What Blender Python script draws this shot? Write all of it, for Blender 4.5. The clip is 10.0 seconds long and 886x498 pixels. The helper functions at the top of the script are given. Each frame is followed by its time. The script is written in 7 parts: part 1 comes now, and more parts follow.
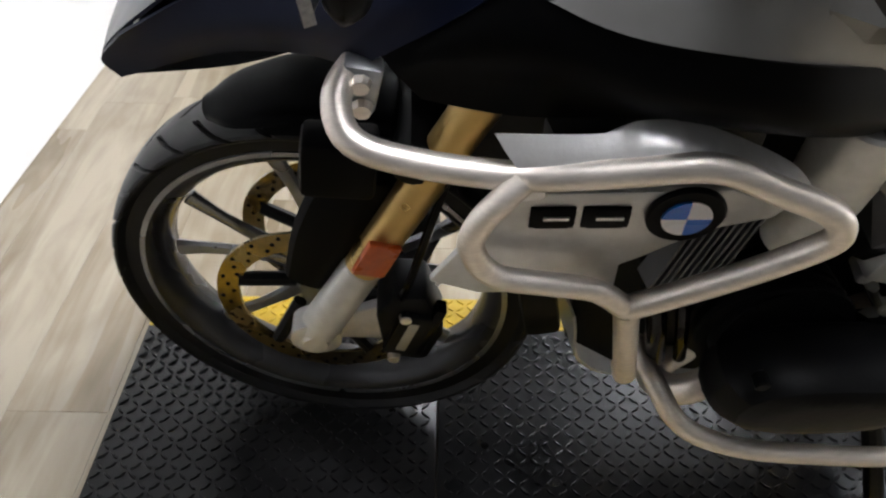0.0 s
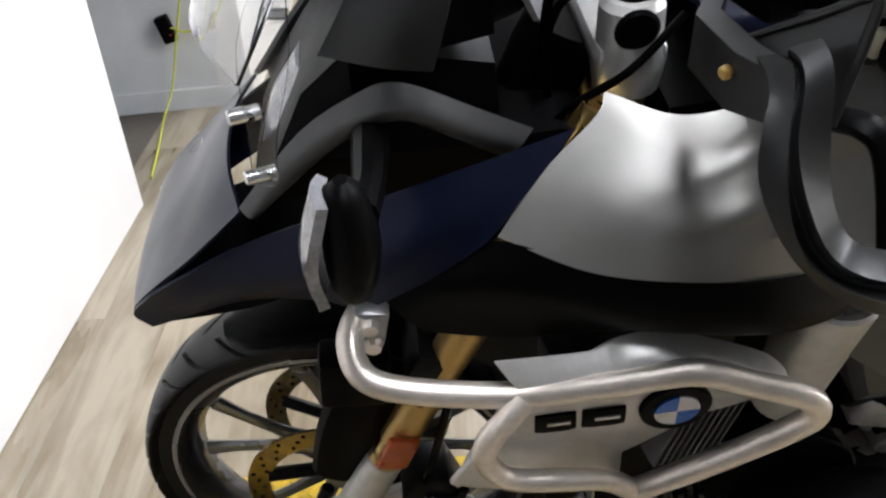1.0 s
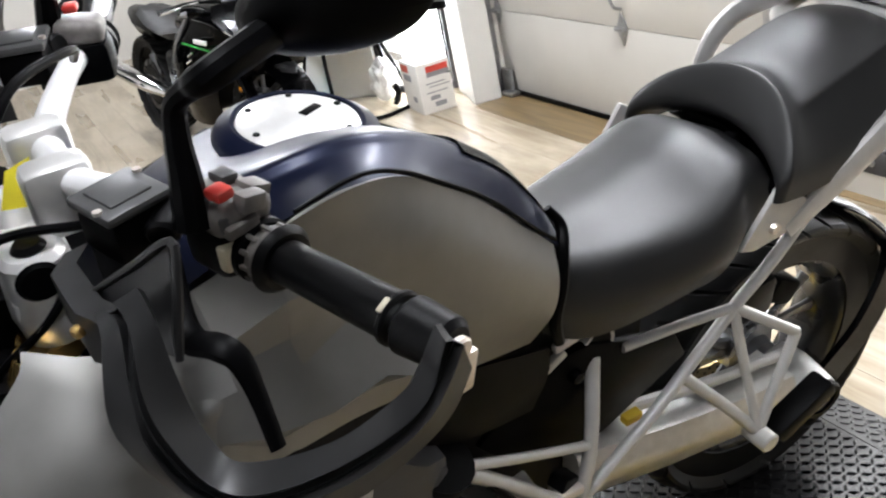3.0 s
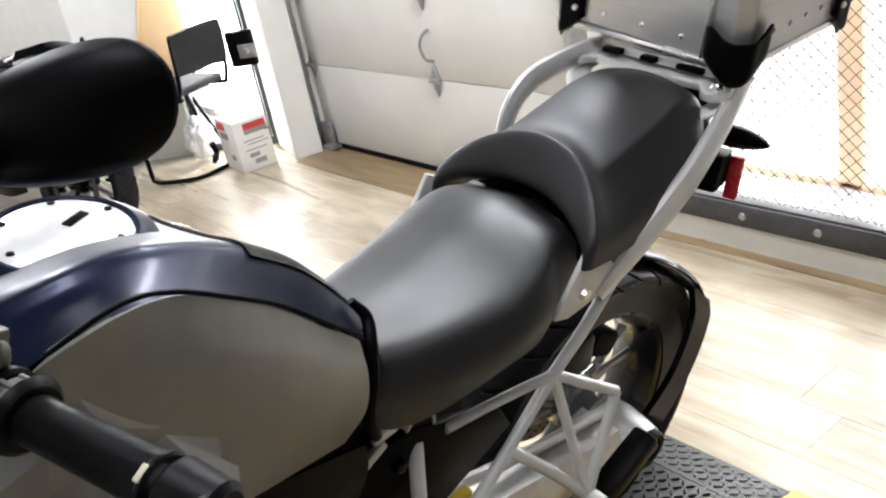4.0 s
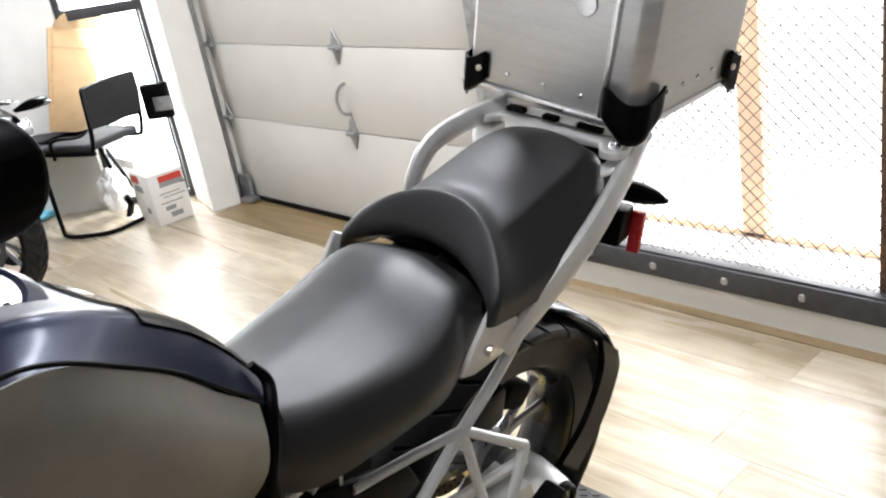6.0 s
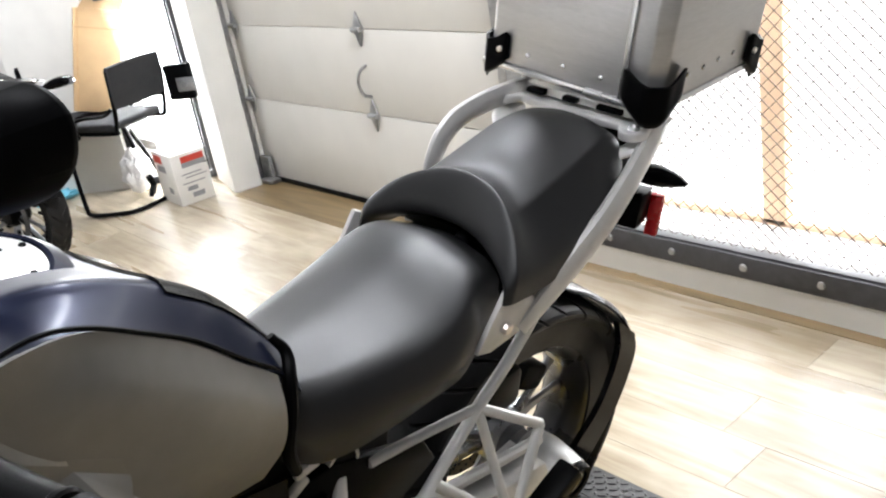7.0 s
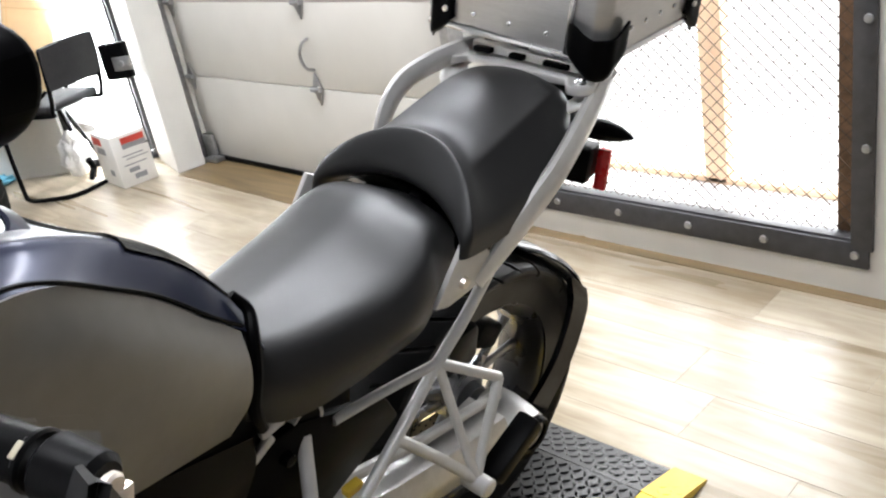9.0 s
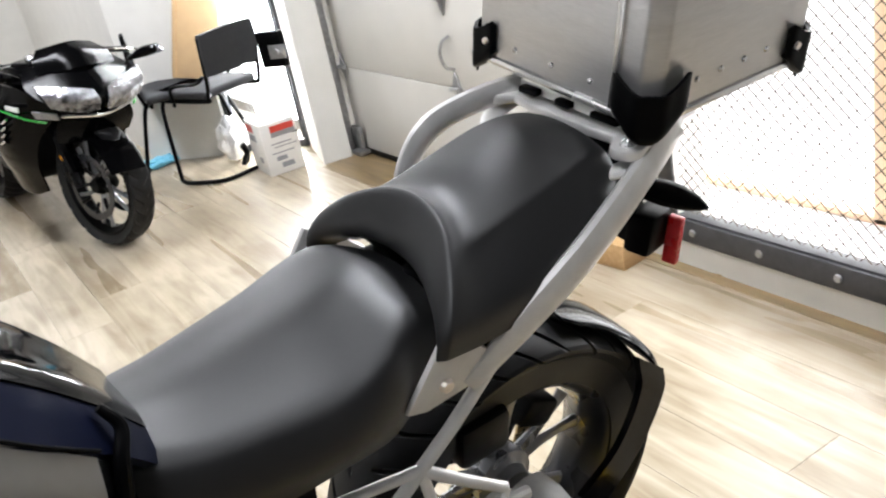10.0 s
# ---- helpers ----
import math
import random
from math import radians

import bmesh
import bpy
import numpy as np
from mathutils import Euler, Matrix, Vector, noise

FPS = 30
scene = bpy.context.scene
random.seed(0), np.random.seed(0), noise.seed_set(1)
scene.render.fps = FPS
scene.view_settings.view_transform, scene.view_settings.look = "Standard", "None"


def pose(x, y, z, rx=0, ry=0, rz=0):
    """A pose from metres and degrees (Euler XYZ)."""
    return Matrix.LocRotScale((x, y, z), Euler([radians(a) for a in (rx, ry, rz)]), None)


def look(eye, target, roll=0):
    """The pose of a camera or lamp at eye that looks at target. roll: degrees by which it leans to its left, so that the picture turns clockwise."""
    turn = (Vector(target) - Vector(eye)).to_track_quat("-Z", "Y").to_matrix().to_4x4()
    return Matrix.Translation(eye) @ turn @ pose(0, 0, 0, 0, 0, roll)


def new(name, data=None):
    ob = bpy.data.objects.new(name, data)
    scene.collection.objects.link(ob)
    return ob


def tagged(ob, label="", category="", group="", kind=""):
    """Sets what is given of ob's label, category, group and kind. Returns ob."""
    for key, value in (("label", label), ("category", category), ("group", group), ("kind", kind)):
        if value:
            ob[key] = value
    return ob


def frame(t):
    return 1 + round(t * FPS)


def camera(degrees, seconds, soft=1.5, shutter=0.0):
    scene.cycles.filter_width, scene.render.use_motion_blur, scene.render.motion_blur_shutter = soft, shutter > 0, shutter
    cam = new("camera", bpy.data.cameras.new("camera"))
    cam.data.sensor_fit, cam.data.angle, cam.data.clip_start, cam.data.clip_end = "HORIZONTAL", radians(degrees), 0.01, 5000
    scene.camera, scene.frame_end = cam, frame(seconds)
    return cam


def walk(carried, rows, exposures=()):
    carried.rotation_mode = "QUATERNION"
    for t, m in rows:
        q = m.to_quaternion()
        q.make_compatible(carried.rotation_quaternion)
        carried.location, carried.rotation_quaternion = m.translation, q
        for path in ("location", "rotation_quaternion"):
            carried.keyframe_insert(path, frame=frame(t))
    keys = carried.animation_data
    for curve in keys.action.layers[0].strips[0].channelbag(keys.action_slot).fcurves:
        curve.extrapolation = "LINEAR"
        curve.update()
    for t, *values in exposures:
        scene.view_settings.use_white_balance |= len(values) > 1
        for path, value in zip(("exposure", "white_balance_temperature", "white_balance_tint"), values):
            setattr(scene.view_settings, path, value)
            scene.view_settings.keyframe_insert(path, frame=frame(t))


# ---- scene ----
cam = camera(51.2, 10.0, soft=2.2, shutter=0.12)
ROWS = [
    (0.0, (0.06, -0.009, 1.226), (0.05, 1.601, 0.038), 0.6),
    (0.5, (0.046, -0.02, 1.277), (-0.071, 1.621, 0.14), -3.2),
    (1.0, (0.067, -0.027, 1.364), (0.052, 1.712, 0.376), -5.9),
    (1.5, (0.111, -0.04, 1.402), (0.25, 1.738, 0.497), -8.3),
    (2.0, (0.181, -0.049, 1.407), (0.514, 1.714, 0.523), -11.1),
    (2.5, (0.232, -0.052, 1.408), (0.745, 1.681, 0.551), -12.4),
    (3.0, (0.279, -0.06, 1.407), (0.986, 1.614, 0.573), -12.3),
    (3.2, (0.297, -0.062, 1.406), (1.069, 1.584, 0.572), -12.5),
    (4.3, (0.37, -0.012, 1.432), (1.454, 1.462, 0.623), -11.2),
    (4.5, (0.373, -0.013, 1.432), (1.48, 1.449, 0.634), -10.9),
    (5.0, (0.382, -0.022, 1.438), (1.558, 1.402, 0.667), -10.5),
    (6.5, (0.378, -0.05, 1.438), (1.561, 1.377, 0.687), -10.3),
    (7.0, (0.371, -0.055, 1.433), (1.513, 1.392, 0.658), -10.1),
    (7.5, (0.373, -0.058, 1.424), (1.512, 1.372, 0.613), -9.6),
    (8.0, (0.367, -0.061, 1.422), (1.485, 1.383, 0.607), -9.9),
    (8.5, (0.365, -0.067, 1.427), (1.54, 1.347, 0.641), -10.3),
    (9.0, (0.342, -0.061, 1.413), (1.547, 1.298, 0.575), -11.0),
    (9.5, (0.489, -0.038, 1.386), (1.607, 1.385, 0.535), -11.3),
    (10.0, (0.727, -0.031, 1.394), (1.597, 1.582, 0.592), -11.9),
]
EXPOSURES = [(0.0, 0.04), (0.5, -0.04), (1.0, 0.0), (2.5, 0.08), (4.5, 0.05), (10.0, 0.05)]
walk(cam, [(t, look(eye, aim, roll)) for t, eye, aim, roll in ROWS], EXPOSURES)

# ---- sky, daylight and assumed ceiling lamps ----
world = bpy.data.worlds.new("sky")
scene.world = world
world.use_nodes = True
wn = world.node_tree
sky = wn.nodes.new("ShaderNodeTexSky")
sky.sky_type, sky.sun_disc, sky.sun_elevation, sky.sun_rotation = "NISHITA", False, radians(48), radians(70)
wn.links.new(sky.outputs[0], wn.nodes["Background"].inputs[0])
wn.nodes["Background"].inputs[1].default_value = 0.15
sun = new("sun", bpy.data.lights.new("sun", "SUN"))
sun.data.energy, sun.data.angle, sun.data.color = 1.5, radians(12), (1.0, 0.96, 0.9)
sun.matrix_world = look((8, 1, 7), (2.6, 1.4, 0))


def area(name, at, aim, w, h, watts, colour=(1, 1, 1)):
    lamp = bpy.data.lights.new(name, "AREA")
    lamp.shape, lamp.size, lamp.size_y, lamp.energy, lamp.color = "RECTANGLE", w, h, watts, colour
    ob = new(name, lamp)
    ob.matrix_world = look(at, aim)
    return ob


# daylight in the two openings of the rear wall
area("daylight_grille", (3.9, 1.45, 1.35), (0.0, 1.45, 0.3), 1.6, 2.0, 102, (0.94, 0.96, 1.0))
area("daylight_door", (2.56, 4.88, 1.05), (1.80, 4.23, 0.95), 0.46, 1.95, 95, (0.94, 0.96, 1.0))
# assumed ceiling lamps, out of view, placed to suit seat and panel highlights
ASSUMED_LAMPS = [(0.44, 0.28, 36), (2.15, 1.60, 90), (0.95, 4.3, 76), (0.9, 7.0, 54)]
for lx, ly, watts in ASSUMED_LAMPS:
    area("assumed_lamp_light", (lx, ly, 2.60), (lx, ly, 0), 0.25, 1.2, watts, (0.905, 0.93, 1.0))

# ---- materials ----
def material(name, colour, rough=0.5, metal=0.0, vary=0.12, scale=30.0, bump=0.0, bump_scale=None, rough_vary=0.1, coat=0.0, spec=0.5, random_tone=0.0, stretch=(1, 1, 1), fine=0.0):
    """A surface with variation at two scales in its colour, gloss and relief."""
    m = bpy.data.materials.new(name)
    m.use_nodes = True
    n, l = m.node_tree.nodes, m.node_tree.links
    b = n["Principled BSDF"]
    b.inputs["Metallic"].default_value = metal
    b.inputs["Coat Weight"].default_value = coat
    b.inputs["Coat Roughness"].default_value = 0.12
    b.inputs["Specular IOR Level"].default_value = spec
    tc = n.new("ShaderNodeTexCoord")
    mp = n.new("ShaderNodeMapping")
    mp.inputs["Scale"].default_value = stretch
    l.new(tc.outputs["Object"], mp.inputs[0])
    big = n.new("ShaderNodeTexNoise")
    big.inputs["Scale"].default_value, big.inputs["Detail"].default_value = scale * 0.15, 3
    small = n.new("ShaderNodeTexNoise")
    small.inputs["Scale"].default_value, small.inputs["Detail"].default_value = scale, 5
    l.new(mp.outputs[0], big.inputs[0])
    l.new(mp.outputs[0], small.inputs[0])
    mix = n.new("ShaderNodeMath")
    mix.operation = "ADD"
    l.new(big.outputs[0], mix.inputs[0])
    l.new(small.outputs[0], mix.inputs[1])
    ramp = n.new("ShaderNodeMapRange")
    ramp.inputs[1].default_value, ramp.inputs[2].default_value = 0.7, 1.3
    ramp.inputs[3].default_value, ramp.inputs[4].default_value = 1 - vary, 1 + vary
    l.new(mix.outputs[0], ramp.inputs[0])
    last = ramp.outputs[0]
    if random_tone:
        info = n.new("ShaderNodeObjectInfo")
        r2 = n.new("ShaderNodeMapRange")
        r2.inputs[3].default_value, r2.inputs[4].default_value = 1 - random_tone, 1 + random_tone
        l.new(info.outputs["Random"], r2.inputs[0])
        mul = n.new("ShaderNodeMath")
        mul.operation = "MULTIPLY"
        l.new(last, mul.inputs[0])
        l.new(r2.outputs[0], mul.inputs[1])
        last = mul.outputs[0]
    col = n.new("ShaderNodeVectorMath")
    col.operation = "SCALE"
    col.inputs[0].default_value = colour
    l.new(last, col.inputs["Scale"])
    l.new(col.outputs[0], b.inputs["Base Color"])
    rr = n.new("ShaderNodeMapRange")
    rr.inputs[1].default_value, rr.inputs[2].default_value = 0.3, 0.7
    rr.inputs[3].default_value, rr.inputs[4].default_value = max(0.02, rough - rough_vary), min(1.0, rough + rough_vary)
    l.new(big.outputs[0], rr.inputs[0])
    l.new(rr.outputs[0], b.inputs["Roughness"])
    if bump:
        bn = n.new("ShaderNodeTexNoise")
        bn.inputs["Scale"].default_value, bn.inputs["Detail"].default_value = bump_scale or scale * 4, 4
        l.new(mp.outputs[0], bn.inputs[0])
        bp = n.new("ShaderNodeBump")
        bp.inputs["Strength"].default_value, bp.inputs["Distance"].default_value = bump, 0.3 / (bump_scale or scale * 4)
        l.new(bn.outputs[0], bp.inputs["Height"])
        l.new(bp.outputs[0], b.inputs["Normal"])
    return m


def wood(name, light, dark, scale, along, rough=0.35, tone=0.18, coat=0.0, blotch=0.0):
    """Printed or real wood grain that runs along one axis, with tone from piece to piece."""
    m = bpy.data.materials.new(name)
    m.use_nodes = True
    n, l = m.node_tree.nodes, m.node_tree.links
    b = n["Principled BSDF"]
    tc, mp = n.new("ShaderNodeTexCoord"), n.new("ShaderNodeMapping")
    s = [scale, scale, scale]
    s["xyz".index(along)] = scale * 0.09
    mp.inputs["Scale"].default_value = s
    info = n.new("ShaderNodeObjectInfo")
    sh = n.new("ShaderNodeVectorMath")
    sh.operation = "SCALE"
    sh.inputs[0].default_value = (37.0, 53.0, 11.0)
    l.new(info.outputs["Random"], sh.inputs["Scale"])
    ad = n.new("ShaderNodeVectorMath")
    l.new(tc.outputs["Object"], ad.inputs[0])
    l.new(sh.outputs[0], ad.inputs[1])
    l.new(ad.outputs[0], mp.inputs[0])
    g1, g2 = n.new("ShaderNodeTexNoise"), n.new("ShaderNodeTexNoise")
    g1.inputs["Scale"].default_value, g1.inputs["Detail"].default_value, g1.inputs["Distortion"].default_value = 1.0, 6, 1.2
    g2.inputs["Scale"].default_value, g2.inputs["Detail"].default_value = 0.28, 3
    l.new(mp.outputs[0], g1.inputs[0])
    l.new(mp.outputs[0], g2.inputs[0])
    av = n.new("ShaderNodeMath")
    av.operation = "ADD"
    l.new(g1.outputs[0], av.inputs[0])
    l.new(g2.outputs[0], av.inputs[1])
    mr = n.new("ShaderNodeMapRange")
    mr.inputs[1].default_value, mr.inputs[2].default_value = 0.72, 1.28
    l.new(av.outputs[0], mr.inputs[0])
    if blotch:
        # smoky patches a hand wide that run across the fine grain
        mp2 = n.new("ShaderNodeMapping")
        s2 = [7.0, 7.0, 7.0]
        s2["xyz".index(along)] = 3.2
        mp2.inputs["Scale"].default_value = s2
        l.new(ad.outputs[0], mp2.inputs[0])
        g3 = n.new("ShaderNodeTexNoise")
        g3.inputs["Scale"].default_value, g3.inputs["Detail"].default_value, g3.inputs["Distortion"].default_value = 1.0, 4, 0.6
        l.new(mp2.outputs[0], g3.inputs[0])
        m3 = n.new("ShaderNodeMapRange")
        m3.inputs[1].default_value, m3.inputs[2].default_value, m3.inputs[3].default_value, m3.inputs[4].default_value = 0.3, 0.7, -blotch / 2, blotch / 2
        l.new(g3.outputs[0], m3.inputs[0])
        a3 = n.new("ShaderNodeMath")
        l.new(mr.outputs[0], a3.inputs[0])
        l.new(m3.outputs[0], a3.inputs[1])
        mr = a3
    cr = n.new("ShaderNodeValToRGB")
    cr.color_ramp.elements[0].color, cr.color_ramp.elements[1].color = (*dark, 1), (*light, 1)
    l.new(mr.outputs[0], cr.inputs[0])
    r2 = n.new("ShaderNodeMapRange")
    r2.inputs[3].default_value, r2.inputs[4].default_value = 1 - tone, 1 + tone
    l.new(info.outputs["Random"], r2.inputs[0])
    sc = n.new("ShaderNodeVectorMath")
    sc.operation = "SCALE"
    l.new(cr.outputs[0], sc.inputs[0])
    l.new(r2.outputs[0], sc.inputs["Scale"])
    l.new(sc.outputs[0], b.inputs["Base Color"])
    rr = n.new("ShaderNodeMapRange")
    rr.inputs[3].default_value, rr.inputs[4].default_value = rough - 0.07, rough + 0.12
    l.new(g2.outputs[0], rr.inputs[0])
    l.new(rr.outputs[0], b.inputs["Roughness"])
    b.inputs["Coat Weight"].default_value = coat
    bp = n.new("ShaderNodeBump")
    bp.inputs["Strength"].default_value, bp.inputs["Distance"].default_value = 0.15, 0.001
    l.new(g1.outputs[0], bp.inputs["Height"])
    l.new(bp.outputs[0], b.inputs["Normal"])
    return m


def glass(name, colour=(1, 1, 1), rough=0.0):
    m = bpy.data.materials.new(name)
    m.use_nodes = True
    b = m.node_tree.nodes["Principled BSDF"]
    b.inputs["Base Color"].default_value = (*colour, 1)
    b.inputs["Transmission Weight"].default_value = 1.0
    b.inputs["Roughness"].default_value, b.inputs["IOR"].default_value = rough, 1.45
    return m


def glow(name, colour, strength):
    m = bpy.data.materials.new(name)
    m.use_nodes = True
    b = m.node_tree.nodes["Principled BSDF"]
    b.inputs["Emission Color"].default_value = (*colour, 1)
    b.inputs["Emission Strength"].default_value = strength
    return m


M_WALL = material("white_painted_wall", (0.66, 0.645, 0.605), 0.6, vary=0.05, scale=8, bump=0.15, bump_scale=120)
# wall paint toned grey: the shade of the turned-away stub wall is in it
M_STUB = material("shade_toned_wall_paint", (0.60, 0.60, 0.60), 0.65, vary=0.07, scale=8, bump=0.15, bump_scale=120)
# for the unseen south wall, dark so that it returns little light
M_DIM = material("unseen_dark_wall_paint", (0.06, 0.06, 0.06), 0.7, vary=0.08, scale=8)
M_PANEL = material("white_partition_board", (0.68, 0.68, 0.68), 0.45, vary=0.03, scale=5)
M_CEIL = material("unseen_dark_ceiling", (0.07, 0.07, 0.07), 0.8, vary=0.05, scale=6)
M_PLANK = wood("vinyl_plank", (0.41, 0.355, 0.268), (0.222, 0.174, 0.112), 20.0, "y", rough=0.27, tone=0.04, blotch=0.7)
M_UNDER = material("floor_under", (0.12, 0.1, 0.08), 0.8)
M_THRESH = wood("worn_threshold", (0.24, 0.165, 0.08), (0.10, 0.068, 0.03), 18.0, "y", rough=0.3)
M_DOOR = material("garage_door_paint", (0.52, 0.502, 0.458), 0.45, vary=0.04, scale=6, bump=0.08, bump_scale=60)
M_GALV = material("galvanised_steel", (0.38, 0.38, 0.38), 0.4, 0.9, vary=0.25, scale=40)
M_IRON = material("dark_painted_steel", (0.045, 0.045, 0.048), 0.5, 0.2, vary=0.3, scale=25, bump=0.2)
M_RUST = material("rusty_steel", (0.13, 0.075, 0.04), 0.7, 0.3, vary=0.5, scale=30, bump=0.3)
M_MESH = material("expanded_metal", (0.060, 0.036, 0.022), 0.6, 0.3, vary=0.3, scale=30)
M_RUBBERMAT = material("diamond_plate_rubber", (0.007, 0.007, 0.0075), 0.32, spec=0.24, vary=0.25, scale=25, bump=0.2, bump_scale=300)
M_YELLOW = material("worn_yellow_rubber", (0.62, 0.42, 0.035), 0.5, vary=0.3, scale=20, bump=0.2, bump_scale=200)
M_PINE = wood("pine_block", (0.55, 0.36, 0.17), (0.36, 0.2, 0.08), 30.0, "x", rough=0.6)
M_CARD = material("cardboard", (0.50, 0.34, 0.18), 0.8, vary=0.08, scale=15)
M_CARDW = material("white_carton", (0.70, 0.68, 0.64), 0.6, vary=0.05, scale=12)
M_PRINT = material("grey_print", (0.25, 0.25, 0.26), 0.6, vary=0.1)
M_REDPRINT = material("red_print", (0.55, 0.05, 0.03), 0.5, vary=0.1)
M_POST = material("pale_orange_timber", (0.80, 0.56, 0.38), 0.7, vary=0.1, scale=20)
M_OUT = material("pale_concrete", (0.8, 0.79, 0.77), 0.8, vary=0.1, scale=10)
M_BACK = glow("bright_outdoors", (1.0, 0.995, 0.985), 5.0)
M_TUBE = glow("assumed_lamp_diffuser", (1.0, 0.97, 0.93), 4.0)
# motorcycle
M_TYRE = material("tyre_rubber", (0.0052, 0.0052, 0.0055), 0.46, spec=0.26, vary=0.25, scale=60, bump=0.1, bump_scale=500)
M_RIM = material("grey_cast_rim", (0.30, 0.305, 0.32), 0.30, 0.8, vary=0.12, scale=40)
M_RIMD = material("dark_rim_barrel", (0.045, 0.046, 0.050), 0.26, 0.5, vary=0.12, scale=40)
M_CAP = material("pale_silver_cap", (0.80, 0.80, 0.80), 0.35, 0.3, vary=0.05, scale=40)
M_DISC = material("bronze_brake_steel", (0.33, 0.26, 0.14), 0.28, 1.0, vary=0.25, scale=60, stretch=(1, 1, 1))
M_BLACK = material("black_satin_plastic", (0.0016, 0.0016, 0.0018), 0.40, spec=0.05, vary=0.2, scale=60, bump=0.25, bump_scale=900)
M_BLACKG = material("black_gloss_paint", (0.0022, 0.0022, 0.0026), 0.12, vary=0.1, coat=0.02, spec=0.09)
M_BLACKM = material("black_matt_metal", (0.0025, 0.0025, 0.0028), 0.40, 0.0, spec=0.12, vary=0.3, scale=50, bump=0.2)
M_PAINT = material("deep_black_gloss_paint", (0.0012, 0.0012, 0.0014), 0.14, vary=0.1, spec=0.055)
M_CASTBLK = material("black_coated_castings", (0.0016, 0.0016, 0.0018), 0.34, vary=0.3, scale=50, spec=0.07, bump=0.2)
M_GOLD = material("gold_anodised_tube", (0.52, 0.35, 0.13), 0.3, 0.9, vary=0.08, scale=30)
M_SILVER = material("silver_satin_aluminium", (0.78, 0.77, 0.75), 0.34, 0.6, vary=0.1, scale=40)
M_CASTSIL = material("silver_painted_casting", (0.62, 0.61, 0.595), 0.38, 0.6, vary=0.12, scale=50, bump=0.15)
M_FRAME = material("light_grey_frame_paint", (0.60, 0.59, 0.57), 0.38, 0.3, vary=0.08, scale=40)
M_STEEL = material("brushed_stainless_tube", (0.80, 0.73, 0.66), 0.40, 0.85, vary=0.12, scale=50, stretch=(1, 6, 6))
M_GUARD = material("dark_grey_moulded_plastic", (0.010, 0.010, 0.0103), 0.40, spec=0.40, vary=0.15, scale=60, bump=0.25, bump_scale=900)
M_SWITCH = material("worn_grey_switch_plastic", (0.105, 0.096, 0.088), 0.5, vary=0.5, scale=90, bump=0.25, bump_scale=500)
M_DUCT = material("charcoal_plastic", (0.055, 0.056, 0.06), 0.45, vary=0.12, scale=60)
M_GREY = material("matt_metallic_grey_panel", (0.265, 0.258, 0.247), 0.44, 0.85, vary=0.05, scale=40)
M_STRUT = material("dark_grey_plastic", (0.050, 0.050, 0.050), 0.42, vary=0.1, scale=60, bump=0.15, bump_scale=900, spec=0.4)
M_BLUE = material("dark_blue_metallic_paint", (0.0042, 0.0066, 0.021), 0.36, 0.45, vary=0.08, coat=0.08, spec=0.2)
M_SEAT = material("charcoal_vinyl_seat", (0.0050, 0.0050, 0.0053), 0.49, vary=0.12, scale=80, bump=0.5, bump_scale=700, spec=0.52, rough_vary=0.03)
M_SEATD = material("black_vinyl_seat_side", (0.004, 0.004, 0.0045), 0.5, spec=0.3, vary=0.1, scale=80, bump=0.4, bump_scale=700, rough_vary=0.03)
M_GRIP = material("black_rubber_grip", (0.0025, 0.0025, 0.0027), 0.40, spec=0.14, vary=0.2, bump=0.2, bump_scale=500)
M_ORANGE = material("orange_reflector", (0.45, 0.08, 0.012), 0.3, vary=0.15, scale=120)
M_RED = material("red_reflector", (0.55, 0.02, 0.025), 0.25, vary=0.15, scale=150)
M_WHITE = material("white_enamel", (0.8, 0.8, 0.8), 0.3, vary=0.03)
M_BADGEB = material("blue_enamel", (0.01, 0.13, 0.55), 0.3, vary=0.03)
M_REDBTN = material("red_button", (0.6, 0.04, 0.03), 0.4)
M_TAG = material("yellow_tag", (0.75, 0.65, 0.03), 0.6)
M_CASE = material("brushed_aluminium_case", (0.62, 0.61, 0.60), 0.40, 0.85, vary=0.08, scale=60, stretch=(1, 1, 12))
M_ALU = material("polished_aluminium", (0.72, 0.72, 0.72), 0.22, 1.0, vary=0.06, scale=40)
M_CLEAR = glass("clear_plastic", (0.97, 0.98, 1.0), 0.02)
M_LENS = material("clear_lens", (0.24, 0.24, 0.25), 0.12, 0.2, vary=0.3, scale=200)
M_GLASS = glass("window_glass", (0.98, 1.0, 0.99), 0.0)
M_FACET = material("faceted_headlamp", (0.20, 0.20, 0.21), 0.14, 0.7, vary=0.95, scale=38, bump=1.0, bump_scale=45)
M_EDGE = material("blue_edge_highlight", (0.04, 0.10, 0.75), 0.15, vary=0.05)
M_GREEN = material("green_stripe", (0.03, 0.30, 0.05), 0.3)
M_CHROME = material("chrome", (0.75, 0.75, 0.76), 0.1, 1.0, vary=0.05)
M_FABRIC = material("black_chair_fabric", (0.022, 0.022, 0.024), 0.9, vary=0.2, scale=150, bump=0.4, bump_scale=600)
M_CABLE = material("yellow_cable", (0.5, 0.52, 0.04), 0.5)
M_BEIGE = material("beige_plate", (0.42, 0.38, 0.28), 0.5)
M_BAG = material("white_plastic_bag", (0.8, 0.8, 0.8), 0.35, bump=0.6, bump_scale=25)
M_CYAN = material("blue_cloth", (0.15, 0.45, 0.6), 0.7, bump=0.5, bump_scale=40)
M_AMBER = material("amber_lens", (0.75, 0.30, 0.02), 0.25)

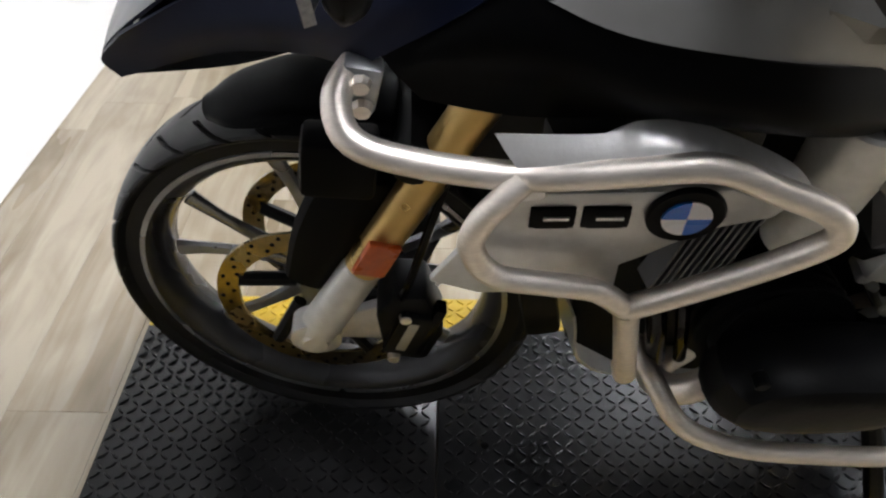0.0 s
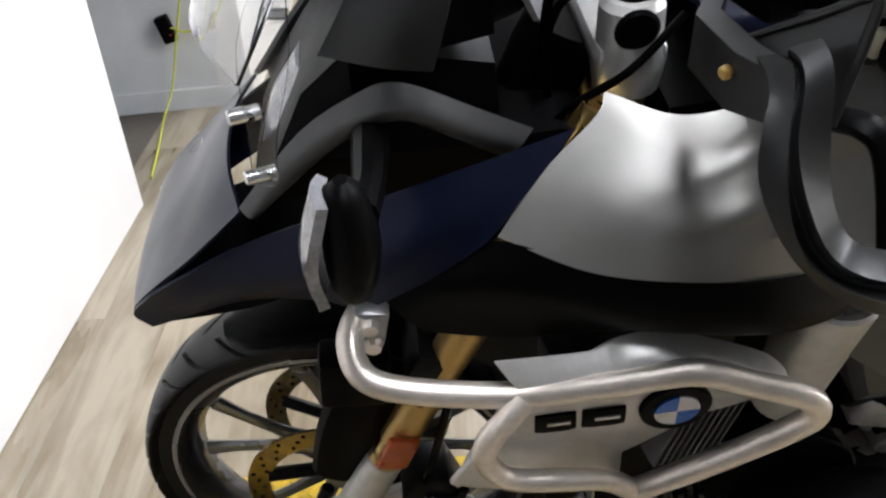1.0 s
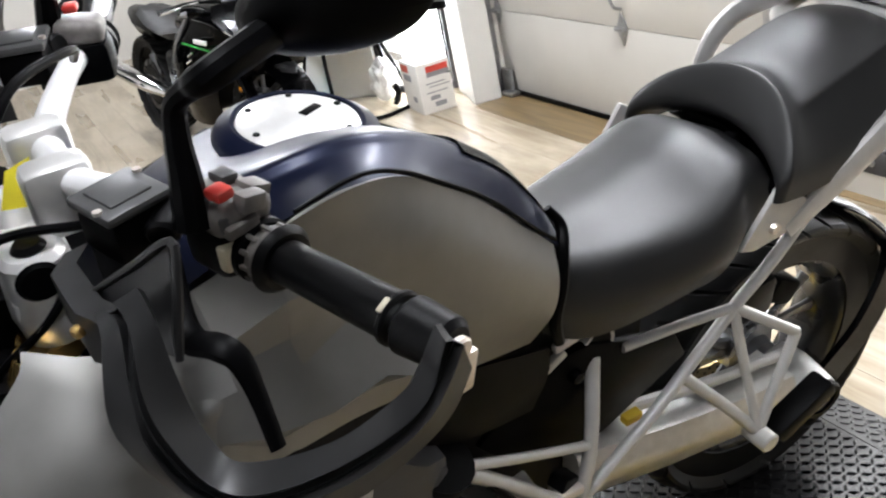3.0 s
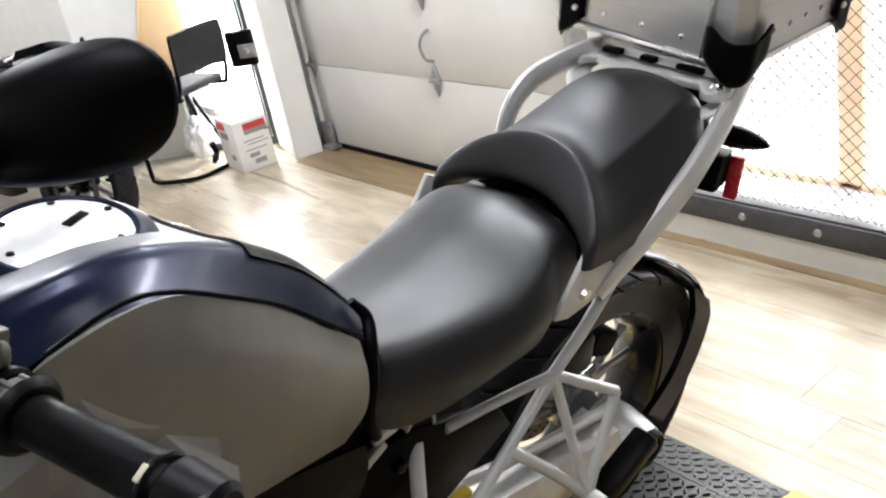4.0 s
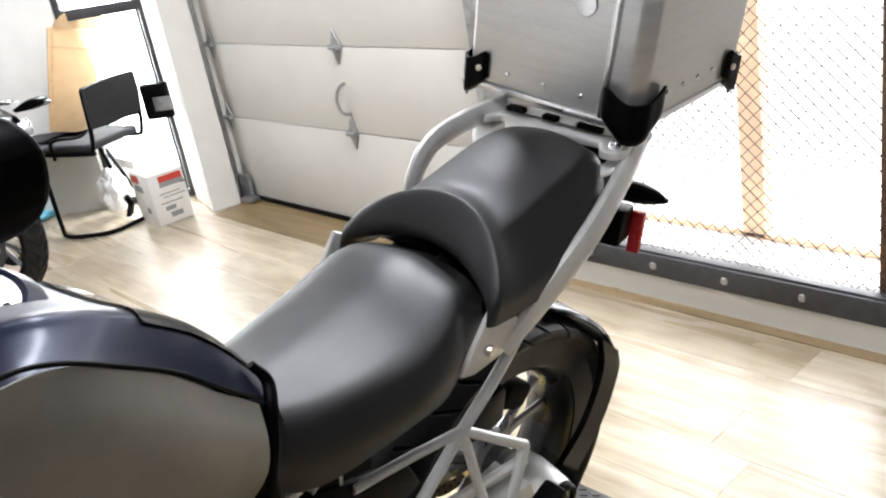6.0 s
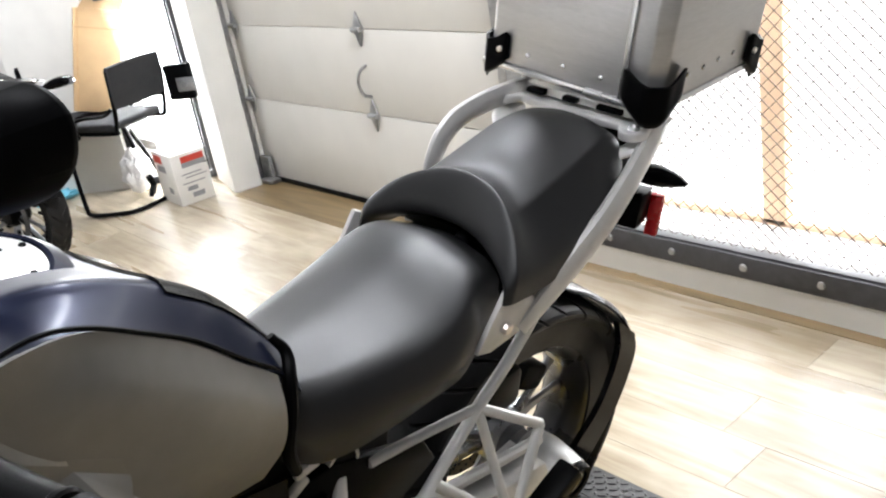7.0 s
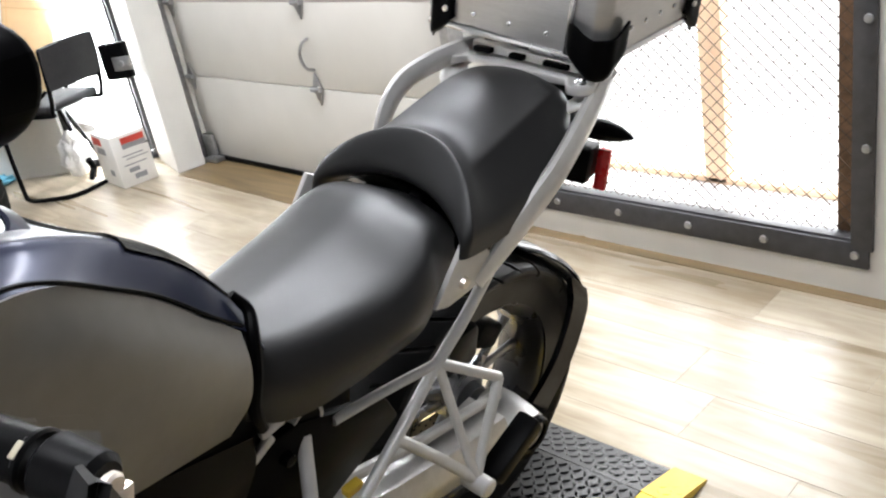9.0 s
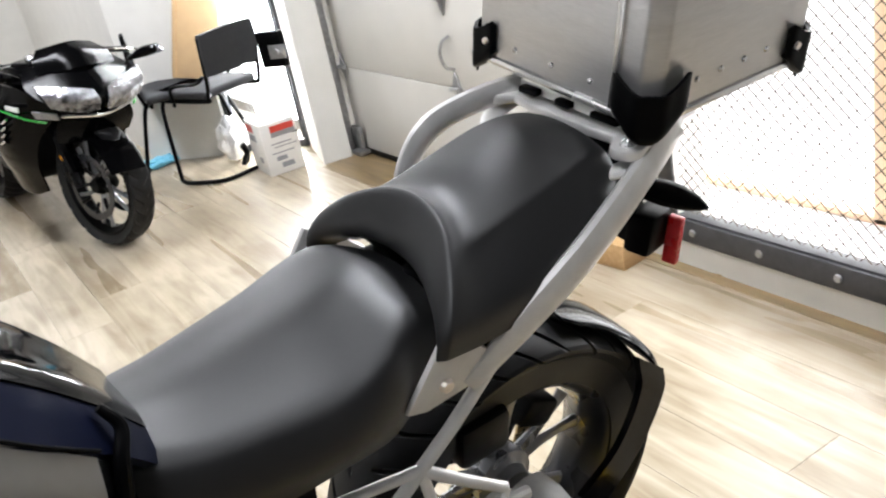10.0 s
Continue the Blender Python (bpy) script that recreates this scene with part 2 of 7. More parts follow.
# ---- mesh builders ----
def part(name, bm, mat, parent=None, label="", smooth=35, shape=None):
    """Link a bmesh as one mesh object under a thing or a part."""
    if shape:
        for v in bm.verts:
            v.co = shape(v.co)
    bmesh.ops.recalc_face_normals(bm, faces=bm.faces)
    me = bpy.data.meshes.new(name)
    bm.to_mesh(me)
    bm.free()
    for p in me.polygons:
        p.use_smooth = smooth > 0
    if smooth > 0:
        me.set_sharp_from_angle(angle=radians(smooth))
    me.materials.append(mat)
    ob = new(name, me)
    if parent is not None:
        ob.parent = parent
    if label:
        ob["label"] = label
    return ob


def thing(name, label, category, m=None, group="", kind=""):
    ob = new(name)
    ob.empty_display_size = 0.1
    if m is not None:
        ob.matrix_world = m
    return tagged(ob, label, category, group, kind)


def catmull(points, n=6, closed=False):
    p = [Vector(q) for q in points]
    k = len(p)
    out = []
    for i in range(k if closed else k - 1):
        a = p[(i - 1) % k] if closed or i > 0 else p[0] * 2 - p[1]
        b, c = p[i], p[(i + 1) % k]
        d = p[(i + 2) % k] if closed or i + 2 < k else p[-1] * 2 - p[-2]
        for j in range(n):
            t = j / n
            out.append(0.5 * (2 * b + (c - a) * t + (2 * a - 5 * b + 4 * c - d) * t * t + (3 * b - a - 3 * c + d) * t * t * t))
    if not closed:
        out.append(p[-1].copy())
    return out


def skin(bm, rings, closed=False, caps=True):
    rows = [[bm.verts.new(p) for p in r] for r in rings]
    k = len(rows[0])
    pairs = list(zip(rows, rows[1:])) + ([(rows[-1], rows[0])] if closed else [])
    for a, b in pairs:
        for i in range(k):
            bm.faces.new((a[i], a[(i + 1) % k], b[(i + 1) % k], b[i]))
    if caps and not closed:
        bm.faces.new(rows[0])
        bm.faces.new(rows[-1][::-1])
    return bm


def loft(rings, closed=False, caps=True):
    return skin(bmesh.new(), rings, closed, caps)


def tube(points, r, n=10, sub=6, closed=False, bm=None, flat=None):
    """A tube along a smooth path; r one radius or one for each point; flat squeezes its section."""
    bm = bm or bmesh.new()
    path = catmull(points, sub, closed) if sub > 1 else [Vector(p) for p in points]
    if isinstance(r, (list, tuple)):
        rr = [v.x for v in catmull([(q, 0, 0) for q in r], sub, closed)] if sub > 1 else list(r)
    else:
        rr = [r] * len(path)
    rings, up = [], None
    for i, p in enumerate(path):
        if closed:
            d = path[(i + 1) % len(path)] - path[i - 1]
        else:
            d = path[min(i + 1, len(path) - 1)] - path[max(i - 1, 0)]
        d.normalize()
        if up is None:
            up = Vector((0, 0, 1)) if abs(d.z) < 0.9 else Vector((1, 0, 0))
        side = d.cross(up).normalized()
        up = side.cross(d).normalized()
        a, b = flat or (1, 1)
        rings.append([p + (side * math.cos(2 * math.pi * j / n) * a + up * math.sin(2 * math.pi * j / n) * b) * rr[i] for j in range(n)])
    return skin(bm, rings, closed)


def box(c, s, bev=0.0, rot=None, bm=None, seg=2):
    """A block with centre c, size s, eased edges and a turn in degrees."""
    bm2 = bmesh.new()
    bmesh.ops.create_cube(bm2, size=1.0)
    bmesh.ops.scale(bm2, vec=s, verts=bm2.verts)
    if bev:
        bmesh.ops.bevel(bm2, geom=list(bm2.edges), offset=bev, segments=seg, affect="EDGES", profile=0.5)
    m = pose(*c, *(rot or (0, 0, 0)))
    bmesh.ops.transform(bm2, matrix=m, verts=bm2.verts)
    return join(bm, bm2)


def join(bm, other):
    if bm is None:
        return other
    idx = {v: bm.verts.new(v.co) for v in other.verts}
    for f in other.faces:
        bm.faces.new([idx[v] for v in f.verts])
    other.free()
    return bm


def prism(poly, axis, a, b, bev=0.0, bm=None, seg=2):
    """A polygon in the plane across axis, drawn out from a to b."""
    put = {"x": lambda u, v, w: (w, u, v), "y": lambda u, v, w: (u, w, v), "z": lambda u, v, w: (u, v, w)}[axis]
    bm2 = bmesh.new()
    lo = [bm2.verts.new(put(u, v, a)) for u, v in poly]
    hi = [bm2.verts.new(put(u, v, b)) for u, v in poly]
    k = len(poly)
    bm2.faces.new(lo)
    bm2.faces.new(hi[::-1])
    for i in range(k):
        bm2.faces.new((lo[i], lo[(i + 1) % k], hi[(i + 1) % k], hi[i]))
    bmesh.ops.recalc_face_normals(bm2, faces=bm2.faces)
    if bev:
        bmesh.ops.bevel(bm2, geom=list(bm2.edges), offset=bev, segments=seg, affect="EDGES", profile=0.5)
    return join(bm, bm2)


def lathe(profile, axis="y", at=(0, 0, 0), n=32, bm=None, closed=False):
    """A profile of (radius, height) turned round an axis through a point."""
    put = {"x": lambda c, s, h: (h, c, s), "y": lambda c, s, h: (c, h, s), "z": lambda c, s, h: (c, s, h)}[axis]
    rings = []
    for i in range(n):
        t = 2 * math.pi * i / n
        rings.append([Vector(put(r * math.cos(t), r * math.sin(t), h)) + Vector(at) for r, h in profile])
    bm2 = bmesh.new()
    rows = [[bm2.verts.new(p) for p in r] for r in rings]
    k = len(profile)
    for i in range(n):
        a, b = rows[i], rows[(i + 1) % n]
        for j in range(k if closed else k - 1):
            bm2.faces.new((a[j], a[(j + 1) % k], b[(j + 1) % k], b[j]))
    if not closed:
        bmesh.ops.remove_doubles(bm2, verts=bm2.verts, dist=1e-6)
        holes = [e for e in bm2.edges if e.is_boundary]
        if holes:
            bmesh.ops.holes_fill(bm2, edges=holes, sides=0)
    return join(bm, bm2)


def cyl(a, b, r, n=16, r2=None, bm=None, ease=0.0):
    """A round bar from a to b."""
    a, b = Vector(a), Vector(b)
    r2 = r if r2 is None else r2
    d = (b - a)
    if ease:
        e = d.normalized() * ease
        pts, rad = [a, a + e, b - e, b], [r - ease, r, r2, r2 - ease]
    else:
        pts, rad = [a, b], [r, r2]
    return tube(pts, rad, n, 1, bm=bm)


def sheet(grid, thick=0.004, sub=5, bm=None):
    """A curved shell through rows of points, with thickness."""
    rows = [catmull(r, sub) for r in grid]
    cols = [catmull([r[j] for r in rows], sub) for j in range(len(rows[0]))]
    g = [[cols[j][i] for j in range(len(cols))] for i in range(len(cols[0]))]
    ni, nj = len(g), len(g[0])
    nor = []
    for i in range(ni):
        line = []
        for j in range(nj):
            du = g[min(i + 1, ni - 1)][j] - g[max(i - 1, 0)][j]
            dv = g[i][min(j + 1, nj - 1)] - g[i][max(j - 1, 0)]
            line.append(du.cross(dv).normalized() * thick)
        nor.append(line)
    bm = bm or bmesh.new()
    top = [[bm.verts.new(p) for p in r] for r in g]
    bot = [[bm.verts.new(g[i][j] - nor[i][j]) for j in range(nj)] for i in range(ni)]
    for i in range(ni - 1):
        for j in range(nj - 1):
            bm.faces.new((top[i][j], top[i + 1][j], top[i + 1][j + 1], top[i][j + 1]))
            bm.faces.new((bot[i][j], bot[i][j + 1], bot[i + 1][j + 1], bot[i + 1][j]))
    for i in range(ni - 1):
        bm.faces.new((top[i][0], bot[i][0], bot[i + 1][0], top[i + 1][0]))
        bm.faces.new((top[i][-1], top[i + 1][-1], bot[i + 1][-1], bot[i][-1]))
    for j in range(nj - 1):
        bm.faces.new((top[0][j], top[0][j + 1], bot[0][j + 1], bot[0][j]))
        bm.faces.new((top[-1][j], bot[-1][j], bot[-1][j + 1], top[-1][j + 1]))
    return bm


def soft(ob, level=2):
    m = ob.modifiers.new("soft", "SUBSURF")
    m.levels = m.render_levels = level
    return ob


def mirrored(bm):
    b2 = bm.copy()
    for v in b2.verts:
        v.co.y = -v.co.y
    bmesh.ops.reverse_faces(b2, faces=b2.faces)
    return b2


def structure(name, bm, mat, label, category, smooth=0):
    return tagged(part(name, bm, mat, None, "", smooth), label, category, "", "structure")

# ---- the room ----
X0, X1, Y0, Y1, H = -0.95, 2.66, -0.38, 8.7, 2.7   # inner faces of the walls, ceiling height


def wall_with_holes(name, axis, at, thick, u0, u1, holes, mat, label):
    """A wall across axis, from at outward by thick; holes are (u0, u1, z0, z1) in order, clear of each other."""
    bm = bmesh.new()
    lo, hi = min(at, at + thick), max(at, at + thick)

    def block(a, b, z0, z1):
        if b - a > 1e-4 and z1 - z0 > 1e-4:
            c = ((lo + hi) / 2, (a + b) / 2, (z0 + z1) / 2) if axis == "x" else ((a + b) / 2, (lo + hi) / 2, (z0 + z1) / 2)
            s = (hi - lo, b - a, z1 - z0) if axis == "x" else (b - a, hi - lo, z1 - z0)
            box(c, s, bm=bm)
    u = u0
    for a, b, z0, z1 in holes:
        block(u, a, 0, H)
        block(a, b, 0, z0)
        block(a, b, z1, H)
        u = b
    block(u, u1, 0, H)
    return structure(name, bm, mat, label, "wall")


GR = (0.86, 1.97, 0.13, 2.10)     # grille opening: y from, to, z from, to
GD = (2.25, 4.25, 0.0, 2.15)      # garage door
PD = (4.62, 6.60, 0.0, 2.30)      # outer opening behind the glazed door
wall_with_holes("wall_east", "x", X1, 0.14, Y0, Y1, [GR, GD, PD], M_WALL, "white painted rear wall with garage door and grille")
# unseen south wall, set close and dark to keep floor bounce off the bike
wall_with_holes("blocking_wall_south", "y", Y0, -0.14, X0 - 2, X1 + 0.14, [], M_DIM, "plain dark grey wall out of view, added to cut bounced light")
wall_with_holes("wall_north", "y", Y1, 0.14, X0 - 2, X1 + 0.14, [], M_WALL, "white painted far wall")
wall_with_holes("wall_west", "x", -0.715, -0.14, 3.84, Y1, [], M_WALL, "white painted side wall beyond the partition")
wall_with_holes("wall_stub", "y", 3.84, 0.14, -3.0, -0.855, [], M_STUB, "stub wall toned grey for its shade, with cable and sockets")
wall_with_holes("wall_return", "x", 1.93, 0.12, 5.40, Y1, [], M_WALL, "white painted return wall")
# slanted wall behind the chairs, with the glazed door in it: along u from the pillar, thickness outward
SLANT = pose(2.56, 4.56, 0, 0, 0, math.degrees(math.atan2(0.762, -0.648)))
bm = bmesh.new()
for u0, u1, z0, z1 in ((-0.10, 0.02, 0, H), (0.02, 0.52, 2.06, H), (0.52, 1.06, 0, H)):
    box(((u0 + u1) / 2, -0.06, (z0 + z1) / 2), (u1 - u0, 0.12, z1 - z0), bm=bm)
bmesh.ops.transform(bm, matrix=SLANT, verts=bm.verts)
structure("wall_slanted", bm, M_WALL, "white slanted wall behind the chairs with a glazed door", "wall")
# the ceiling is unseen; its dark tone is chosen to lower ambient light
structure("ceiling", box(((X0 - 2 + X1) / 2, (Y0 + Y1) / 2, H + 0.06), (X1 - X0 + 2.4, Y1 - Y0 + 0.4, 0.12)), M_CEIL, "ceiling out of view, made dark to cut bounced light", "ceiling")
ground = structure("ground", box((3.0, 3.0, -0.11), (60, 60, 0.16)), M_OUT, "pale concrete yard outside", "ground")
floor = structure("floor", box(((X0 - 2 + X1) / 2, (Y0 + Y1) / 2, -0.016), (X1 - X0 + 2.2, Y1 - Y0 + 0.2, 0.026)), M_UNDER, "wood-look plank floor", "floor")
# white partition board on the west side, slightly askew, with a thick edge
bm = box((0, 0, 1.2), (0.045, 3.25, 2.4), 0.004)
bmesh.ops.transform(bm, matrix=pose(-1.0356, 1.265, 0.0, 0, 0, -1.25), verts=bm.verts)
structure("wall_partition", bm, M_PANEL, "smooth white partition board standing on the floor", "partition")
structure("baseboard", box((-0.835, 3.40, 0.012), (0.035, 0.88, 0.024), 0.003, (0, 0, -11)), M_WALL, "low white skirting strip on the floor", "baseboard")
structure("trim", box((-1.16, 3.829, 0.045), (0.88, 0.018, 0.09), 0.003), M_STUB, "low skirting of the stub wall in the same shade tone", "trim")
# pillar between the doors
structure("pillar", box((2.562, 4.362, H / 2), (0.15, 0.35, H), 0.006, (0, 0, -14.5)), M_WALL, "white painted square pillar between the doors", "pillar")


def garage_door():
    ob = thing("garage_door", "closed cream sectional garage door with steel hinges", "garage door", kind="structure")
    zs = [0.02, 0.447, 0.824, 1.201, 1.578, 1.955]
    for a, b in zip(zs, zs[1:]):
        bm = box((2.70, (GD[0] + GD[1]) / 2, (a + b) / 2), (0.045, GD[1] - GD[0] - 0.02, b - a - 0.003), 0.003)
        part("panel", bm, M_DOOR, ob)
    part("bottom_seal", box((2.69, (GD[0] + GD[1]) / 2, 0.014), (0.05, GD[1] - GD[0] - 0.03, 0.022), 0.004), M_BLACK, ob, "black rubber seal")
    for y in (GD[1] - 0.04, 3.168, GD[0] + 0.08):
        for z in zs[1:-1]:
            bm = prism([(y - 0.035, z), (y, z + 0.075), (y + 0.035, z), (y, z - 0.075)], "x", 2.668, 2.677, 0.002)
            hinge = part("hinge", bm, M_GALV, ob)
            part("hinge_pin", cyl((2.660, y - 0.03, z), (2.660, y + 0.03, z), 0.011, 10), M_GALV, hinge)
    bm = tube([(2.675, 3.165, 0.668), (2.640, 3.168, 0.652), (2.632, 3.185, 0.600), (2.640, 3.172, 0.548), (2.675, 3.165, 0.530)], 0.007, 8)
    part("pull_handle", bm, M_GALV, ob)
    for y, s in ((GD[1] + 0.005, 1), (GD[0] - 0.005, -1)):
        bm = prism([(y, 0), (y + 0.012 * s, 0), (y + 0.012 * s, 2.2), (y, 2.2)], "x", 2.585, 2.66)
        box((2.59, y - 0.012 * s, 1.1), (0.008, 0.035, 2.2), bm=bm)
        part("track", bm, M_GALV, ob)
    for y in (GD[1] - 0.06, 3.0, GD[0] + 0.1):
        bm = box((2.655, y, 0.075), (0.02, 0.09, 0.13), 0.003)
        box((2.63, y - 0.05, 0.02), (0.06, 0.10, 0.02), 0.003, bm=bm)
        part("bottom_bracket", bm, M_GALV, ob)


garage_door()


def grille():
    ob = thing("window_1", "expanded metal grille in a dark bolted steel frame", "window grille", kind="structure")
    x = X1 - 0.012
    y0, y1, z0, z1 = GR
    w = 0.075
    for n, c, s in (("frame_bottom", (x, (y0 + y1) / 2, z0 + 0.02 - w / 2 + 0.02), (0.012, y1 - y0 + w, w)),
                    ("frame_top", (x, (y0 + y1) / 2, z1), (0.012, y1 - y0 + w, w)),
                    ("frame_side", (x, y0 - w / 2 + 0.02, (z0 + z1) / 2 + 0.02), (0.0125, w * 0.8, z1 - z0)),
                    ("frame_side", (x, y1 + w / 2 - 0.02, (z0 + z1) / 2 + 0.02), (0.0125, w * 0.8, z1 - z0))):
        part(n, box(c, s, 0.002), M_IRON, ob)
    part("flange", box((x + 0.05, y0 + 0.045, (z0 + z1) / 2), (0.006, 0.05, z1 - z0 - 0.06), 0.001), M_RUST, ob, "rusty inner flange strip")
    part("flange", box((x + 0.03, (y0 + y1) / 2, z0 + 0.030), (0.05, y1 - y0 - 0.02, 0.035), 0.002), M_IRON, ob, "dark inner sill strip")
    for y in (0.822,):
        for z in (0.45, 0.79, 1.13, 1.47):
            part("bolt", lathe([(0.0, -0.008), (0.011, -0.006), (0.013, 0)], "x", (x - 0.006, y + 0.012, z), 10), M_GALV, ob)
    for y in (0.86, 1.125, 1.375, 1.635, 1.89):
        part("bolt", lathe([(0.0, -0.008), (0.011, -0.006), (0.013, 0)], "x", (x - 0.006, y, z0 + 0.003), 10), M_GALV, ob)
    # diamonds of the expanded sheet, one joined net
    bm = bmesh.new()
    dy, dz = 0.044, 0.021
    ny, nz = int((y1 - y0) / dy) + 1, int((z1 - z0) / dz) + 1
    xm = x + 0.035
    for i in range(nz):
        a = z0 + i * dz
        for j in range(ny):
            b = y0 + j * dy + (dy / 2 if i % 2 else 0)
            for s in (-1, 1):
                p, q = Vector((xm, b, a)), Vector((xm, b + s * dy / 2, a + dz))
                if q.y < y0 - 0.01 or q.y > y1 + 0.01 or q.z > z1:
                    continue
                h = Vector((0, 0, 0.0015))
                d = Vector((0.003, 0, 0))
                vs = [bm.verts.new(v) for v in (p - h, q - h, q + h, p + h, p - h + d, q - h + d, q + h + d, p + h + d)]
                for f in ((0, 1, 2, 3), (7, 6, 5, 4), (0, 4, 5, 1), (3, 2, 6, 7)):
                    bm.faces.new([vs[k] for k in f])
    net = part("mesh_net", bm, M_MESH, ob, "expanded steel diamond mesh", 0)
    net["kind"] = "stuff"


grille()


def glazed_door():
    ob = thing("door_1", "glazed door with dark metal frame and bright daylight behind", "door", SLANT, kind="structure")
    u0, u1, z1, y = 0.022, 0.518, 2.055, -0.05
    for c, w in (((u0 + 0.018, y, z1 / 2), (0.036, 0.05, z1)), ((u1 - 0.018, y, z1 / 2), (0.036, 0.05, z1)), (((u0 + u1) / 2, y, z1 - 0.02), (u1 - u0 - 0.072, 0.048, 0.04)),
                 (((u0 + u1) / 2, y, 1.055), (u1 - u0 - 0.072, 0.048, 0.055)), (((u0 + u1) / 2, y, 0.02), (u1 - u0 - 0.072, 0.048, 0.04))):
        part("door_frame", box(c, w, 0.004), M_IRON, ob)
    part("inner_stile", box((u0 + 0.055, y, 0.535), (0.012, 0.03, 0.985), 0.003), M_IRON, ob)
    for za, zb in ((0.04, 1.027), (1.083, z1 - 0.04)):
        p = part("pane", box(((u0 + u1) / 2, y, (za + zb) / 2), (u1 - u0 - 0.072, 0.008, zb - za)), M_GLASS, ob, "", 0)
        p.visible_shadow = False


glazed_door()
closer = thing("letter_box", "black metal box with a steel plate fixed to the pillar edge", "box", pose(2.425, 4.455, 0.590, 0, 0, 32))
part("box_body", box((0, 0, 0), (0.05, 0.145, 0.185), 0.010), M_BLACK, closer)
part("steel_plate", box((-0.027, -0.045, -0.012), (0.006, 0.10, 0.070), 0.002), M_GALV, closer, "steel plate")
part("latch", cyl((-0.032, -0.045, -0.010), (-0.045, -0.045, -0.010), 0.016, 12, ease=0.003), M_GALV, closer)
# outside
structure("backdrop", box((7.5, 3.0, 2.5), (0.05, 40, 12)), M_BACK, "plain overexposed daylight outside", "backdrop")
post = thing("timber_post", "pale orange timber post standing outside the grille", "post")
part("upright", box((3.05, 1.49, 1.08), (0.05, 0.085, 2.0), 0.004), M_POST, post)
part("base_rail", box((3.05, 1.45, 0.115), (0.05, 2.6, 0.022), 0.004), M_POST, post)
part("ledge", box((3.05, 1.45, 0.038), (0.42, 2.6, 0.13), 0.01), M_OUT, post, "pale concrete ledge under the post")
# fittings added to go with the assumed ceiling lights
for lx, ly, _w in ASSUMED_LAMPS:
    lamp = thing("assumed_ceiling_lamp", "assumed long white ceiling lamp, out of view", "lamp", group="ceiling lamps")
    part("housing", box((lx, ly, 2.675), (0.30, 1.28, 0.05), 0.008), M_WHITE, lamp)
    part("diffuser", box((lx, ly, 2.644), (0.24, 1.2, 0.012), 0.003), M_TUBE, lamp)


def mat_platform():
    """Diamond plate service platform in two boards with yellow edges and a ramp at its rear."""
    ob = thing("service_platform", "black diamond-plate rubber platform with worn yellow edges", "platform")
    x0, x1, xr, y0, y1 = -0.52, 1.62, 1.745, 0.90, 1.345
    z = 0.035
    seam = 0.047
    for a, b in ((x0, seam - 0.0015), (seam + 0.0015, x1)):
        part("board", box(((a + b) / 2, (y0 + y1) / 2, z / 2), (b - a, y1 - y0, z - 0.002), 0.002), M_RUBBERMAT, ob)
    part("ramp", prism([(x1 + 0.001, 0.001), (xr, 0.001), (xr, 0.005), (x1 + 0.001, z - 0.001)], "y", y0, y1, 0), M_RUBBERMAT, ob, "sloped black ramp")
    for ya, yb in ((y0 - 0.082, y0 - 0.001), (y1 + 0.001, y1 + 0.092)):
        part("edge_strip", box(((x0 + x1) / 2, (ya + yb) / 2, z / 2 + 0.0005), (x1 - x0, yb - ya, z - 0.002), 0.003), M_YELLOW, ob, "worn yellow edge strip")
        part("edge_ramp", prism([(x1 + 0.001, 0.001), (xr + 0.01, 0.001), (xr + 0.01, 0.006), (x1 + 0.001, z)], "y", ya, yb, 0), M_YELLOW, ob, "worn yellow ramp edge")
    # raised bars of the plate: crossed pairs in a checker
    bars = {0: bmesh.new(), 1: bmesh.new()}
    step = 0.0205
    i = 0
    x = x0 + 0.012
    while x < xr - 0.012:
        y, j = y0 - 0.07, 0
        while y < y1 + 0.085:
            s = 1 if (i + j) % 2 else -1
            onramp = x > x1
            yellow = y < y0 - 0.006 or y > y1 + 0.006
            edge = abs(y - y0) < 0.009 or abs(y - y1) < 0.009 or abs(x - x1) < 0.008 or abs(x - seam) < 0.008
            if not edge:
                zz = z if not onramp else z - (x - x1) / (xr - x1) * (z - 0.005)
                u, w = Vector((math.cos(radians(45)), s * math.sin(radians(45)), 0)), Vector((-s * math.sin(radians(45)), math.cos(radians(45)), 0))
                slope = -(z - 0.005) / (xr - x1) if onramp else 0.0
                c = Vector((x, y, zz - 0.0012))
                bm = bars[1 if yellow else 0]
                ring = [c - u * 0.0115, c + w * 0.0028 - u * 0.004, c + w * 0.0028 + u * 0.004, c + u * 0.0115, c - w * 0.0028 + u * 0.004, c - w * 0.0028 - u * 0.004]
                for p in ring:
                    p.z += slope * (p.x - c.x)
                lo = [bm.verts.new(p) for p in ring]
                up = Vector((0, 0, 0.0034))
                hi = [bm.verts.new(c + (p - c) * 0.62 + up) for p in ring]
                for k in range(6):
                    bm.faces.new((lo[k], lo[(k + 1) % 6], hi[(k + 1) % 6], hi[k]))
                bm.faces.new(hi)
            y += step
            j += 1
        x += step
        i += 1
    a = part("tread_pattern", bars[0], M_RUBBERMAT, ob, "raised diamond tread bars", 0)
    b = part("tread_pattern", bars[1], M_YELLOW, ob, "worn yellow tread bars", 0)
    a["kind"] = b["kind"] = "stuff"


mat_platform()

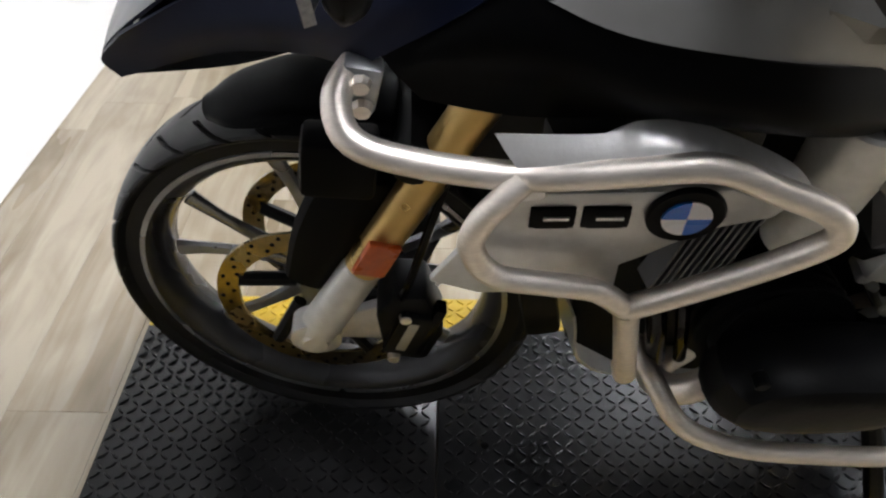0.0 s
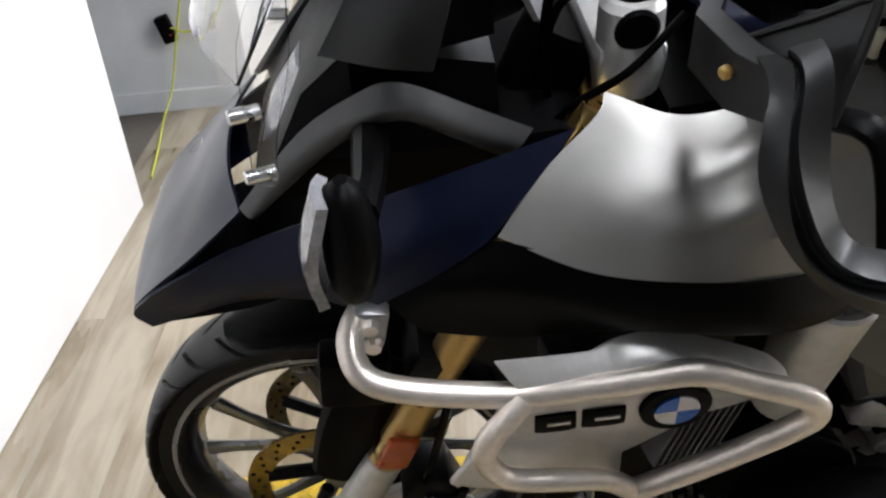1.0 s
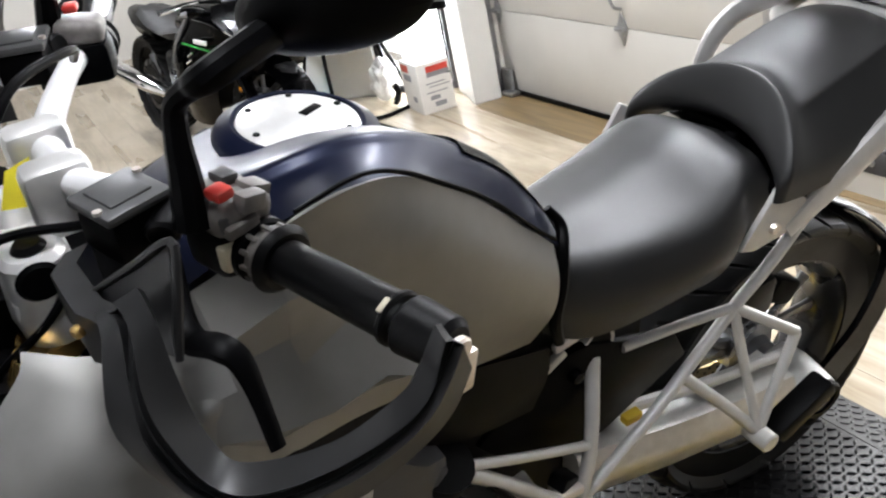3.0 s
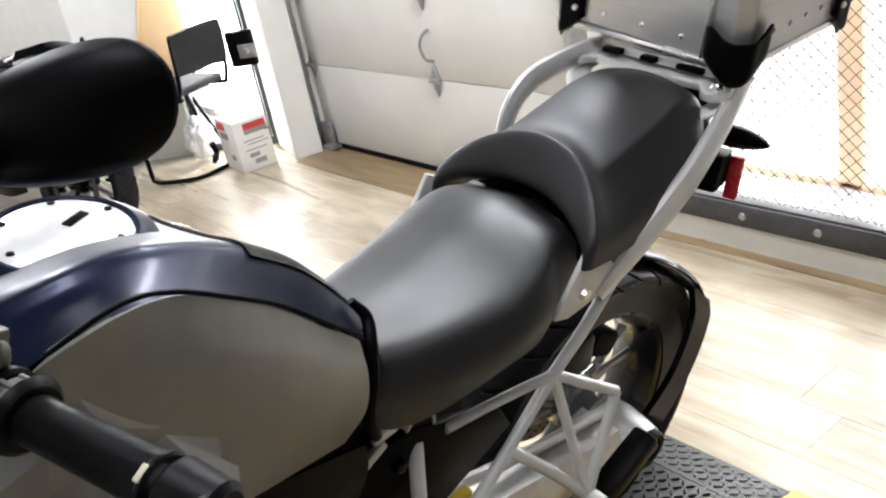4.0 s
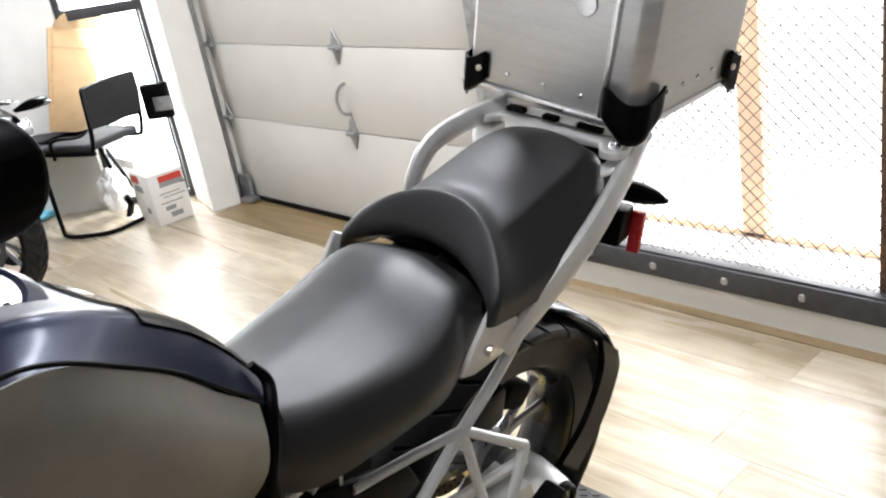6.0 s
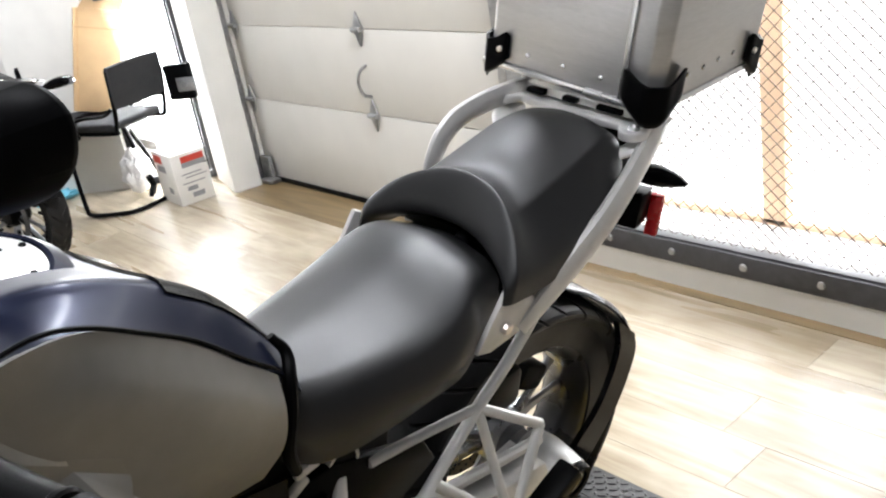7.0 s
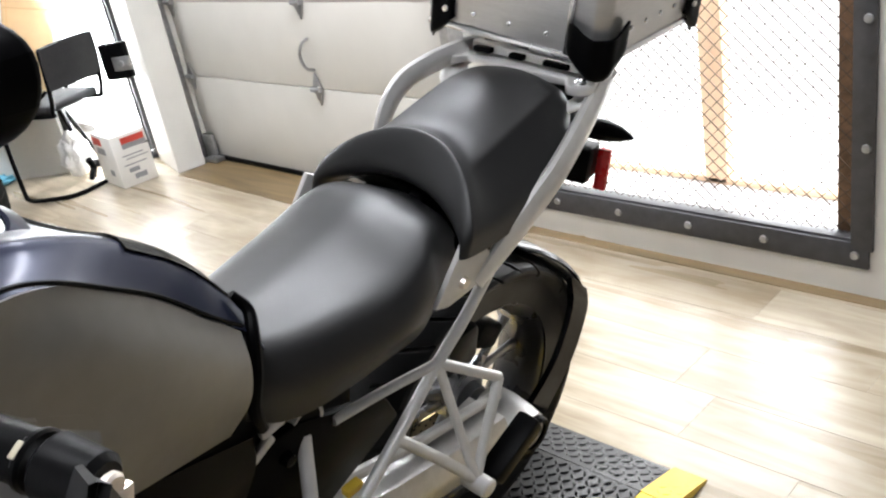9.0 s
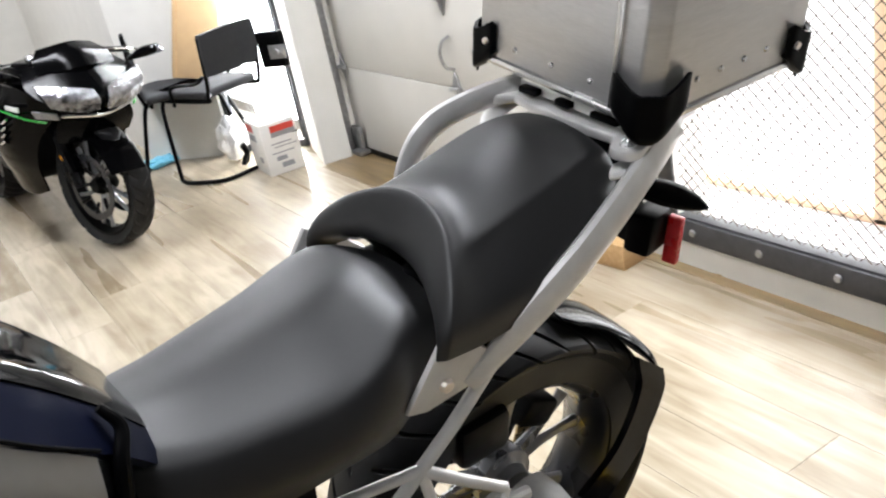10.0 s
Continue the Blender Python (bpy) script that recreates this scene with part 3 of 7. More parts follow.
structure("threshold", box((2.545, 3.25, 0.001), (0.25, 1.86, 0.004), 0.001), M_THRESH, "worn brown threshold board along the garage door", "threshold")
structure("floor_edge", box((2.636, 1.2, 0.001), (0.045, 1.95, 0.004), 0.001), M_THRESH, "worn brown floor strip along the wall", "threshold")

# ---- the motorcycle: x to its rear, y to its right, z up, from the ground under the front axle ----
BIKE = pose(-0.13, 1.165, 0.035) @ pose(0, 0, 0, 0, 0, 2.0) @ pose(0, 0, 0, 12.0, 0, 0)
bike = thing("motorcycle", "dark blue and grey adventure touring motorcycle leaning on its side stand", "motorcycle", BIKE)


def lean(co):
    return Vector((co.x, co.y + 0.03 - 0.09 * co.z, co.z))


def bp(name, bm, mat, parent=None, label="", smooth=35):
    return part(name, bm, mat, parent or bike, label, smooth, lean)


def bp2(name, bm, mat, parent=None, label="", smooth=35):
    """The same part on both sides."""
    other = mirrored(bm)
    return bp(name, bm, mat, parent, label, smooth), bp(name, other, mat, parent, label, smooth)


def tyre_mesh(radius, width, rim_r, n=360):
    """A tyre with slanted tread grooves."""
    k = 22
    step = n // 30
    bm = bmesh.new()
    rows = []
    for i in range(n):
        row = []
        for j in range(k + 1):
            s = -1 + 2 * j / k                       # across the section, bead to bead
            t = 2 * math.pi * i / n - 0.32 * abs(s)  # the grooves trail towards the shoulders
            a = s * 2.25
            y = width / 2 * math.sin(a) if abs(a) < 1.571 else math.copysign(width / 2 * (1 - 0.40 * (abs(a) - 1.571)), a)
            hgt = radius - rim_r
            r = rim_r + hgt * (0.5 + 0.5 * math.cos(a)) ** 0.5 if abs(a) < 2.2 else rim_r
            lo, hi = (0.05, 0.62) if (i // step) % 2 else (0.16, 0.74)
            if lo < abs(s) < hi and i % step == (step // 2 if s > 0 else 0):
                r -= 0.008 * max(0.25, math.cos(a))
                y -= 0.008 * math.sin(a)
            row.append(bm.verts.new((r * math.cos(t), y, r * math.sin(t))))
        rows.append(row)
    for i in range(n):
        a, b = rows[i], rows[(i + 1) % n]
        for j in range(k):
            bm.faces.new((a[j], a[j + 1], b[j + 1], b[j]))
        bm.faces.new((a[k], a[0], b[0], b[k]))
    return bm


def cast_wheel(name, at, steer, radius, width, rim_r, rim_w, discs, disc_r, label):
    r = rim_r
    w = rim_w / 2
    prof = [(r, -w), (r + 0.012, -w - 0.002), (r + 0.012, -w + 0.006), (r - 0.006, -w + 0.012), (r - 0.014, -w * 0.4), (r - 0.014, w * 0.4), (r - 0.006, w - 0.012),
            (r + 0.012, w - 0.006), (r + 0.012, w + 0.002), (r, w), (r - 0.010, w - 0.006), (r - 0.024, w * 0.35), (r - 0.024, -w * 0.35), (r - 0.010, -w + 0.006)]
    wheel = part(name, lathe(prof, "y", n=72, closed=True), M_RIMD, bike, label, 40)
    wheel.matrix_basis = pose(*at, 0, 0, steer)
    part("tyre", tyre_mesh(radius, width, rim_r + 0.004), M_TYRE, wheel, "black road tyre with slanted grooves", 20)
    for y in (-w - 0.001, w + 0.001):
        part("rim_edge", lathe([(r + 0.0125, y - 0.0015), (r + 0.0125, y + 0.0015), (r + 0.005, y + 0.0015), (r + 0.005, y - 0.0015)], "y", n=72, closed=True), M_RIM, wheel)
    part("hub", lathe([(0.0, -0.05), (0.034, -0.05), (0.04, -0.03), (0.058, -0.02), (0.058, 0.02), (0.04, 0.03), (0.034, 0.05), (0.0, 0.05)], "y", n=24), M_RIM, wheel)
    for i in range(5):
        for s in (-1, 1):
            a0, a1 = radians(72 * i + 18 + 7 * s), radians(72 * i + 18 + 15 * s)
            pts = []
            for f in (0, 0.35, 0.7, 1.0):
                a = a0 + (a1 - a0) * f
                q = 0.05 + (rim_r - 0.03 - 0.05) * f
                pts.append((q * math.cos(a), 0.0, q * math.sin(a)))
            part("spoke", tube(pts, [0.016, 0.011, 0.0095, 0.013], 8, 3, flat=(0.75, 1.15)), M_RIM, wheel)
    for y in discs:
        bm = lathe([(disc_r, -0.0025), (disc_r, 0.0025), (disc_r - 0.034, 0.0025), (disc_r - 0.034, -0.0025)], "y", (0, y, 0), 64, closed=True)
        disc = part("brake_disc", bm, M_DISC, wheel, "drilled bronze-coloured brake disc")
        holes = bmesh.new()
        for i in range(60):
            t = 2 * math.pi * i / 60
            q = disc_r - 0.008 - 0.009 * (i % 3)
            lathe([(0.0, -0.0032), (0.0034, -0.0032), (0.0034, 0.0032), (0.0, 0.0032)], "y", (q * math.cos(t), y, q * math.sin(t)), 6, holes)
        part("drilled_holes", holes, M_BLACK, disc)
        for i in range(5):
            t0 = 2 * math.pi * i / 5
            pts = [(0.045 * math.cos(t0), y * 0.7, 0.045 * math.sin(t0)), ((disc_r - 0.03) * math.cos(t0 + 0.3), y, (disc_r - 0.03) * math.sin(t0 + 0.3))]
            part("disc_carrier", tube(pts, 0.011, 8, 1), M_BLACKM, disc)
    return wheel


cast_wheel("front_wheel", (0.008, 0.012, 0.336), -8.0, 0.321, 0.116, 0.262, 0.088, (-0.072, 0.072), 0.1525, "dark grey cast front wheel with paired spokes")
cast_wheel("rear_wheel", (1.507, 0.0, 0.33), 0.0, 0.322, 0.172, 0.216, 0.115, (0.07,), 0.138, "dark grey cast rear wheel with paired spokes")

# fork legs, top clamps, calipers
AX, TOP = Vector((0.0, -0.116, 0.350)), Vector((0.368, -0.105, 1.115))


def on_leg(f, dx=0.0, dy=0.0):
    p = AX.lerp(TOP, f)
    return Vector((p.x + dx, p.y + dy, p.z))


for s in (1, -1):
    side = (lambda b: b) if s == 1 else (lambda b: mirrored(b))
    bp("fork_slider", side(cyl(on_leg(-0.025), on_leg(0.205), 0.030, 20, 0.028, ease=0.004)), M_CASTSIL, None, "light grey fork foot")
    bp("fork_tube", side(cyl(on_leg(0.2), on_leg(0.93), 0.0262, 20)), M_GOLD, None, "gold anodised fork tube")
    bp("axle_clamp", side(lathe([(0.0, -0.02), (0.017, -0.02), (0.02, -0.014), (0.036, -0.01), (0.036, 0.028), (0.0, 0.028)], "y", (AX.x, AX.y - 0.008, AX.z), 20)), M_CASTSIL)
    bm = box((0, 0, 0), (0.045, 0.012, 0.062), 0.005)
    bmesh.ops.transform(bm, matrix=Matrix.Translation(on_leg(0.265, -0.004, -0.03)) @ pose(0, 0, 0, 0, 25, 10), verts=bm.verts)
    bp("fork_reflector", side(bm), M_ORANGE, None, "orange reflector")
    bm = prism([(0.01, 0.315), (0.03, 0.37), (0.12, 0.41), (0.17, 0.39), (0.16, 0.30), (0.1, 0.31)], "y", -0.108, -0.09, 0.004)
    bp("caliper_bracket", side(bm), M_CASTSIL)
    bm = prism([(0.095, 0.29), (0.085, 0.40), (0.11, 0.445), (0.155, 0.44), (0.18, 0.35), (0.155, 0.28)], "y", -0.128, -0.052, 0.008)
    box((0.13, -0.132, 0.36), (0.05, 0.012, 0.10), 0.005, (0, 18, 0), bm)
    cal = bp("brake_caliper", side(bm), M_BLACKM, None, "black brake caliper")
    for dz in (-0.035, 0.03):
        bp("caliper_bolt", side(lathe([(0.0, -0.010), (0.008, -0.009), (0.010, 0.0), (0.0, 0.002)], "y", (0.118 + dz * 0.3, -0.130, 0.355 + dz * 1.6), 10)), M_STEEL, cal)
    bp("caliper_rib", side(box((0.158, -0.125, 0.365), (0.016, 0.024, 0.12), 0.004, (0, 18, 0))), M_BLACKG, cal)
    bp("brake_hose", side(tube([(0.12, -0.12, 0.43), (0.135, -0.135, 0.50), (0.16, -0.125, 0.60), (0.19, -0.10, 0.70)], 0.006, 8, 4)), M_BLACKG, cal)
    bm = box((0.128, -0.1395, 0.362), (0.014, 0.002, 0.07), 0.0005, (0, 18, 0))
    bp("caliper_mark", side(bm), M_BEIGE, cal)
    bp("fork_clamp", side(lathe([(0.0, 0.045), (0.024, 0.045), (0.03, 0.038), (0.031, 0.0), (0.036, -0.02), (0.032, -0.05), (0.0, -0.05)], "z", (TOP.x, TOP.y + 0.03, TOP.z), 20)), M_SILVER)
    bp("fork_cap", side(lathe([(0.0, 0.006), (0.012, 0.006), (0.016, 0.0), (0.0, -0.004)], "z", (TOP.x, TOP.y + 0.03, TOP.z + 0.046), 16)), M_BLACKM)
bp2("clamp_recess", lathe([(0.0, -0.004), (0.017, -0.004), (0.021, 0.0), (0.0, 0.003)], "y", (0.366, -0.104, 1.140), 20), M_BLACK)
bp2("fork_ring", lathe([(0.0, 0.01), (0.03, 0.01), (0.033, 0.0), (0.03, -0.012), (0.0, -0.012)], "z", (0.355, -0.078, 1.055), 20), M_GOLD)
bp("fork_yoke", box((0.368, 0, 1.10), (0.07, 0.19, 0.035), 0.012), M_SILVER)
bp("fork_bridge", box((0.155, 0, 0.70), (0.07, 0.27, 0.06), 0.015, (0, 25, 0)), M_BLACKM)

# front mudguard with fork guards
rows = []
for i, (a, hw) in enumerate(((107, 0.020), (100, 0.055), (86, 0.070), (70, 0.074), (54, 0.070), (38, 0.062))):
    t = radians(a)
    r = 0.412 - 0.0010 * (a - 80) if a > 80 else 0.412 - 0.0006 * (80 - a)
    c, s2 = math.cos(t), math.sin(t)
    rows.append([(r * 0.955 * c, -hw, 0.33 + r * 0.955 * s2), (r * 0.985 * c, -hw * 0.8, 0.33 + r * 0.985 * s2), (r * c, 0, 0.33 + r * s2),
                 (r * 0.985 * c, hw * 0.8, 0.33 + r * 0.985 * s2), (r * 0.955 * c, hw, 0.33 + r * 0.955 * s2)])
bp("front_mudguard", sheet(rows, 0.004, 4), M_BLACK, None, "black plastic front mudguard")
bp2("fork_guard", tube([(0.004, -0.088, 0.445), (0.040, -0.088, 0.55), (0.085, -0.088, 0.665)], [0.036, 0.046, 0.044], 12, 5, flat=(0.6, 1.15)), M_BLACK)
bp2("mudguard_bracket", box((0.058, -0.118, 0.708), (0.085, 0.05, 0.085), 0.008, (0, 6, 0)), M_BLACK)

# beak and front side panels in blue
beak = [[(-0.150, -0.105, 0.826), (-0.165, -0.055, 0.812), (-0.170, 0.0, 0.808), (-0.165, 0.055, 0.812), (-0.150, 0.105, 0.826)],
        [(-0.168, -0.100, 0.845), (-0.176, -0.050, 0.838), (-0.178, 0.0, 0.836), (-0.176, 0.050, 0.838), (-0.168, 0.100, 0.845)],
        [(-0.135, -0.121, 0.893), (-0.140, -0.060, 0.885), (-0.142, 0.0, 0.883), (-0.140, 0.060, 0.885), (-0.135, 0.121, 0.893)],
        [(-0.075, -0.129, 0.945), (-0.088, -0.065, 0.938), (-0.092, 0.0, 0.937), (-0.088, 0.065, 0.938), (-0.075, 0.129, 0.945)],
        [(-0.015, -0.130, 1.000), (-0.030, -0.065, 1.004), (-0.035, 0.0, 1.004), (-0.030, 0.065, 1.004), (-0.015, 0.130, 1.000)]]
bp("beak", sheet(beak, 0.004, 4), M_BLUE, None, "dark blue front beak")
side = [[(-0.150, -0.107, 0.826), (-0.040, -0.132, 0.879), (0.045, -0.170, 0.907), (0.095, -0.203, 0.920), (0.150, -0.228, 0.968), (0.215, -0.232, 1.014)],
        [(-0.166, -0.103, 0.848), (-0.050, -0.142, 0.910), (0.045, -0.180, 0.950), (0.110, -0.212, 0.985), (0.170, -0.220, 1.022), (0.250, -0.208, 1.047)],
        [(-0.133, -0.123, 0.894), (-0.030, -0.142, 0.962), (0.060, -0.162, 1.008), (0.130, -0.182, 1.043), (0.200, -0.187, 1.068), (0.300, -0.172, 1.088)]]
bp2("front_side_panel", sheet(side, 0.004, 4), M_BLUE, None, "dark blue front side panel")
under = [[(-0.150, -0.106, 0.826), (-0.03, -0.12, 0.850), (0.06, -0.12, 0.88), (0.12, -0.15, 0.92)], [(-0.168, 0.0, 0.794), (-0.03, 0.0, 0.82), (0.06, 0.0, 0.87), (0.12, 0.0, 0.9)],
         [(-0.150, 0.106, 0.826), (-0.03, 0.12, 0.850), (0.06, 0.12, 0.88), (0.12, 0.15, 0.92)]]
bp("beak_underside", sheet(under, 0.003, 4), M_BLACK)
# grey struts beside the headlamp
strut = [[(-0.015, -0.128, 1.003), (0.059, -0.138, 1.093), (0.119, -0.146, 1.135), (0.146, -0.154, 1.146), (0.172, -0.158, 1.139), (0.214, -0.156, 1.112), (0.266, -0.152, 1.078)],
         [(-0.004, -0.142, 1.000), (0.066, -0.156, 1.082), (0.118, -0.168, 1.122), (0.147, -0.176, 1.132), (0.174, -0.176, 1.122), (0.212, -0.170, 1.094), (0.252, -0.164, 1.067)],
         [(0.003, -0.137, 0.996), (0.072, -0.150, 1.067), (0.116, -0.163, 1.104), (0.148, -0.171, 1.117), (0.175, -0.171, 1.104), (0.212, -0.166, 1.075), (0.237, -0.160, 1.057)],
         [(0.008, -0.120, 0.993), (0.076, -0.132, 1.060), (0.118, -0.142, 1.097), (0.148, -0.150, 1.110), (0.174, -0.150, 1.098), (0.208, -0.146, 1.070), (0.232, -0.142, 1.053)]]
bp2("screen_strut", sheet(strut, 0.006, 4), M_STRUT, None, "matt grey side strut")
# headlamp block and instrument carrier
bp("headlamp_housing", loft([[(-0.005 + (z - 0.99) * 0.6, y, z) for y, z in ((-0.09, 0.99), (-0.11, 1.04), (-0.085, 1.10), (0.085, 1.10), (0.11, 1.04), (0.09, 0.99))],
                             [(0.11, y, z) for y, z in ((-0.11, 0.98), (-0.14, 1.06), (-0.10, 1.15), (0.10, 1.15), (0.14, 1.06), (0.11, 0.98))],
                             [(0.24, y, z) for y, z in ((-0.10, 0.98), (-0.13, 1.05), (-0.10, 1.12), (0.10, 1.12), (0.13, 1.05), (0.10, 0.98))]]), M_BLACK)
bp("headlamp", sheet([[(0.012, -0.06, 1.005), (0.0, 0, 1.0), (0.012, 0.06, 1.005)], [(0.034, -0.07, 1.045), (0.020, 0, 1.05), (0.034, 0.07, 1.045)], [(0.066, -0.06, 1.090), (0.052, 0, 1.095), (0.066, 0.06, 1.090)]], 0.006, 4), M_LENS, None, "clear headlamp lens")
bp2("side_cowl", sheet([[(0.092, -0.145, 1.175), (0.140, -0.170, 1.174), (0.181, -0.182, 1.172)], [(0.118, -0.142, 1.215), (0.158, -0.172, 1.213), (0.193, -0.180, 1.210)], [(0.138, -0.130, 1.249), (0.168, -0.152, 1.250), (0.202, -0.170, 1.247)], [(0.170, -0.124, 1.268), (0.185, -0.130, 1.280), (0.196, -0.140, 1.288)]], 0.006, 4), M_GUARD, None, "dark cowl beside the instruments")
bp("instrument_housing", loft([[(0.135, y, z) for y, z in ((-0.13, 1.15), (-0.12, 1.22), (0.12, 1.22), (0.13, 1.15))], [(0.17, y, z) for y, z in ((-0.12, 1.15), (-0.11, 1.26), (0.11, 1.26), (0.12, 1.15))],
                               [(0.24, y, z) for y, z in ((-0.10, 1.15), (-0.09, 1.23), (0.09, 1.23), (0.10, 1.15))]]), M_BLACK)
bp("instrument_panel", sheet([[(0.215, -0.10, 1.255), (0.21, 0.0, 1.262), (0.215, 0.10, 1.255)], [(0.255, -0.105, 1.215), (0.255, 0.0, 1.225), (0.255, 0.105, 1.215)], [(0.275, -0.09, 1.17), (0.28, 0.0, 1.175), (0.275, 0.09, 1.17)]], 0.012, 4), M_BLACKG, None, "gloss black instrument panel")
bp2("instrument_lens", sheet([[(0.228, -0.082, 1.248), (0.222, -0.108, 1.242)], [(0.258, -0.078, 1.222), (0.250, -0.112, 1.212)], [(0.280, -0.090, 1.182), (0.272, -0.114, 1.166)]], 0.006, 5), M_LENS, None, "clear moulded side lens of the instruments")
nav = bp("navigation_mount", box((0.232, 0.020, 1.295), (0.05, 0.15, 0.11), 0.01, (0, -20, 0)), M_BLACK)
bp("mount_lock", lathe([(0.0, 0.006), (0.012, 0.006), (0.014, 0.0), (0.0, -0.002)], "x", (0.262, 0.0, 1.272), 16), M_SILVER, nav, "round steel lock")
# windscreen, its arms and the side deflectors
scr = [[(0.02, -0.155, 1.16), (-0.02, -0.08, 1.17), (-0.03, 0, 1.172), (-0.02, 0.08, 1.17), (0.02, 0.155, 1.16)],
       [(0.10, -0.175, 1.30), (0.055, -0.09, 1.31), (0.045, 0, 1.312), (0.055, 0.09, 1.31), (0.10, 0.175, 1.30)],
       [(0.20, -0.165, 1.44), (0.165, -0.085, 1.46), (0.158, 0, 1.465), (0.165, 0.085, 1.46), (0.20, 0.165, 1.44)]]
ws = bp("windscreen", sheet(scr, 0.004, 4), M_CLEAR, None, "clear plastic windscreen")
ws.visible_shadow = False
bp2("screen_arm", tube([(0.11, -0.115, 1.247), (0.167, -0.115, 1.312), (0.207, -0.115, 1.359)], 0.0165, 10, flat=(1.0, 0.8)), M_BLACK)
# blue tube stands in for the light gathered along the screen's edge
bp2("screen_edge", tube([(0.143, -0.15, 1.254), (0.18, -0.158, 1.288), (0.214, -0.165, 1.319)], 0.0022, 6), M_EDGE, None, "blue-tinted edge of the screen with its highlight in the colour")
d2 = bp2("side_deflector", sheet([[(0.012, -0.152, 1.050), (0.034, -0.156, 1.050)], [(0.020, -0.156, 1.11), (0.045, -0.164, 1.11)], [(0.029, -0.158, 1.196), (0.069, -0.166, 1.186)], [(0.057, -0.158, 1.258), (0.077, -0.163, 1.246)]], 0.003, 4), M_CLEAR, None, "clear plastic side deflector")
for o in d2:
    o.visible_shadow = False
bp2("screen_bracket", box((0.092, -0.146, 1.262), (0.034, 0.022, 0.020), 0.006, (0, 8, 0)), M_CAP, None, "pale screen bracket")
for z, x in ((1.062, 0.022), (1.130, 0.022), (1.252, 0.080)):
    bp2("screen_spacer", cyl((x - 0.016, -0.158, z), (x + 0.014, -0.150, z), 0.0075, 12, ease=0.002), M_ALU)
# turn signals on stalks
sig = tube([(0.104, -0.298, 1.160), (0.104, -0.300, 1.144), (0.104, -0.302, 1.099), (0.100, -0.302, 1.059), (0.096, -0.302, 1.036)], [0.008, 0.024, 0.032, 0.026, 0.006], 12, 4, flat=(1.0, 0.70))
bp2("turn_signal", sig, M_BLACK, None, "black front turn signal")
bp2("signal_lens", sheet([[(0.094, -0.318, 1.150), (0.090, -0.300, 1.154), (0.094, -0.282, 1.150)], [(0.079, -0.330, 1.099), (0.073, -0.302, 1.099), (0.079, -0.274, 1.099)], [(0.080, -0.318, 1.046), (0.076, -0.302, 1.042), (0.080, -0.286, 1.046)]], 0.009, 4), M_LENS, None, "clear signal lens")
bp2("signal_stalk", tube([(0.124, -0.14, 1.098), (0.122, -0.20, 1.106), (0.120, -0.25, 1.112), (0.114, -0.292, 1.118)], [0.018, 0.016, 0.014, 0.014], 10), M_BLACK)

# grey tank side panels
tp = [[(0.222, -0.230, 1.019), (0.262, -0.200, 1.060), (0.318, -0.165, 1.093), (0.330, -0.145, 1.105)],
      [(0.300, -0.280, 1.008), (0.325, -0.250, 1.055), (0.370, -0.215, 1.085), (0.395, -0.185, 1.098)],
      [(0.400, -0.300, 1.000), (0.425, -0.275, 1.050), (0.465, -0.232, 1.095), (0.490, -0.190, 1.125)],
      [(0.500, -0.275, 0.970), (0.522, -0.255, 1.035), (0.545, -0.240, 1.120), (0.562, -0.236, 1.196)],
      [(0.600, -0.235, 0.930), (0.630, -0.228, 1.010), (0.655, -0.230, 1.110), (0.672, -0.207, 1.178)],
      [(0.730, -0.205, 0.885), (0.755, -0.222, 0.965), (0.770, -0.216, 1.035), (0.782, -0.185, 1.090)],
      [(0.845, -0.178, 0.845), (0.866, -0.194, 0.895), (0.874, -0.192, 0.942), (0.880, -0.170, 0.980)]]
def ribbed(bm):
    """Two soft ribs pressed outward behind the panel bolt."""
    for v in bm.verts:
        x, z = v.co.x, v.co.z
        for x0, z0, sl, l in ((0.335, 1.062, 0.30, 0.17), (0.350, 1.040, 0.22, 0.15)):
            f = (x - x0) / l
            if 0.0 < f < 1.0:
                q = max(0.0, 1.0 - abs(z - z0 - sl * (x - x0)) / 0.013)
                v.co.y -= 0.006 * q * q * (3 - 2 * q) * math.sin(math.pi * f)
    return bm


bp("tank_side_panel", ribbed(sheet(tp, 0.005, 12)), M_GREY, None, "matt metallic grey tank side panel", 50)
flank = [p for row in [catmull(r, 10) for r in zip(*[catmull(q, 10) for q in tp])] for p in row]


def on_flank(x, z, out):
    """A point on the tank side panel at x and z, moved outward."""
    near = sorted(((q.x - x) ** 2 + (q.z - z) ** 2 + 1e-6, q.y) for q in flank)[:5]
    y = sum(v / d for d, v in near) / sum(1 / d for d, v in near)
    return (x, y - out, z)


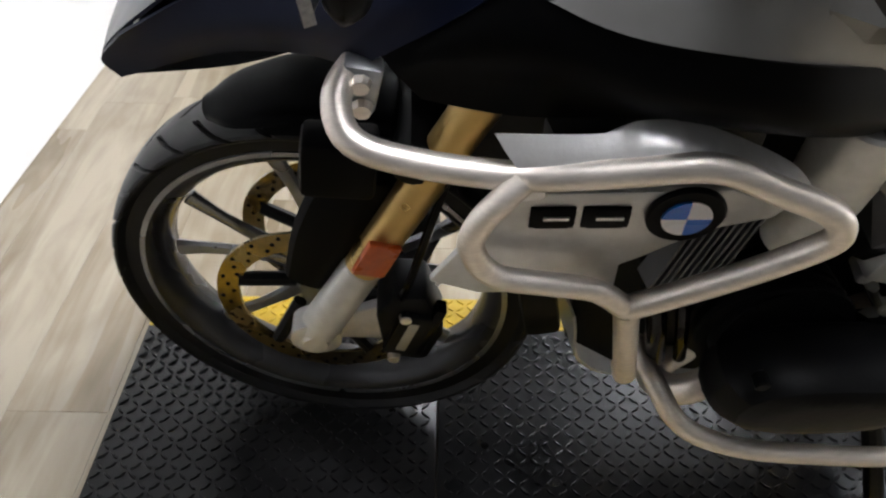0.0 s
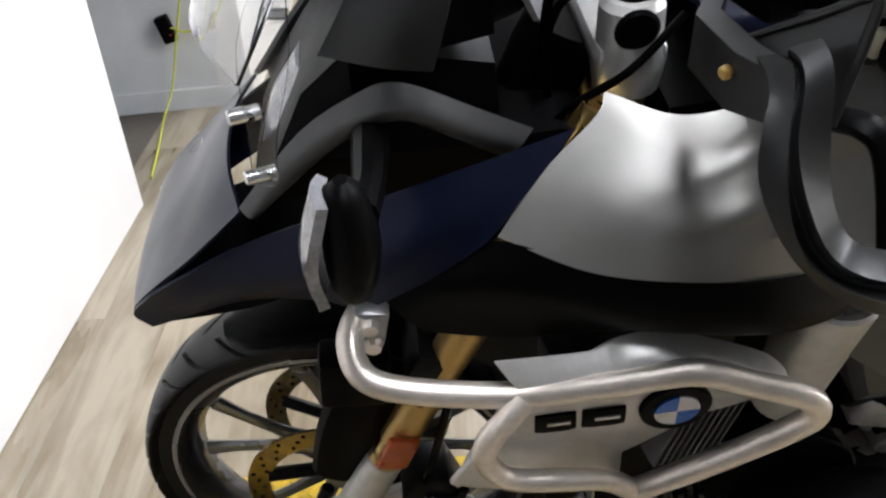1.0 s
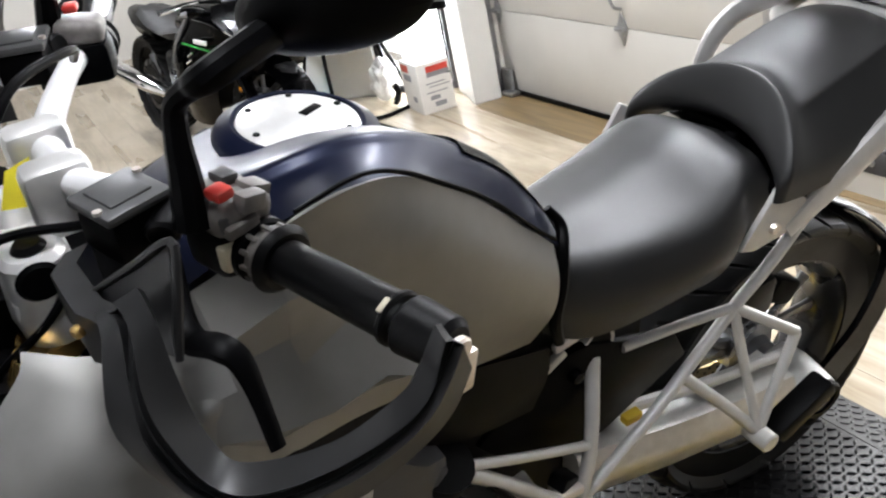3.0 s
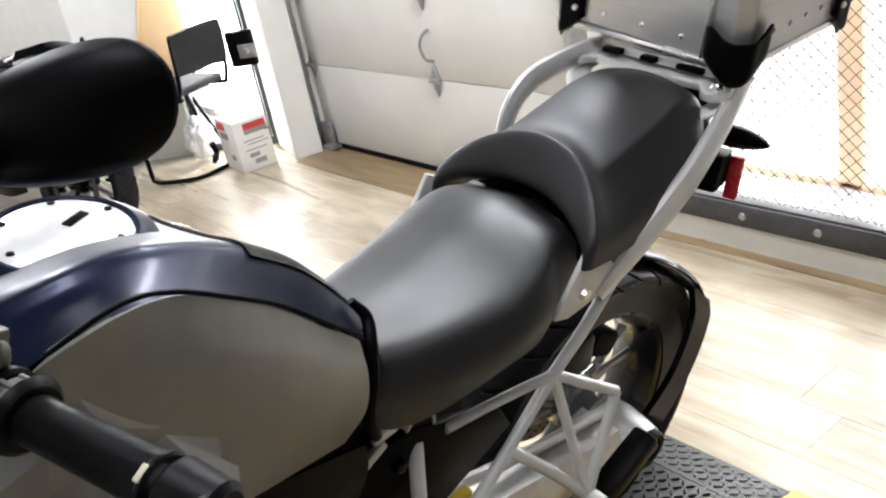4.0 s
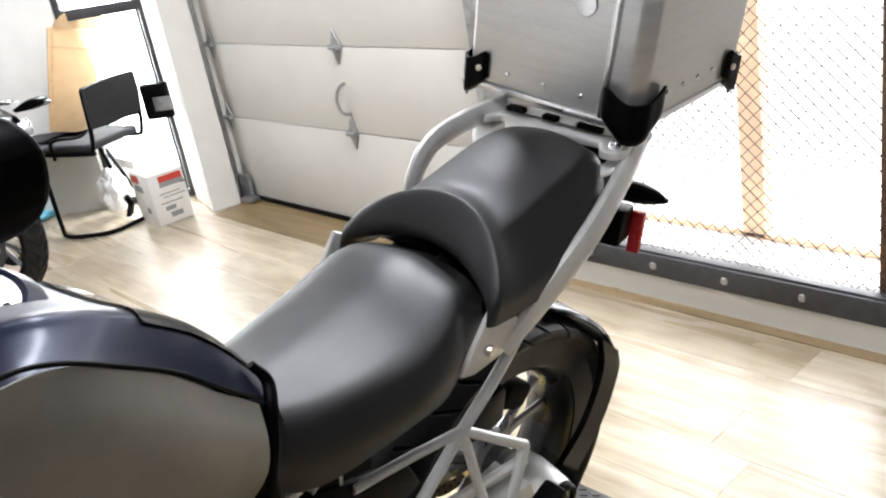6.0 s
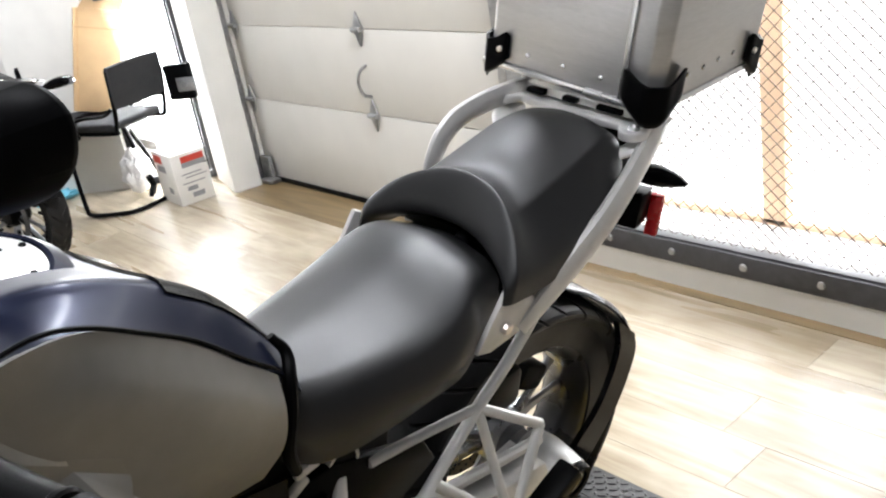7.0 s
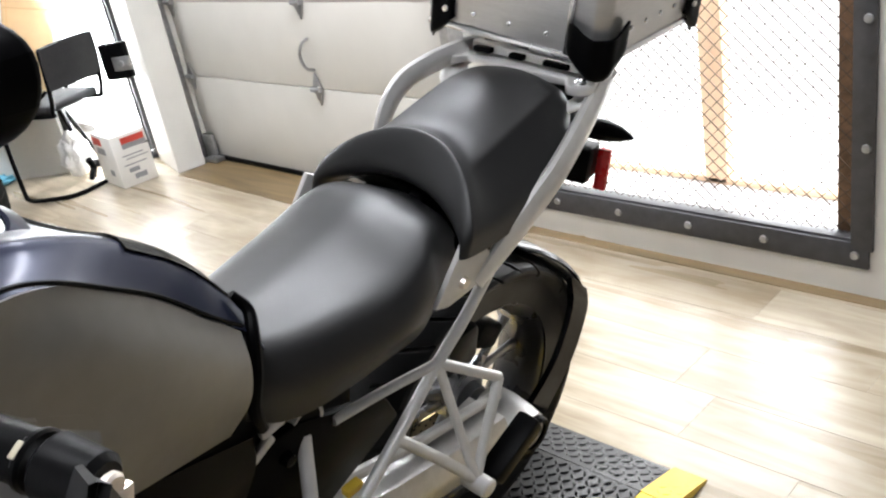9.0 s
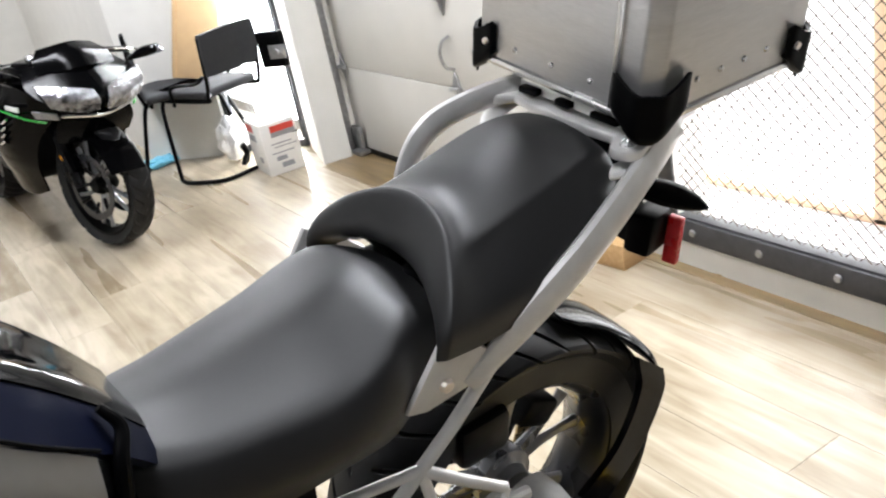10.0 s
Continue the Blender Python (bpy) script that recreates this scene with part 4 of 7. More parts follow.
# stepped facets: (x, z) of six lines on the panel, top to bottom, with how far each stands out
wing = []
for pts, outs in ((((0.436, 1.108), (0.437, 1.084), (0.438, 1.074), (0.439, 1.063), (0.443, 1.030), (0.445, 1.020)), (-0.005, -0.004, -0.004, -0.004, -0.003, -0.005)),
                  (((0.475, 1.128), (0.475, 1.096), (0.473, 1.082), (0.473, 1.066), (0.480, 1.022), (0.484, 0.998)), (-0.004, 0.005, 0.000, 0.004, 0.014, -0.003)),
                  (((0.531, 1.170), (0.535, 1.130), (0.530, 1.086), (0.533, 1.058), (0.545, 1.014), (0.552, 0.975)), (-0.004, 0.014, 0.002, 0.010, 0.036, -0.003)),
                  (((0.572, 1.150), (0.578, 1.120), (0.578, 1.090), (0.582, 1.066), (0.606, 1.018), (0.612, 0.960)), (-0.004, 0.004, 0.000, 0.002, 0.044, -0.003)),
                  (((0.625, 1.080), (0.626, 1.074), (0.627, 1.068), (0.628, 1.062), (0.664, 0.976), (0.668, 0.940)), (-0.004, -0.003, -0.003, -0.002, 0.048, -0.003)),
                  (((0.672, 1.045), (0.674, 1.036), (0.676, 1.028), (0.678, 1.018), (0.690, 0.965), (0.692, 0.936)), (-0.004, -0.004, -0.004, -0.004, -0.003, -0.004))):
    wing.append([on_flank(x, z, o) for (x, z), o in zip(pts, outs)])
bp("tank_wing", sheet(wing, 0.004, 1), M_GREY, None, "matt metallic grey wing with stepped facets", 14)
bp("tank_side_panel", sheet([[(x, -y * 0.7, z + 0.5 * y) for x, y, z in row] for row in tp], 0.005, 5), M_GREY, None, "matt metallic grey tank side panel")
bp2("panel_bolt", lathe([(0.0, -0.006), (0.008, -0.005), (0.01, 0.0), (0.0, 0.003)], "y", (0.333, -0.215, 1.063), 12), M_STEEL)
# blue tank top
tk = []
for x, z, hw, sz, side_w, side_z in ((0.44, 1.130, 0.10, 1.128, 0.150, 1.095), (0.52, 1.162, 0.13, 1.176, 0.198, 1.162), (0.60, 1.170, 0.148, 1.198, 0.222, 1.196), (0.66, 1.166, 0.148, 1.197, 0.210, 1.180), (0.72, 1.150, 0.142, 1.174, 0.198, 1.142),
                                     (0.78, 1.112, 0.132, 1.135, 0.185, 1.088), (0.84, 1.058, 0.122, 1.080, 0.178, 1.024), (0.90, 0.985, 0.108, 1.000, 0.158, 0.958), (0.94, 0.915, 0.095, 0.930, 0.132, 0.890)):
    tk.append([(x, -side_w, side_z), (x, -hw - 0.012, sz - 0.006), (x, -hw + 0.012, sz), (x, -hw * 0.4, z), (x, hw * 0.4, z), (x, hw - 0.012, sz), (x, hw + 0.012, sz - 0.006), (x, side_w, side_z)])
tk = [[(x, y * 0.7, z - 0.5 * y) if y > 0 else (x, y, z) for x, y, z in row] for row in tk]
bp("tank_top", sheet(tk, 0.012, 4), M_BLUE, None, "dark blue tank cover")
bp("tank_core", loft([[(x, -w, z0), (x, -w, z1), (x, w, z1), (x, w, z0)] for x, w, z0, z1 in ((0.40, 0.12, 0.86, 1.06), (0.6, 0.155, 0.80, 1.10), (0.75, 0.145, 0.76, 1.05), (0.88, 0.12, 0.74, 0.94))]), M_BLACK)
bp("tank_rear_cover", sheet([[(x, y * 1.0, z + 0.005) for x, y, z in row[1:7]] for row in tk[5:]], 0.01, 4), M_BLACKG, None, "black plastic tank rear cover")
bp("tank_edge_trim", tube([(0.560, -0.237, 1.203), (0.626, -0.219, 1.203), (0.672, -0.209, 1.184), (0.726, -0.197, 1.142), (0.782, -0.186, 1.094), (0.84, -0.178, 1.030), (0.884, -0.168, 0.984)], 0.0026, 8, 5), M_BLACK)
bp("tank_rear_trim", tube([(0.900, -0.130, 1.002), (0.912, -0.142, 0.978), (0.900, -0.163, 0.956), (0.890, -0.176, 0.915), (0.882, -0.178, 0.865), (0.895, -0.172, 0.815)], [0.005, 0.007, 0.0085, 0.009, 0.009, 0.008], 10, 5), M_BLACK, None, "black plastic tank trim")
cap = part("fuel_cap", lathe([(0.0, 0.0085), (0.046, 0.0085), (0.049, 0.0065), (0.059, 0.0065), (0.0645, 0.0035), (0.066, 0.0), (0.066, -0.012), (0.0, -0.012)], "z", (0, 0, 0), 40), M_SILVER, bike, "pale silver fuel cap")
cap.matrix_basis = pose(0.653, -0.098, 1.1615, 4, 8, 0)
part("filler_ring", lathe([(0.066, 0.0055), (0.070, 0.006), (0.086, -0.004), (0.090, -0.012), (0.066, -0.012)], "z", (0, 0, 0), 48, closed=True), M_BLUE, cap, "dark blue ring round the cap")
part("key_slot", box((0.018, 0.01, 0.009), (0.028, 0.010, 0.002), 0.0005, (0, 0, 30)), M_BLACK, cap)
for i in range(6):
    part("cap_screw", lathe([(0.0, 0.002), (0.0035, 0.0015), (0.004, 0)], "z", (0.055 * math.cos(i * 1.047 + 0.3), 0.055 * math.sin(i * 1.047 + 0.3), 0.0065), 8), M_BLACKM, cap)
# black lower fairing and air duct
lf = [[(0.105, -0.185, 0.945), (0.12, -0.215, 0.935), (0.15, -0.225, 0.90)], [(0.215, -0.225, 1.012), (0.215, -0.245, 0.97), (0.23, -0.235, 0.89)], [(0.32, -0.275, 1.004), (0.33, -0.290, 0.955), (0.33, -0.255, 0.905)],
      [(0.42, -0.295, 0.994), (0.44, -0.305, 0.94), (0.44, -0.262, 0.895)], [(0.51, -0.265, 0.965), (0.53, -0.27, 0.905), (0.52, -0.235, 0.865)], [(0.60, -0.215, 0.93), (0.62, -0.215, 0.885), (0.60, -0.20, 0.835)],
      [(0.75, -0.19, 0.87), (0.75, -0.19, 0.80), (0.74, -0.18, 0.74)], [(0.88, -0.165, 0.81), (0.88, -0.165, 0.76), (0.86, -0.16, 0.70)]]
bp2("lower_fairing", sheet(lf, 0.006, 4), M_BLACK, None, "black plastic lower fairing")
duct = [(0.593, -0.225, 0.777), (0.617, -0.225, 0.811), (0.699, -0.215, 0.744), (0.691, -0.215, 0.663), (0.637, -0.220, 0.666)]
bp2("air_duct", loft([[(x, y + 0.07, z) for x, y, z in duct], duct, [(x * 0.6 + 0.4 * 0.647, y - 0.012, z * 0.6 + 0.4 * 0.732) for x, y, z in duct]]), M_DUCT, None, "charcoal plastic air duct", 0)
bp2("duct_cover", cyl((0.566, -0.215, 0.872), (0.556, -0.200, 0.660), 0.046, 24, 0.036, ease=0.004), M_CASTSIL, None, "silver intake pipe")
# handlebar, clamps, grips and controls
bp("handlebar", tube([(0.573, -0.435, 1.201), (0.523, -0.266, 1.197), (0.474, -0.16, 1.208), (0.425, -0.06, 1.200), (0.418, 0.0, 1.198), (0.425, 0.06, 1.200), (0.470, 0.16, 1.212), (0.522, 0.27, 1.204), (0.575, 0.40, 1.214)], [0.011, 0.011, 0.013, 0.0155, 0.0155, 0.0155, 0.013, 0.011, 0.011], 14, 6), M_CAP, None, "tapered pale aluminium handlebar")
for y in (-0.045, 0.045):
    bp("bar_clamp", box((0.412, y, 1.185), (0.062, 0.042, 0.075), 0.012), M_SILVER)
GRIP0, GRIPD = Vector((0.529, -0.286, 1.197)), Vector((0.286, -0.958, 0.022)).normalized()


def on_grip(d):
    """A point on the grip's axis, d metres outward from the flange."""
    return tuple(GRIP0 + GRIPD * d)


bp2("bar_end", cyl(on_grip(0.128), on_grip(0.172), 0.0225, 18, 0.020, ease=0.005), M_BLACKM, None, "black bar-end weight")
bp2("bar_end_bolt", cyl(on_grip(0.172), on_grip(0.180), 0.010, 14, ease=0.002), M_STEEL)
bp2("bar_end_clip", box(tuple(Vector(on_grip(0.176)) + Vector((0.004, 0.0, -0.022))), (0.016, 0.008, 0.034), 0.003, (0, 12, 17)), M_STEEL, None, "bright steel clip")
bp2("grip", cyl(on_grip(0.0), on_grip(0.124), 0.0180, 24, 0.0190, ease=0.003), M_GRIP, None, "black rubber grip")
bp2("grip_ring", cyl(on_grip(0.117), on_grip(0.124), 0.0215, 24, ease=0.002), M_GRIP)
bp2("grip_mark", box(tuple(Vector(on_grip(0.121)) + Vector((-0.010, 0.0, 0.0175))), (0.012, 0.005, 0.004), 0.001, (0, -25, 17)), M_BEIGE, None, "worn beige mark on the grip")
bp2("grip_flange", cyl(on_grip(-0.007), on_grip(0.003), 0.0290, 30, 0.0265, ease=0.003), M_GRIP)
bp2("grip_collar", cyl(on_grip(-0.022), on_grip(-0.007), 0.0235, 24, 0.0255, ease=0.003), M_SWITCH, None, "worn grey ribbed collar")
for i in range(9):
    a = math.radians(-30 + i * 30)
    bp2("collar_rib", box(tuple(Vector(on_grip(-0.0145)) + Vector((-0.0248 * math.sin(a), 0.0, 0.0248 * math.cos(a)))), (0.004, 0.013, 0.004), 0.001, (0, -math.degrees(a), 17)), M_SWITCH)
bp2("switch_ring", cyl(on_grip(-0.034), on_grip(-0.022), 0.0275, 24, ease=0.003), M_BLACK)
bp2("switch_housing", box((0.508, -0.226, 1.199), (0.056, 0.056, 0.052), 0.012, (0, 0, 17)), M_BLACK)
sw, sw2 = bp2("switch_block", box((0.508, -0.232, 1.232), (0.054, 0.058, 0.030), 0.011, (6, 8, 17), None, 3), M_SWITCH, None, "worn grey switch block")
for c, d, r, m in (((0.520, -0.258, 1.243), (0.022, 0.016, 0.016), (0, 14, 17), M_SWITCH), ((0.530, -0.238, 1.240), (0.020, 0.022, 0.014), (0, 20, 17), M_SWITCH), ((0.509, -0.262, 1.226), (0.030, 0.010, 0.012), (10, 0, 17), M_SWITCH), ((0.497, -0.258, 1.232), (0.012, 0.014, 0.016), (0, 0, 17), M_STRUT),
                   ((0.498, -0.257, 1.200), (0.020, 0.012, 0.024), (0, 0, 17), M_BEIGE), ((0.514, -0.222, 1.250), (0.016, 0.020, 0.010), (0, 8, 17), M_STRUT), ((0.512, -0.262, 1.208), (0.018, 0.010, 0.010), (0, 0, 17), M_STRUT)):
    bp("switch_button", box(c, d, 0.003, r), m, sw)
bp("hazard_button", box((0.500, -0.255, 1.257), (0.016, 0.018, 0.010), 0.003, (0, 0, 20)), M_REDBTN, sw, "red button")
bp("kill_switch", box((0.505, 0.235, 1.258), (0.016, 0.018, 0.010), 0.003, (0, 0, -20)), M_REDBTN, sw2, "red button")
bp2("fluid_reservoir", box((0.440, -0.197, 1.224), (0.054, 0.056, 0.040), 0.008, (0, 0, 18)), M_BLACK, None, "black brake fluid reservoir")
bp2("reservoir_lid", box((0.440, -0.197, 1.249), (0.058, 0.060, 0.010), 0.004, (0, 0, 18)), M_STRUT, None, "worn grey reservoir lid")
bp2("lid_panel", box((0.440, -0.197, 1.2545), (0.036, 0.038, 0.003), 0.001, (0, 0, 18)), M_STRUT)
for dx, dy in ((-0.021, -0.022), (0.021, 0.022)):
    bp2("lid_screw", cyl((0.440 + dx, -0.197 + dy, 1.253), (0.440 + dx, -0.197 + dy, 1.256), 0.0038, 8), M_STEEL)
bp2("lever_perch", cyl((0.478, -0.20, 1.232), (0.455, -0.235, 1.225), 0.014, 12, ease=0.003), M_BLACKM)
bp2("lever", tube([(0.452, -0.235, 1.215), (0.441, -0.300, 1.180), (0.455, -0.335, 1.184), (0.464, -0.347, 1.175), (0.467, -0.362, 1.150), (0.467, -0.385, 1.112)], [0.011, 0.010, 0.010, 0.009, 0.007, 0.006], 10, 5, flat=(1.2, 0.7)), M_BLACK, None, "black hand lever")
hg = [[(0.428, -0.318, 1.244), (0.407, -0.305, 1.232), (0.393, -0.293, 1.216)],
      [(0.427, -0.335, 1.235), (0.408, -0.325, 1.229), (0.387, -0.325, 1.216)],
      [(0.425, -0.350, 1.195), (0.396, -0.352, 1.200), (0.374, -0.345, 1.208)],
      [(0.427, -0.370, 1.147), (0.395, -0.378, 1.172), (0.372, -0.365, 1.179)],
      [(0.437, -0.395, 1.131), (0.412, -0.405, 1.135), (0.398, -0.395, 1.130)],
      [(0.466, -0.420, 1.144), (0.442, -0.432, 1.131), (0.434, -0.425, 1.104)],
      [(0.505, -0.445, 1.165), (0.490, -0.457, 1.151), (0.488, -0.450, 1.106)],
      [(0.533, -0.455, 1.197), (0.535, -0.466, 1.178), (0.536, -0.460, 1.136)],
      [(0.553, -0.447, 1.211), (0.561, -0.458, 1.195), (0.567, -0.455, 1.148)],
      [(0.569, -0.445, 1.228), (0.575, -0.455, 1.219), (0.584, -0.453, 1.179)]]
fin = [[(0.4475, -0.3165, 1.272), (0.447, -0.317, 1.271), (0.4465, -0.3175, 1.270)], [(0.424, -0.290, 1.246), (0.431, -0.312, 1.243), (0.438, -0.327, 1.243)], [(0.398, -0.262, 1.219), (0.412, -0.302, 1.212), (0.430, -0.337, 1.214)], [(0.394, -0.270, 1.206), (0.405, -0.310, 1.200), (0.424, -0.343, 1.198)]]
bp2("guard_arm", loft([[(x - 0.010, y, z + h), (x + 0.010, y + 0.004, z + h), (x + 0.010, y + 0.004, z - h), (x - 0.010, y, z - h)] for x, y, z, h in ((0.400, -0.185, 1.190, 0.020), (0.384, -0.215, 1.192, 0.023), (0.388, -0.285, 1.199, 0.024), (0.404, -0.318, 1.203, 0.020))]), M_GUARD)
bp2("arm_bolt", cyl((0.379, -0.282, 1.206), (0.372, -0.286, 1.206), 0.0055, 12, ease=0.002), M_GOLD, None, "gold arm bolt")
bp2("fin_rim", tube([(0.396, -0.262, 1.219), (0.424, -0.292, 1.248), (0.4465, -0.3165, 1.272), (0.4425, -0.327, 1.250), (0.432, -0.338, 1.216), (0.426, -0.345, 1.195)], [0.0025, 0.0035, 0.0035, 0.0038, 0.0038, 0.003], 8, 4), M_GUARD)
bp2("guard_bolt", cyl((0.571, -0.452, 1.187), (0.574, -0.462, 1.186), 0.008, 12, ease=0.002), M_STEEL)
crease = []
for a, b, c in hg:
    b = Vector((b[0] - 0.004, b[1] - 0.007, b[2]))
    a, c = tuple(Vector(a).lerp(b, 0.25)), tuple(Vector(c).lerp(b, 0.22))
    crease.append([a, tuple(b.lerp(Vector(a), 0.06)), tuple(b.lerp(Vector(c), 0.06)), c])
bp2("hand_guard", sheet(crease, 0.008, 4), M_GUARD, None, "black plastic hand guard")
bp2("guard_fin", sheet(fin, 0.006, 3), M_GUARD)
bp2("mirror_stem", tube([(0.478, -0.245, 1.230), (0.482, -0.240, 1.262), (0.486, -0.230, 1.296), (0.491, -0.228, 1.323), (0.500, -0.250, 1.343), (0.508, -0.278, 1.360), (0.580, -0.240, 1.365)], [0.015, 0.013, 0.010, 0.009, 0.010, 0.012, 0.014], 10), M_BLACK)
mirror_rings = []
for dx, f in ((-0.055, 0.30), (-0.038, 0.72), (-0.015, 0.95), (0.006, 1.0), (0.014, 0.95)):
    ring = []
    for u, v in ((-0.088, -0.020), (-0.092, 0.015), (-0.06, 0.045), (0.0, 0.056), (0.065, 0.052), (0.094, 0.020), (0.090, -0.025), (0.05, -0.052), (-0.04, -0.054)):
        ring.append((0.610 + dx + 0.350 * u * f, -0.260 - 0.850 * u * f, 1.380 + 0.85 * v * f + 0.300 * u * f))
    mirror_rings.append(ring)
mh, mh2 = bp2("mirror", loft(mirror_rings), M_BLACK, None, "black rear-view mirror")
for o in (mh, mh2):
    soft(o, 2)
# cables and hoses round the steering head
for pts, r in (([(0.300, -0.06, 1.02), (0.291, -0.06, 1.10), (0.300, -0.06, 1.175), (0.330, -0.058, 1.225), (0.372, -0.05, 1.262), (0.41, -0.02, 1.29), (0.47, 0.06, 1.275), (0.48, 0.14, 1.235)], 0.0048),
               ([(0.285, -0.05, 1.06), (0.300, -0.065, 1.145), (0.325, -0.072, 1.172), (0.365, -0.076, 1.178), (0.410, -0.10, 1.180), (0.450, -0.15, 1.200)], 0.0046), ([(0.41, -0.10, 1.15), (0.36, -0.11, 1.10), (0.30, -0.10, 1.05), (0.28, -0.09, 0.97)], 0.0042)):
    bp("control_hose", tube(pts, r, 8), M_BLACK)
bp("paper_tag", sheet([[(0.375, -0.005, 1.205), (0.40, 0.01, 1.205)], [(0.360, -0.02, 1.175), (0.382, -0.01, 1.165)]], 0.001, 3), M_TAG, None, "yellow paper tag")
bp("steering_head", cyl((0.33, 0, 1.10), (0.26, 0, 0.92), 0.05, 20), M_BLACKM)
bp("inner_frame", loft([[(0.18, -0.09, 0.70), (0.18, -0.09, 1.02), (0.18, 0.09, 1.02), (0.18, 0.09, 0.70)], [(0.30, -0.12, 0.60), (0.30, -0.12, 1.05), (0.30, 0.12, 1.05), (0.30, 0.12, 0.60)], [(0.55, -0.13, 0.45), (0.55, -0.13, 0.95), (0.55, 0.13, 0.95), (0.55, 0.13, 0.45)],
                        [(0.9, -0.11, 0.42), (0.9, -0.11, 0.82), (0.9, 0.11, 0.82), (0.9, 0.11, 0.42)], [(1.12, -0.09, 0.5), (1.12, -0.09, 0.80), (1.12, 0.09, 0.80), (1.12, 0.09, 0.5)]]), M_BLACKM)

# crash bars and engine guard plates
for s in (1, -1):
    fl = (lambda b: b) if s == 1 else (lambda b: mirrored(b))
    bar = bp("crash_bar", fl(tube([(0.120, -0.150, 0.915), (0.092, -0.205, 0.920), (0.078, -0.245, 0.912), (0.092, -0.275, 0.890), (0.148, -0.288, 0.876), (0.235, -0.302, 0.874), (0.31, -0.312, 0.888), (0.385, -0.320, 0.902),
                                   (0.44, -0.325, 0.880), (0.492, -0.330, 0.856), (0.508, -0.332, 0.830), (0.495, -0.330, 0.804), (0.43, -0.324, 0.748), (0.352, -0.314, 0.688)], 0.0135, 14, 5)), M_STEEL, None, "brushed stainless crash bar")
    bp("bar_loop", fl(tube([(0.352, -0.314, 0.686), (0.315, -0.318, 0.725), (0.27, -0.322, 0.742), (0.215, -0.322, 0.757), (0.193, -0.322, 0.799), (0.199, -0.322, 0.835), (0.217, -0.318, 0.861), (0.233, -0.308, 0.874)], 0.0125, 12, 5)), M_STEEL, bar)
    bp("bar_downtube", fl(tube([(0.352, -0.314, 0.686), (0.368, -0.300, 0.60), (0.385, -0.285, 0.505), (0.39, -0.26, 0.485)], 0.0135, 12, 4)), M_STEEL, bar)
    bp("lower_bar", fl(tube([(0.41, -0.22, 0.48), (0.43, -0.28, 0.470), (0.465, -0.315, 0.425), (0.53, -0.33, 0.395), (0.62, -0.335, 0.380), (0.76, -0.335, 0.372), (0.82, -0.30, 0.375), (0.84, -0.2, 0.40)], 0.0135, 12, 5)), M_STEEL, bar)
    PX, PZ = -0.010, 0.022
    plate = bp("radiator_plate", fl(prism([(u + PX, v + PZ) for u, v in ((0.165, 0.690), (0.225, 0.795), (0.26, 0.822), (0.43, 0.826), (0.485, 0.800), (0.477, 0.786), (0.420, 0.768), (0.366, 0.726), (0.349, 0.715), (0.350, 0.672), (0.215, 0.668))], "y", -0.296, -0.286, 0.004)), M_CASTSIL, None, "silver radiator cover plate with badge")
    bp("plate_wing", fl(sheet([[(0.165, -0.288, 0.692), (0.225, -0.288, 0.795)], [(0.180, -0.245, 0.680), (0.24, -0.235, 0.805)]], 0.004, 3)), M_CASTSIL, plate)
    # model letters shown as plain dark shapes, and the quartered round badge
    for a, b in ((0.245, 0.286), (0.292, 0.335)):
        outer = box(((a + b) / 2, -0.2975, 0.814), (b - a, 0.004, 0.028), 0.0015)
        prism([(a, 0.806), (a + 0.006, 0.800), (b - 0.006, 0.800), (b, 0.806), (b, 0.822), (b - 0.006, 0.828), (a + 0.006, 0.828), (a, 0.822)], "y", -0.3000, -0.2985, 0.0005, outer)
        mark = bp("letter_shape", fl(outer), M_BLACK, plate)
        bp("letter_inlay", fl(box(((a + b) / 2 + 0.003, -0.3008, 0.815), (b - a - 0.018, 0.002, 0.004), 0.0005)), M_SILVER, mark)
    badge = bp("round_badge", fl(lathe([(0.0, -0.004), (0.034, -0.004), (0.036, -0.002), (0.036, 0.002), (0.0, 0.002)], "y", (0.384, -0.2985, 0.818), 32)), M_BLACK, plate, "black round badge with blue and white quarters")
    for q in range(4):
        poly = [(0.384, 0.818)] + [(0.384 + 0.0225 * math.cos(radians(90 * q + 11.25 * k)), 0.818 + 0.0225 * math.sin(radians(90 * q + 11.25 * k))) for k in range(9)]
        bp("badge_quarter", fl(prism(poly, "y", -0.3050, -0.3020)), M_BADGEB if q % 2 else M_WHITE, badge)
    up = [[(0.209, -0.285, 0.910), (0.222, -0.295, 0.892), (0.238, -0.303, 0.874)], [(0.300, -0.285, 0.908), (0.303, -0.300, 0.896), (0.306, -0.308, 0.884)], [(0.325, -0.280, 0.915), (0.330, -0.300, 0.907), (0.335, -0.311, 0.892)],
          [(0.365, -0.280, 0.915), (0.368, -0.302, 0.907), (0.372, -0.314, 0.897)], [(0.410, -0.282, 0.897), (0.413, -0.303, 0.892), (0.418, -0.317, 0.885)], [(0.462, -0.283, 0.867), (0.463, -0.305, 0.864), (0.462, -0.318, 0.858)],
          [(0.484, -0.287, 0.846), (0.483, -0.303, 0.843), (0.478, -0.316, 0.842)]]
    upper = bp("upper_plate", fl(sheet(up, 0.006, 4)), M_CASTSIL, None, "silver upper guard plate")
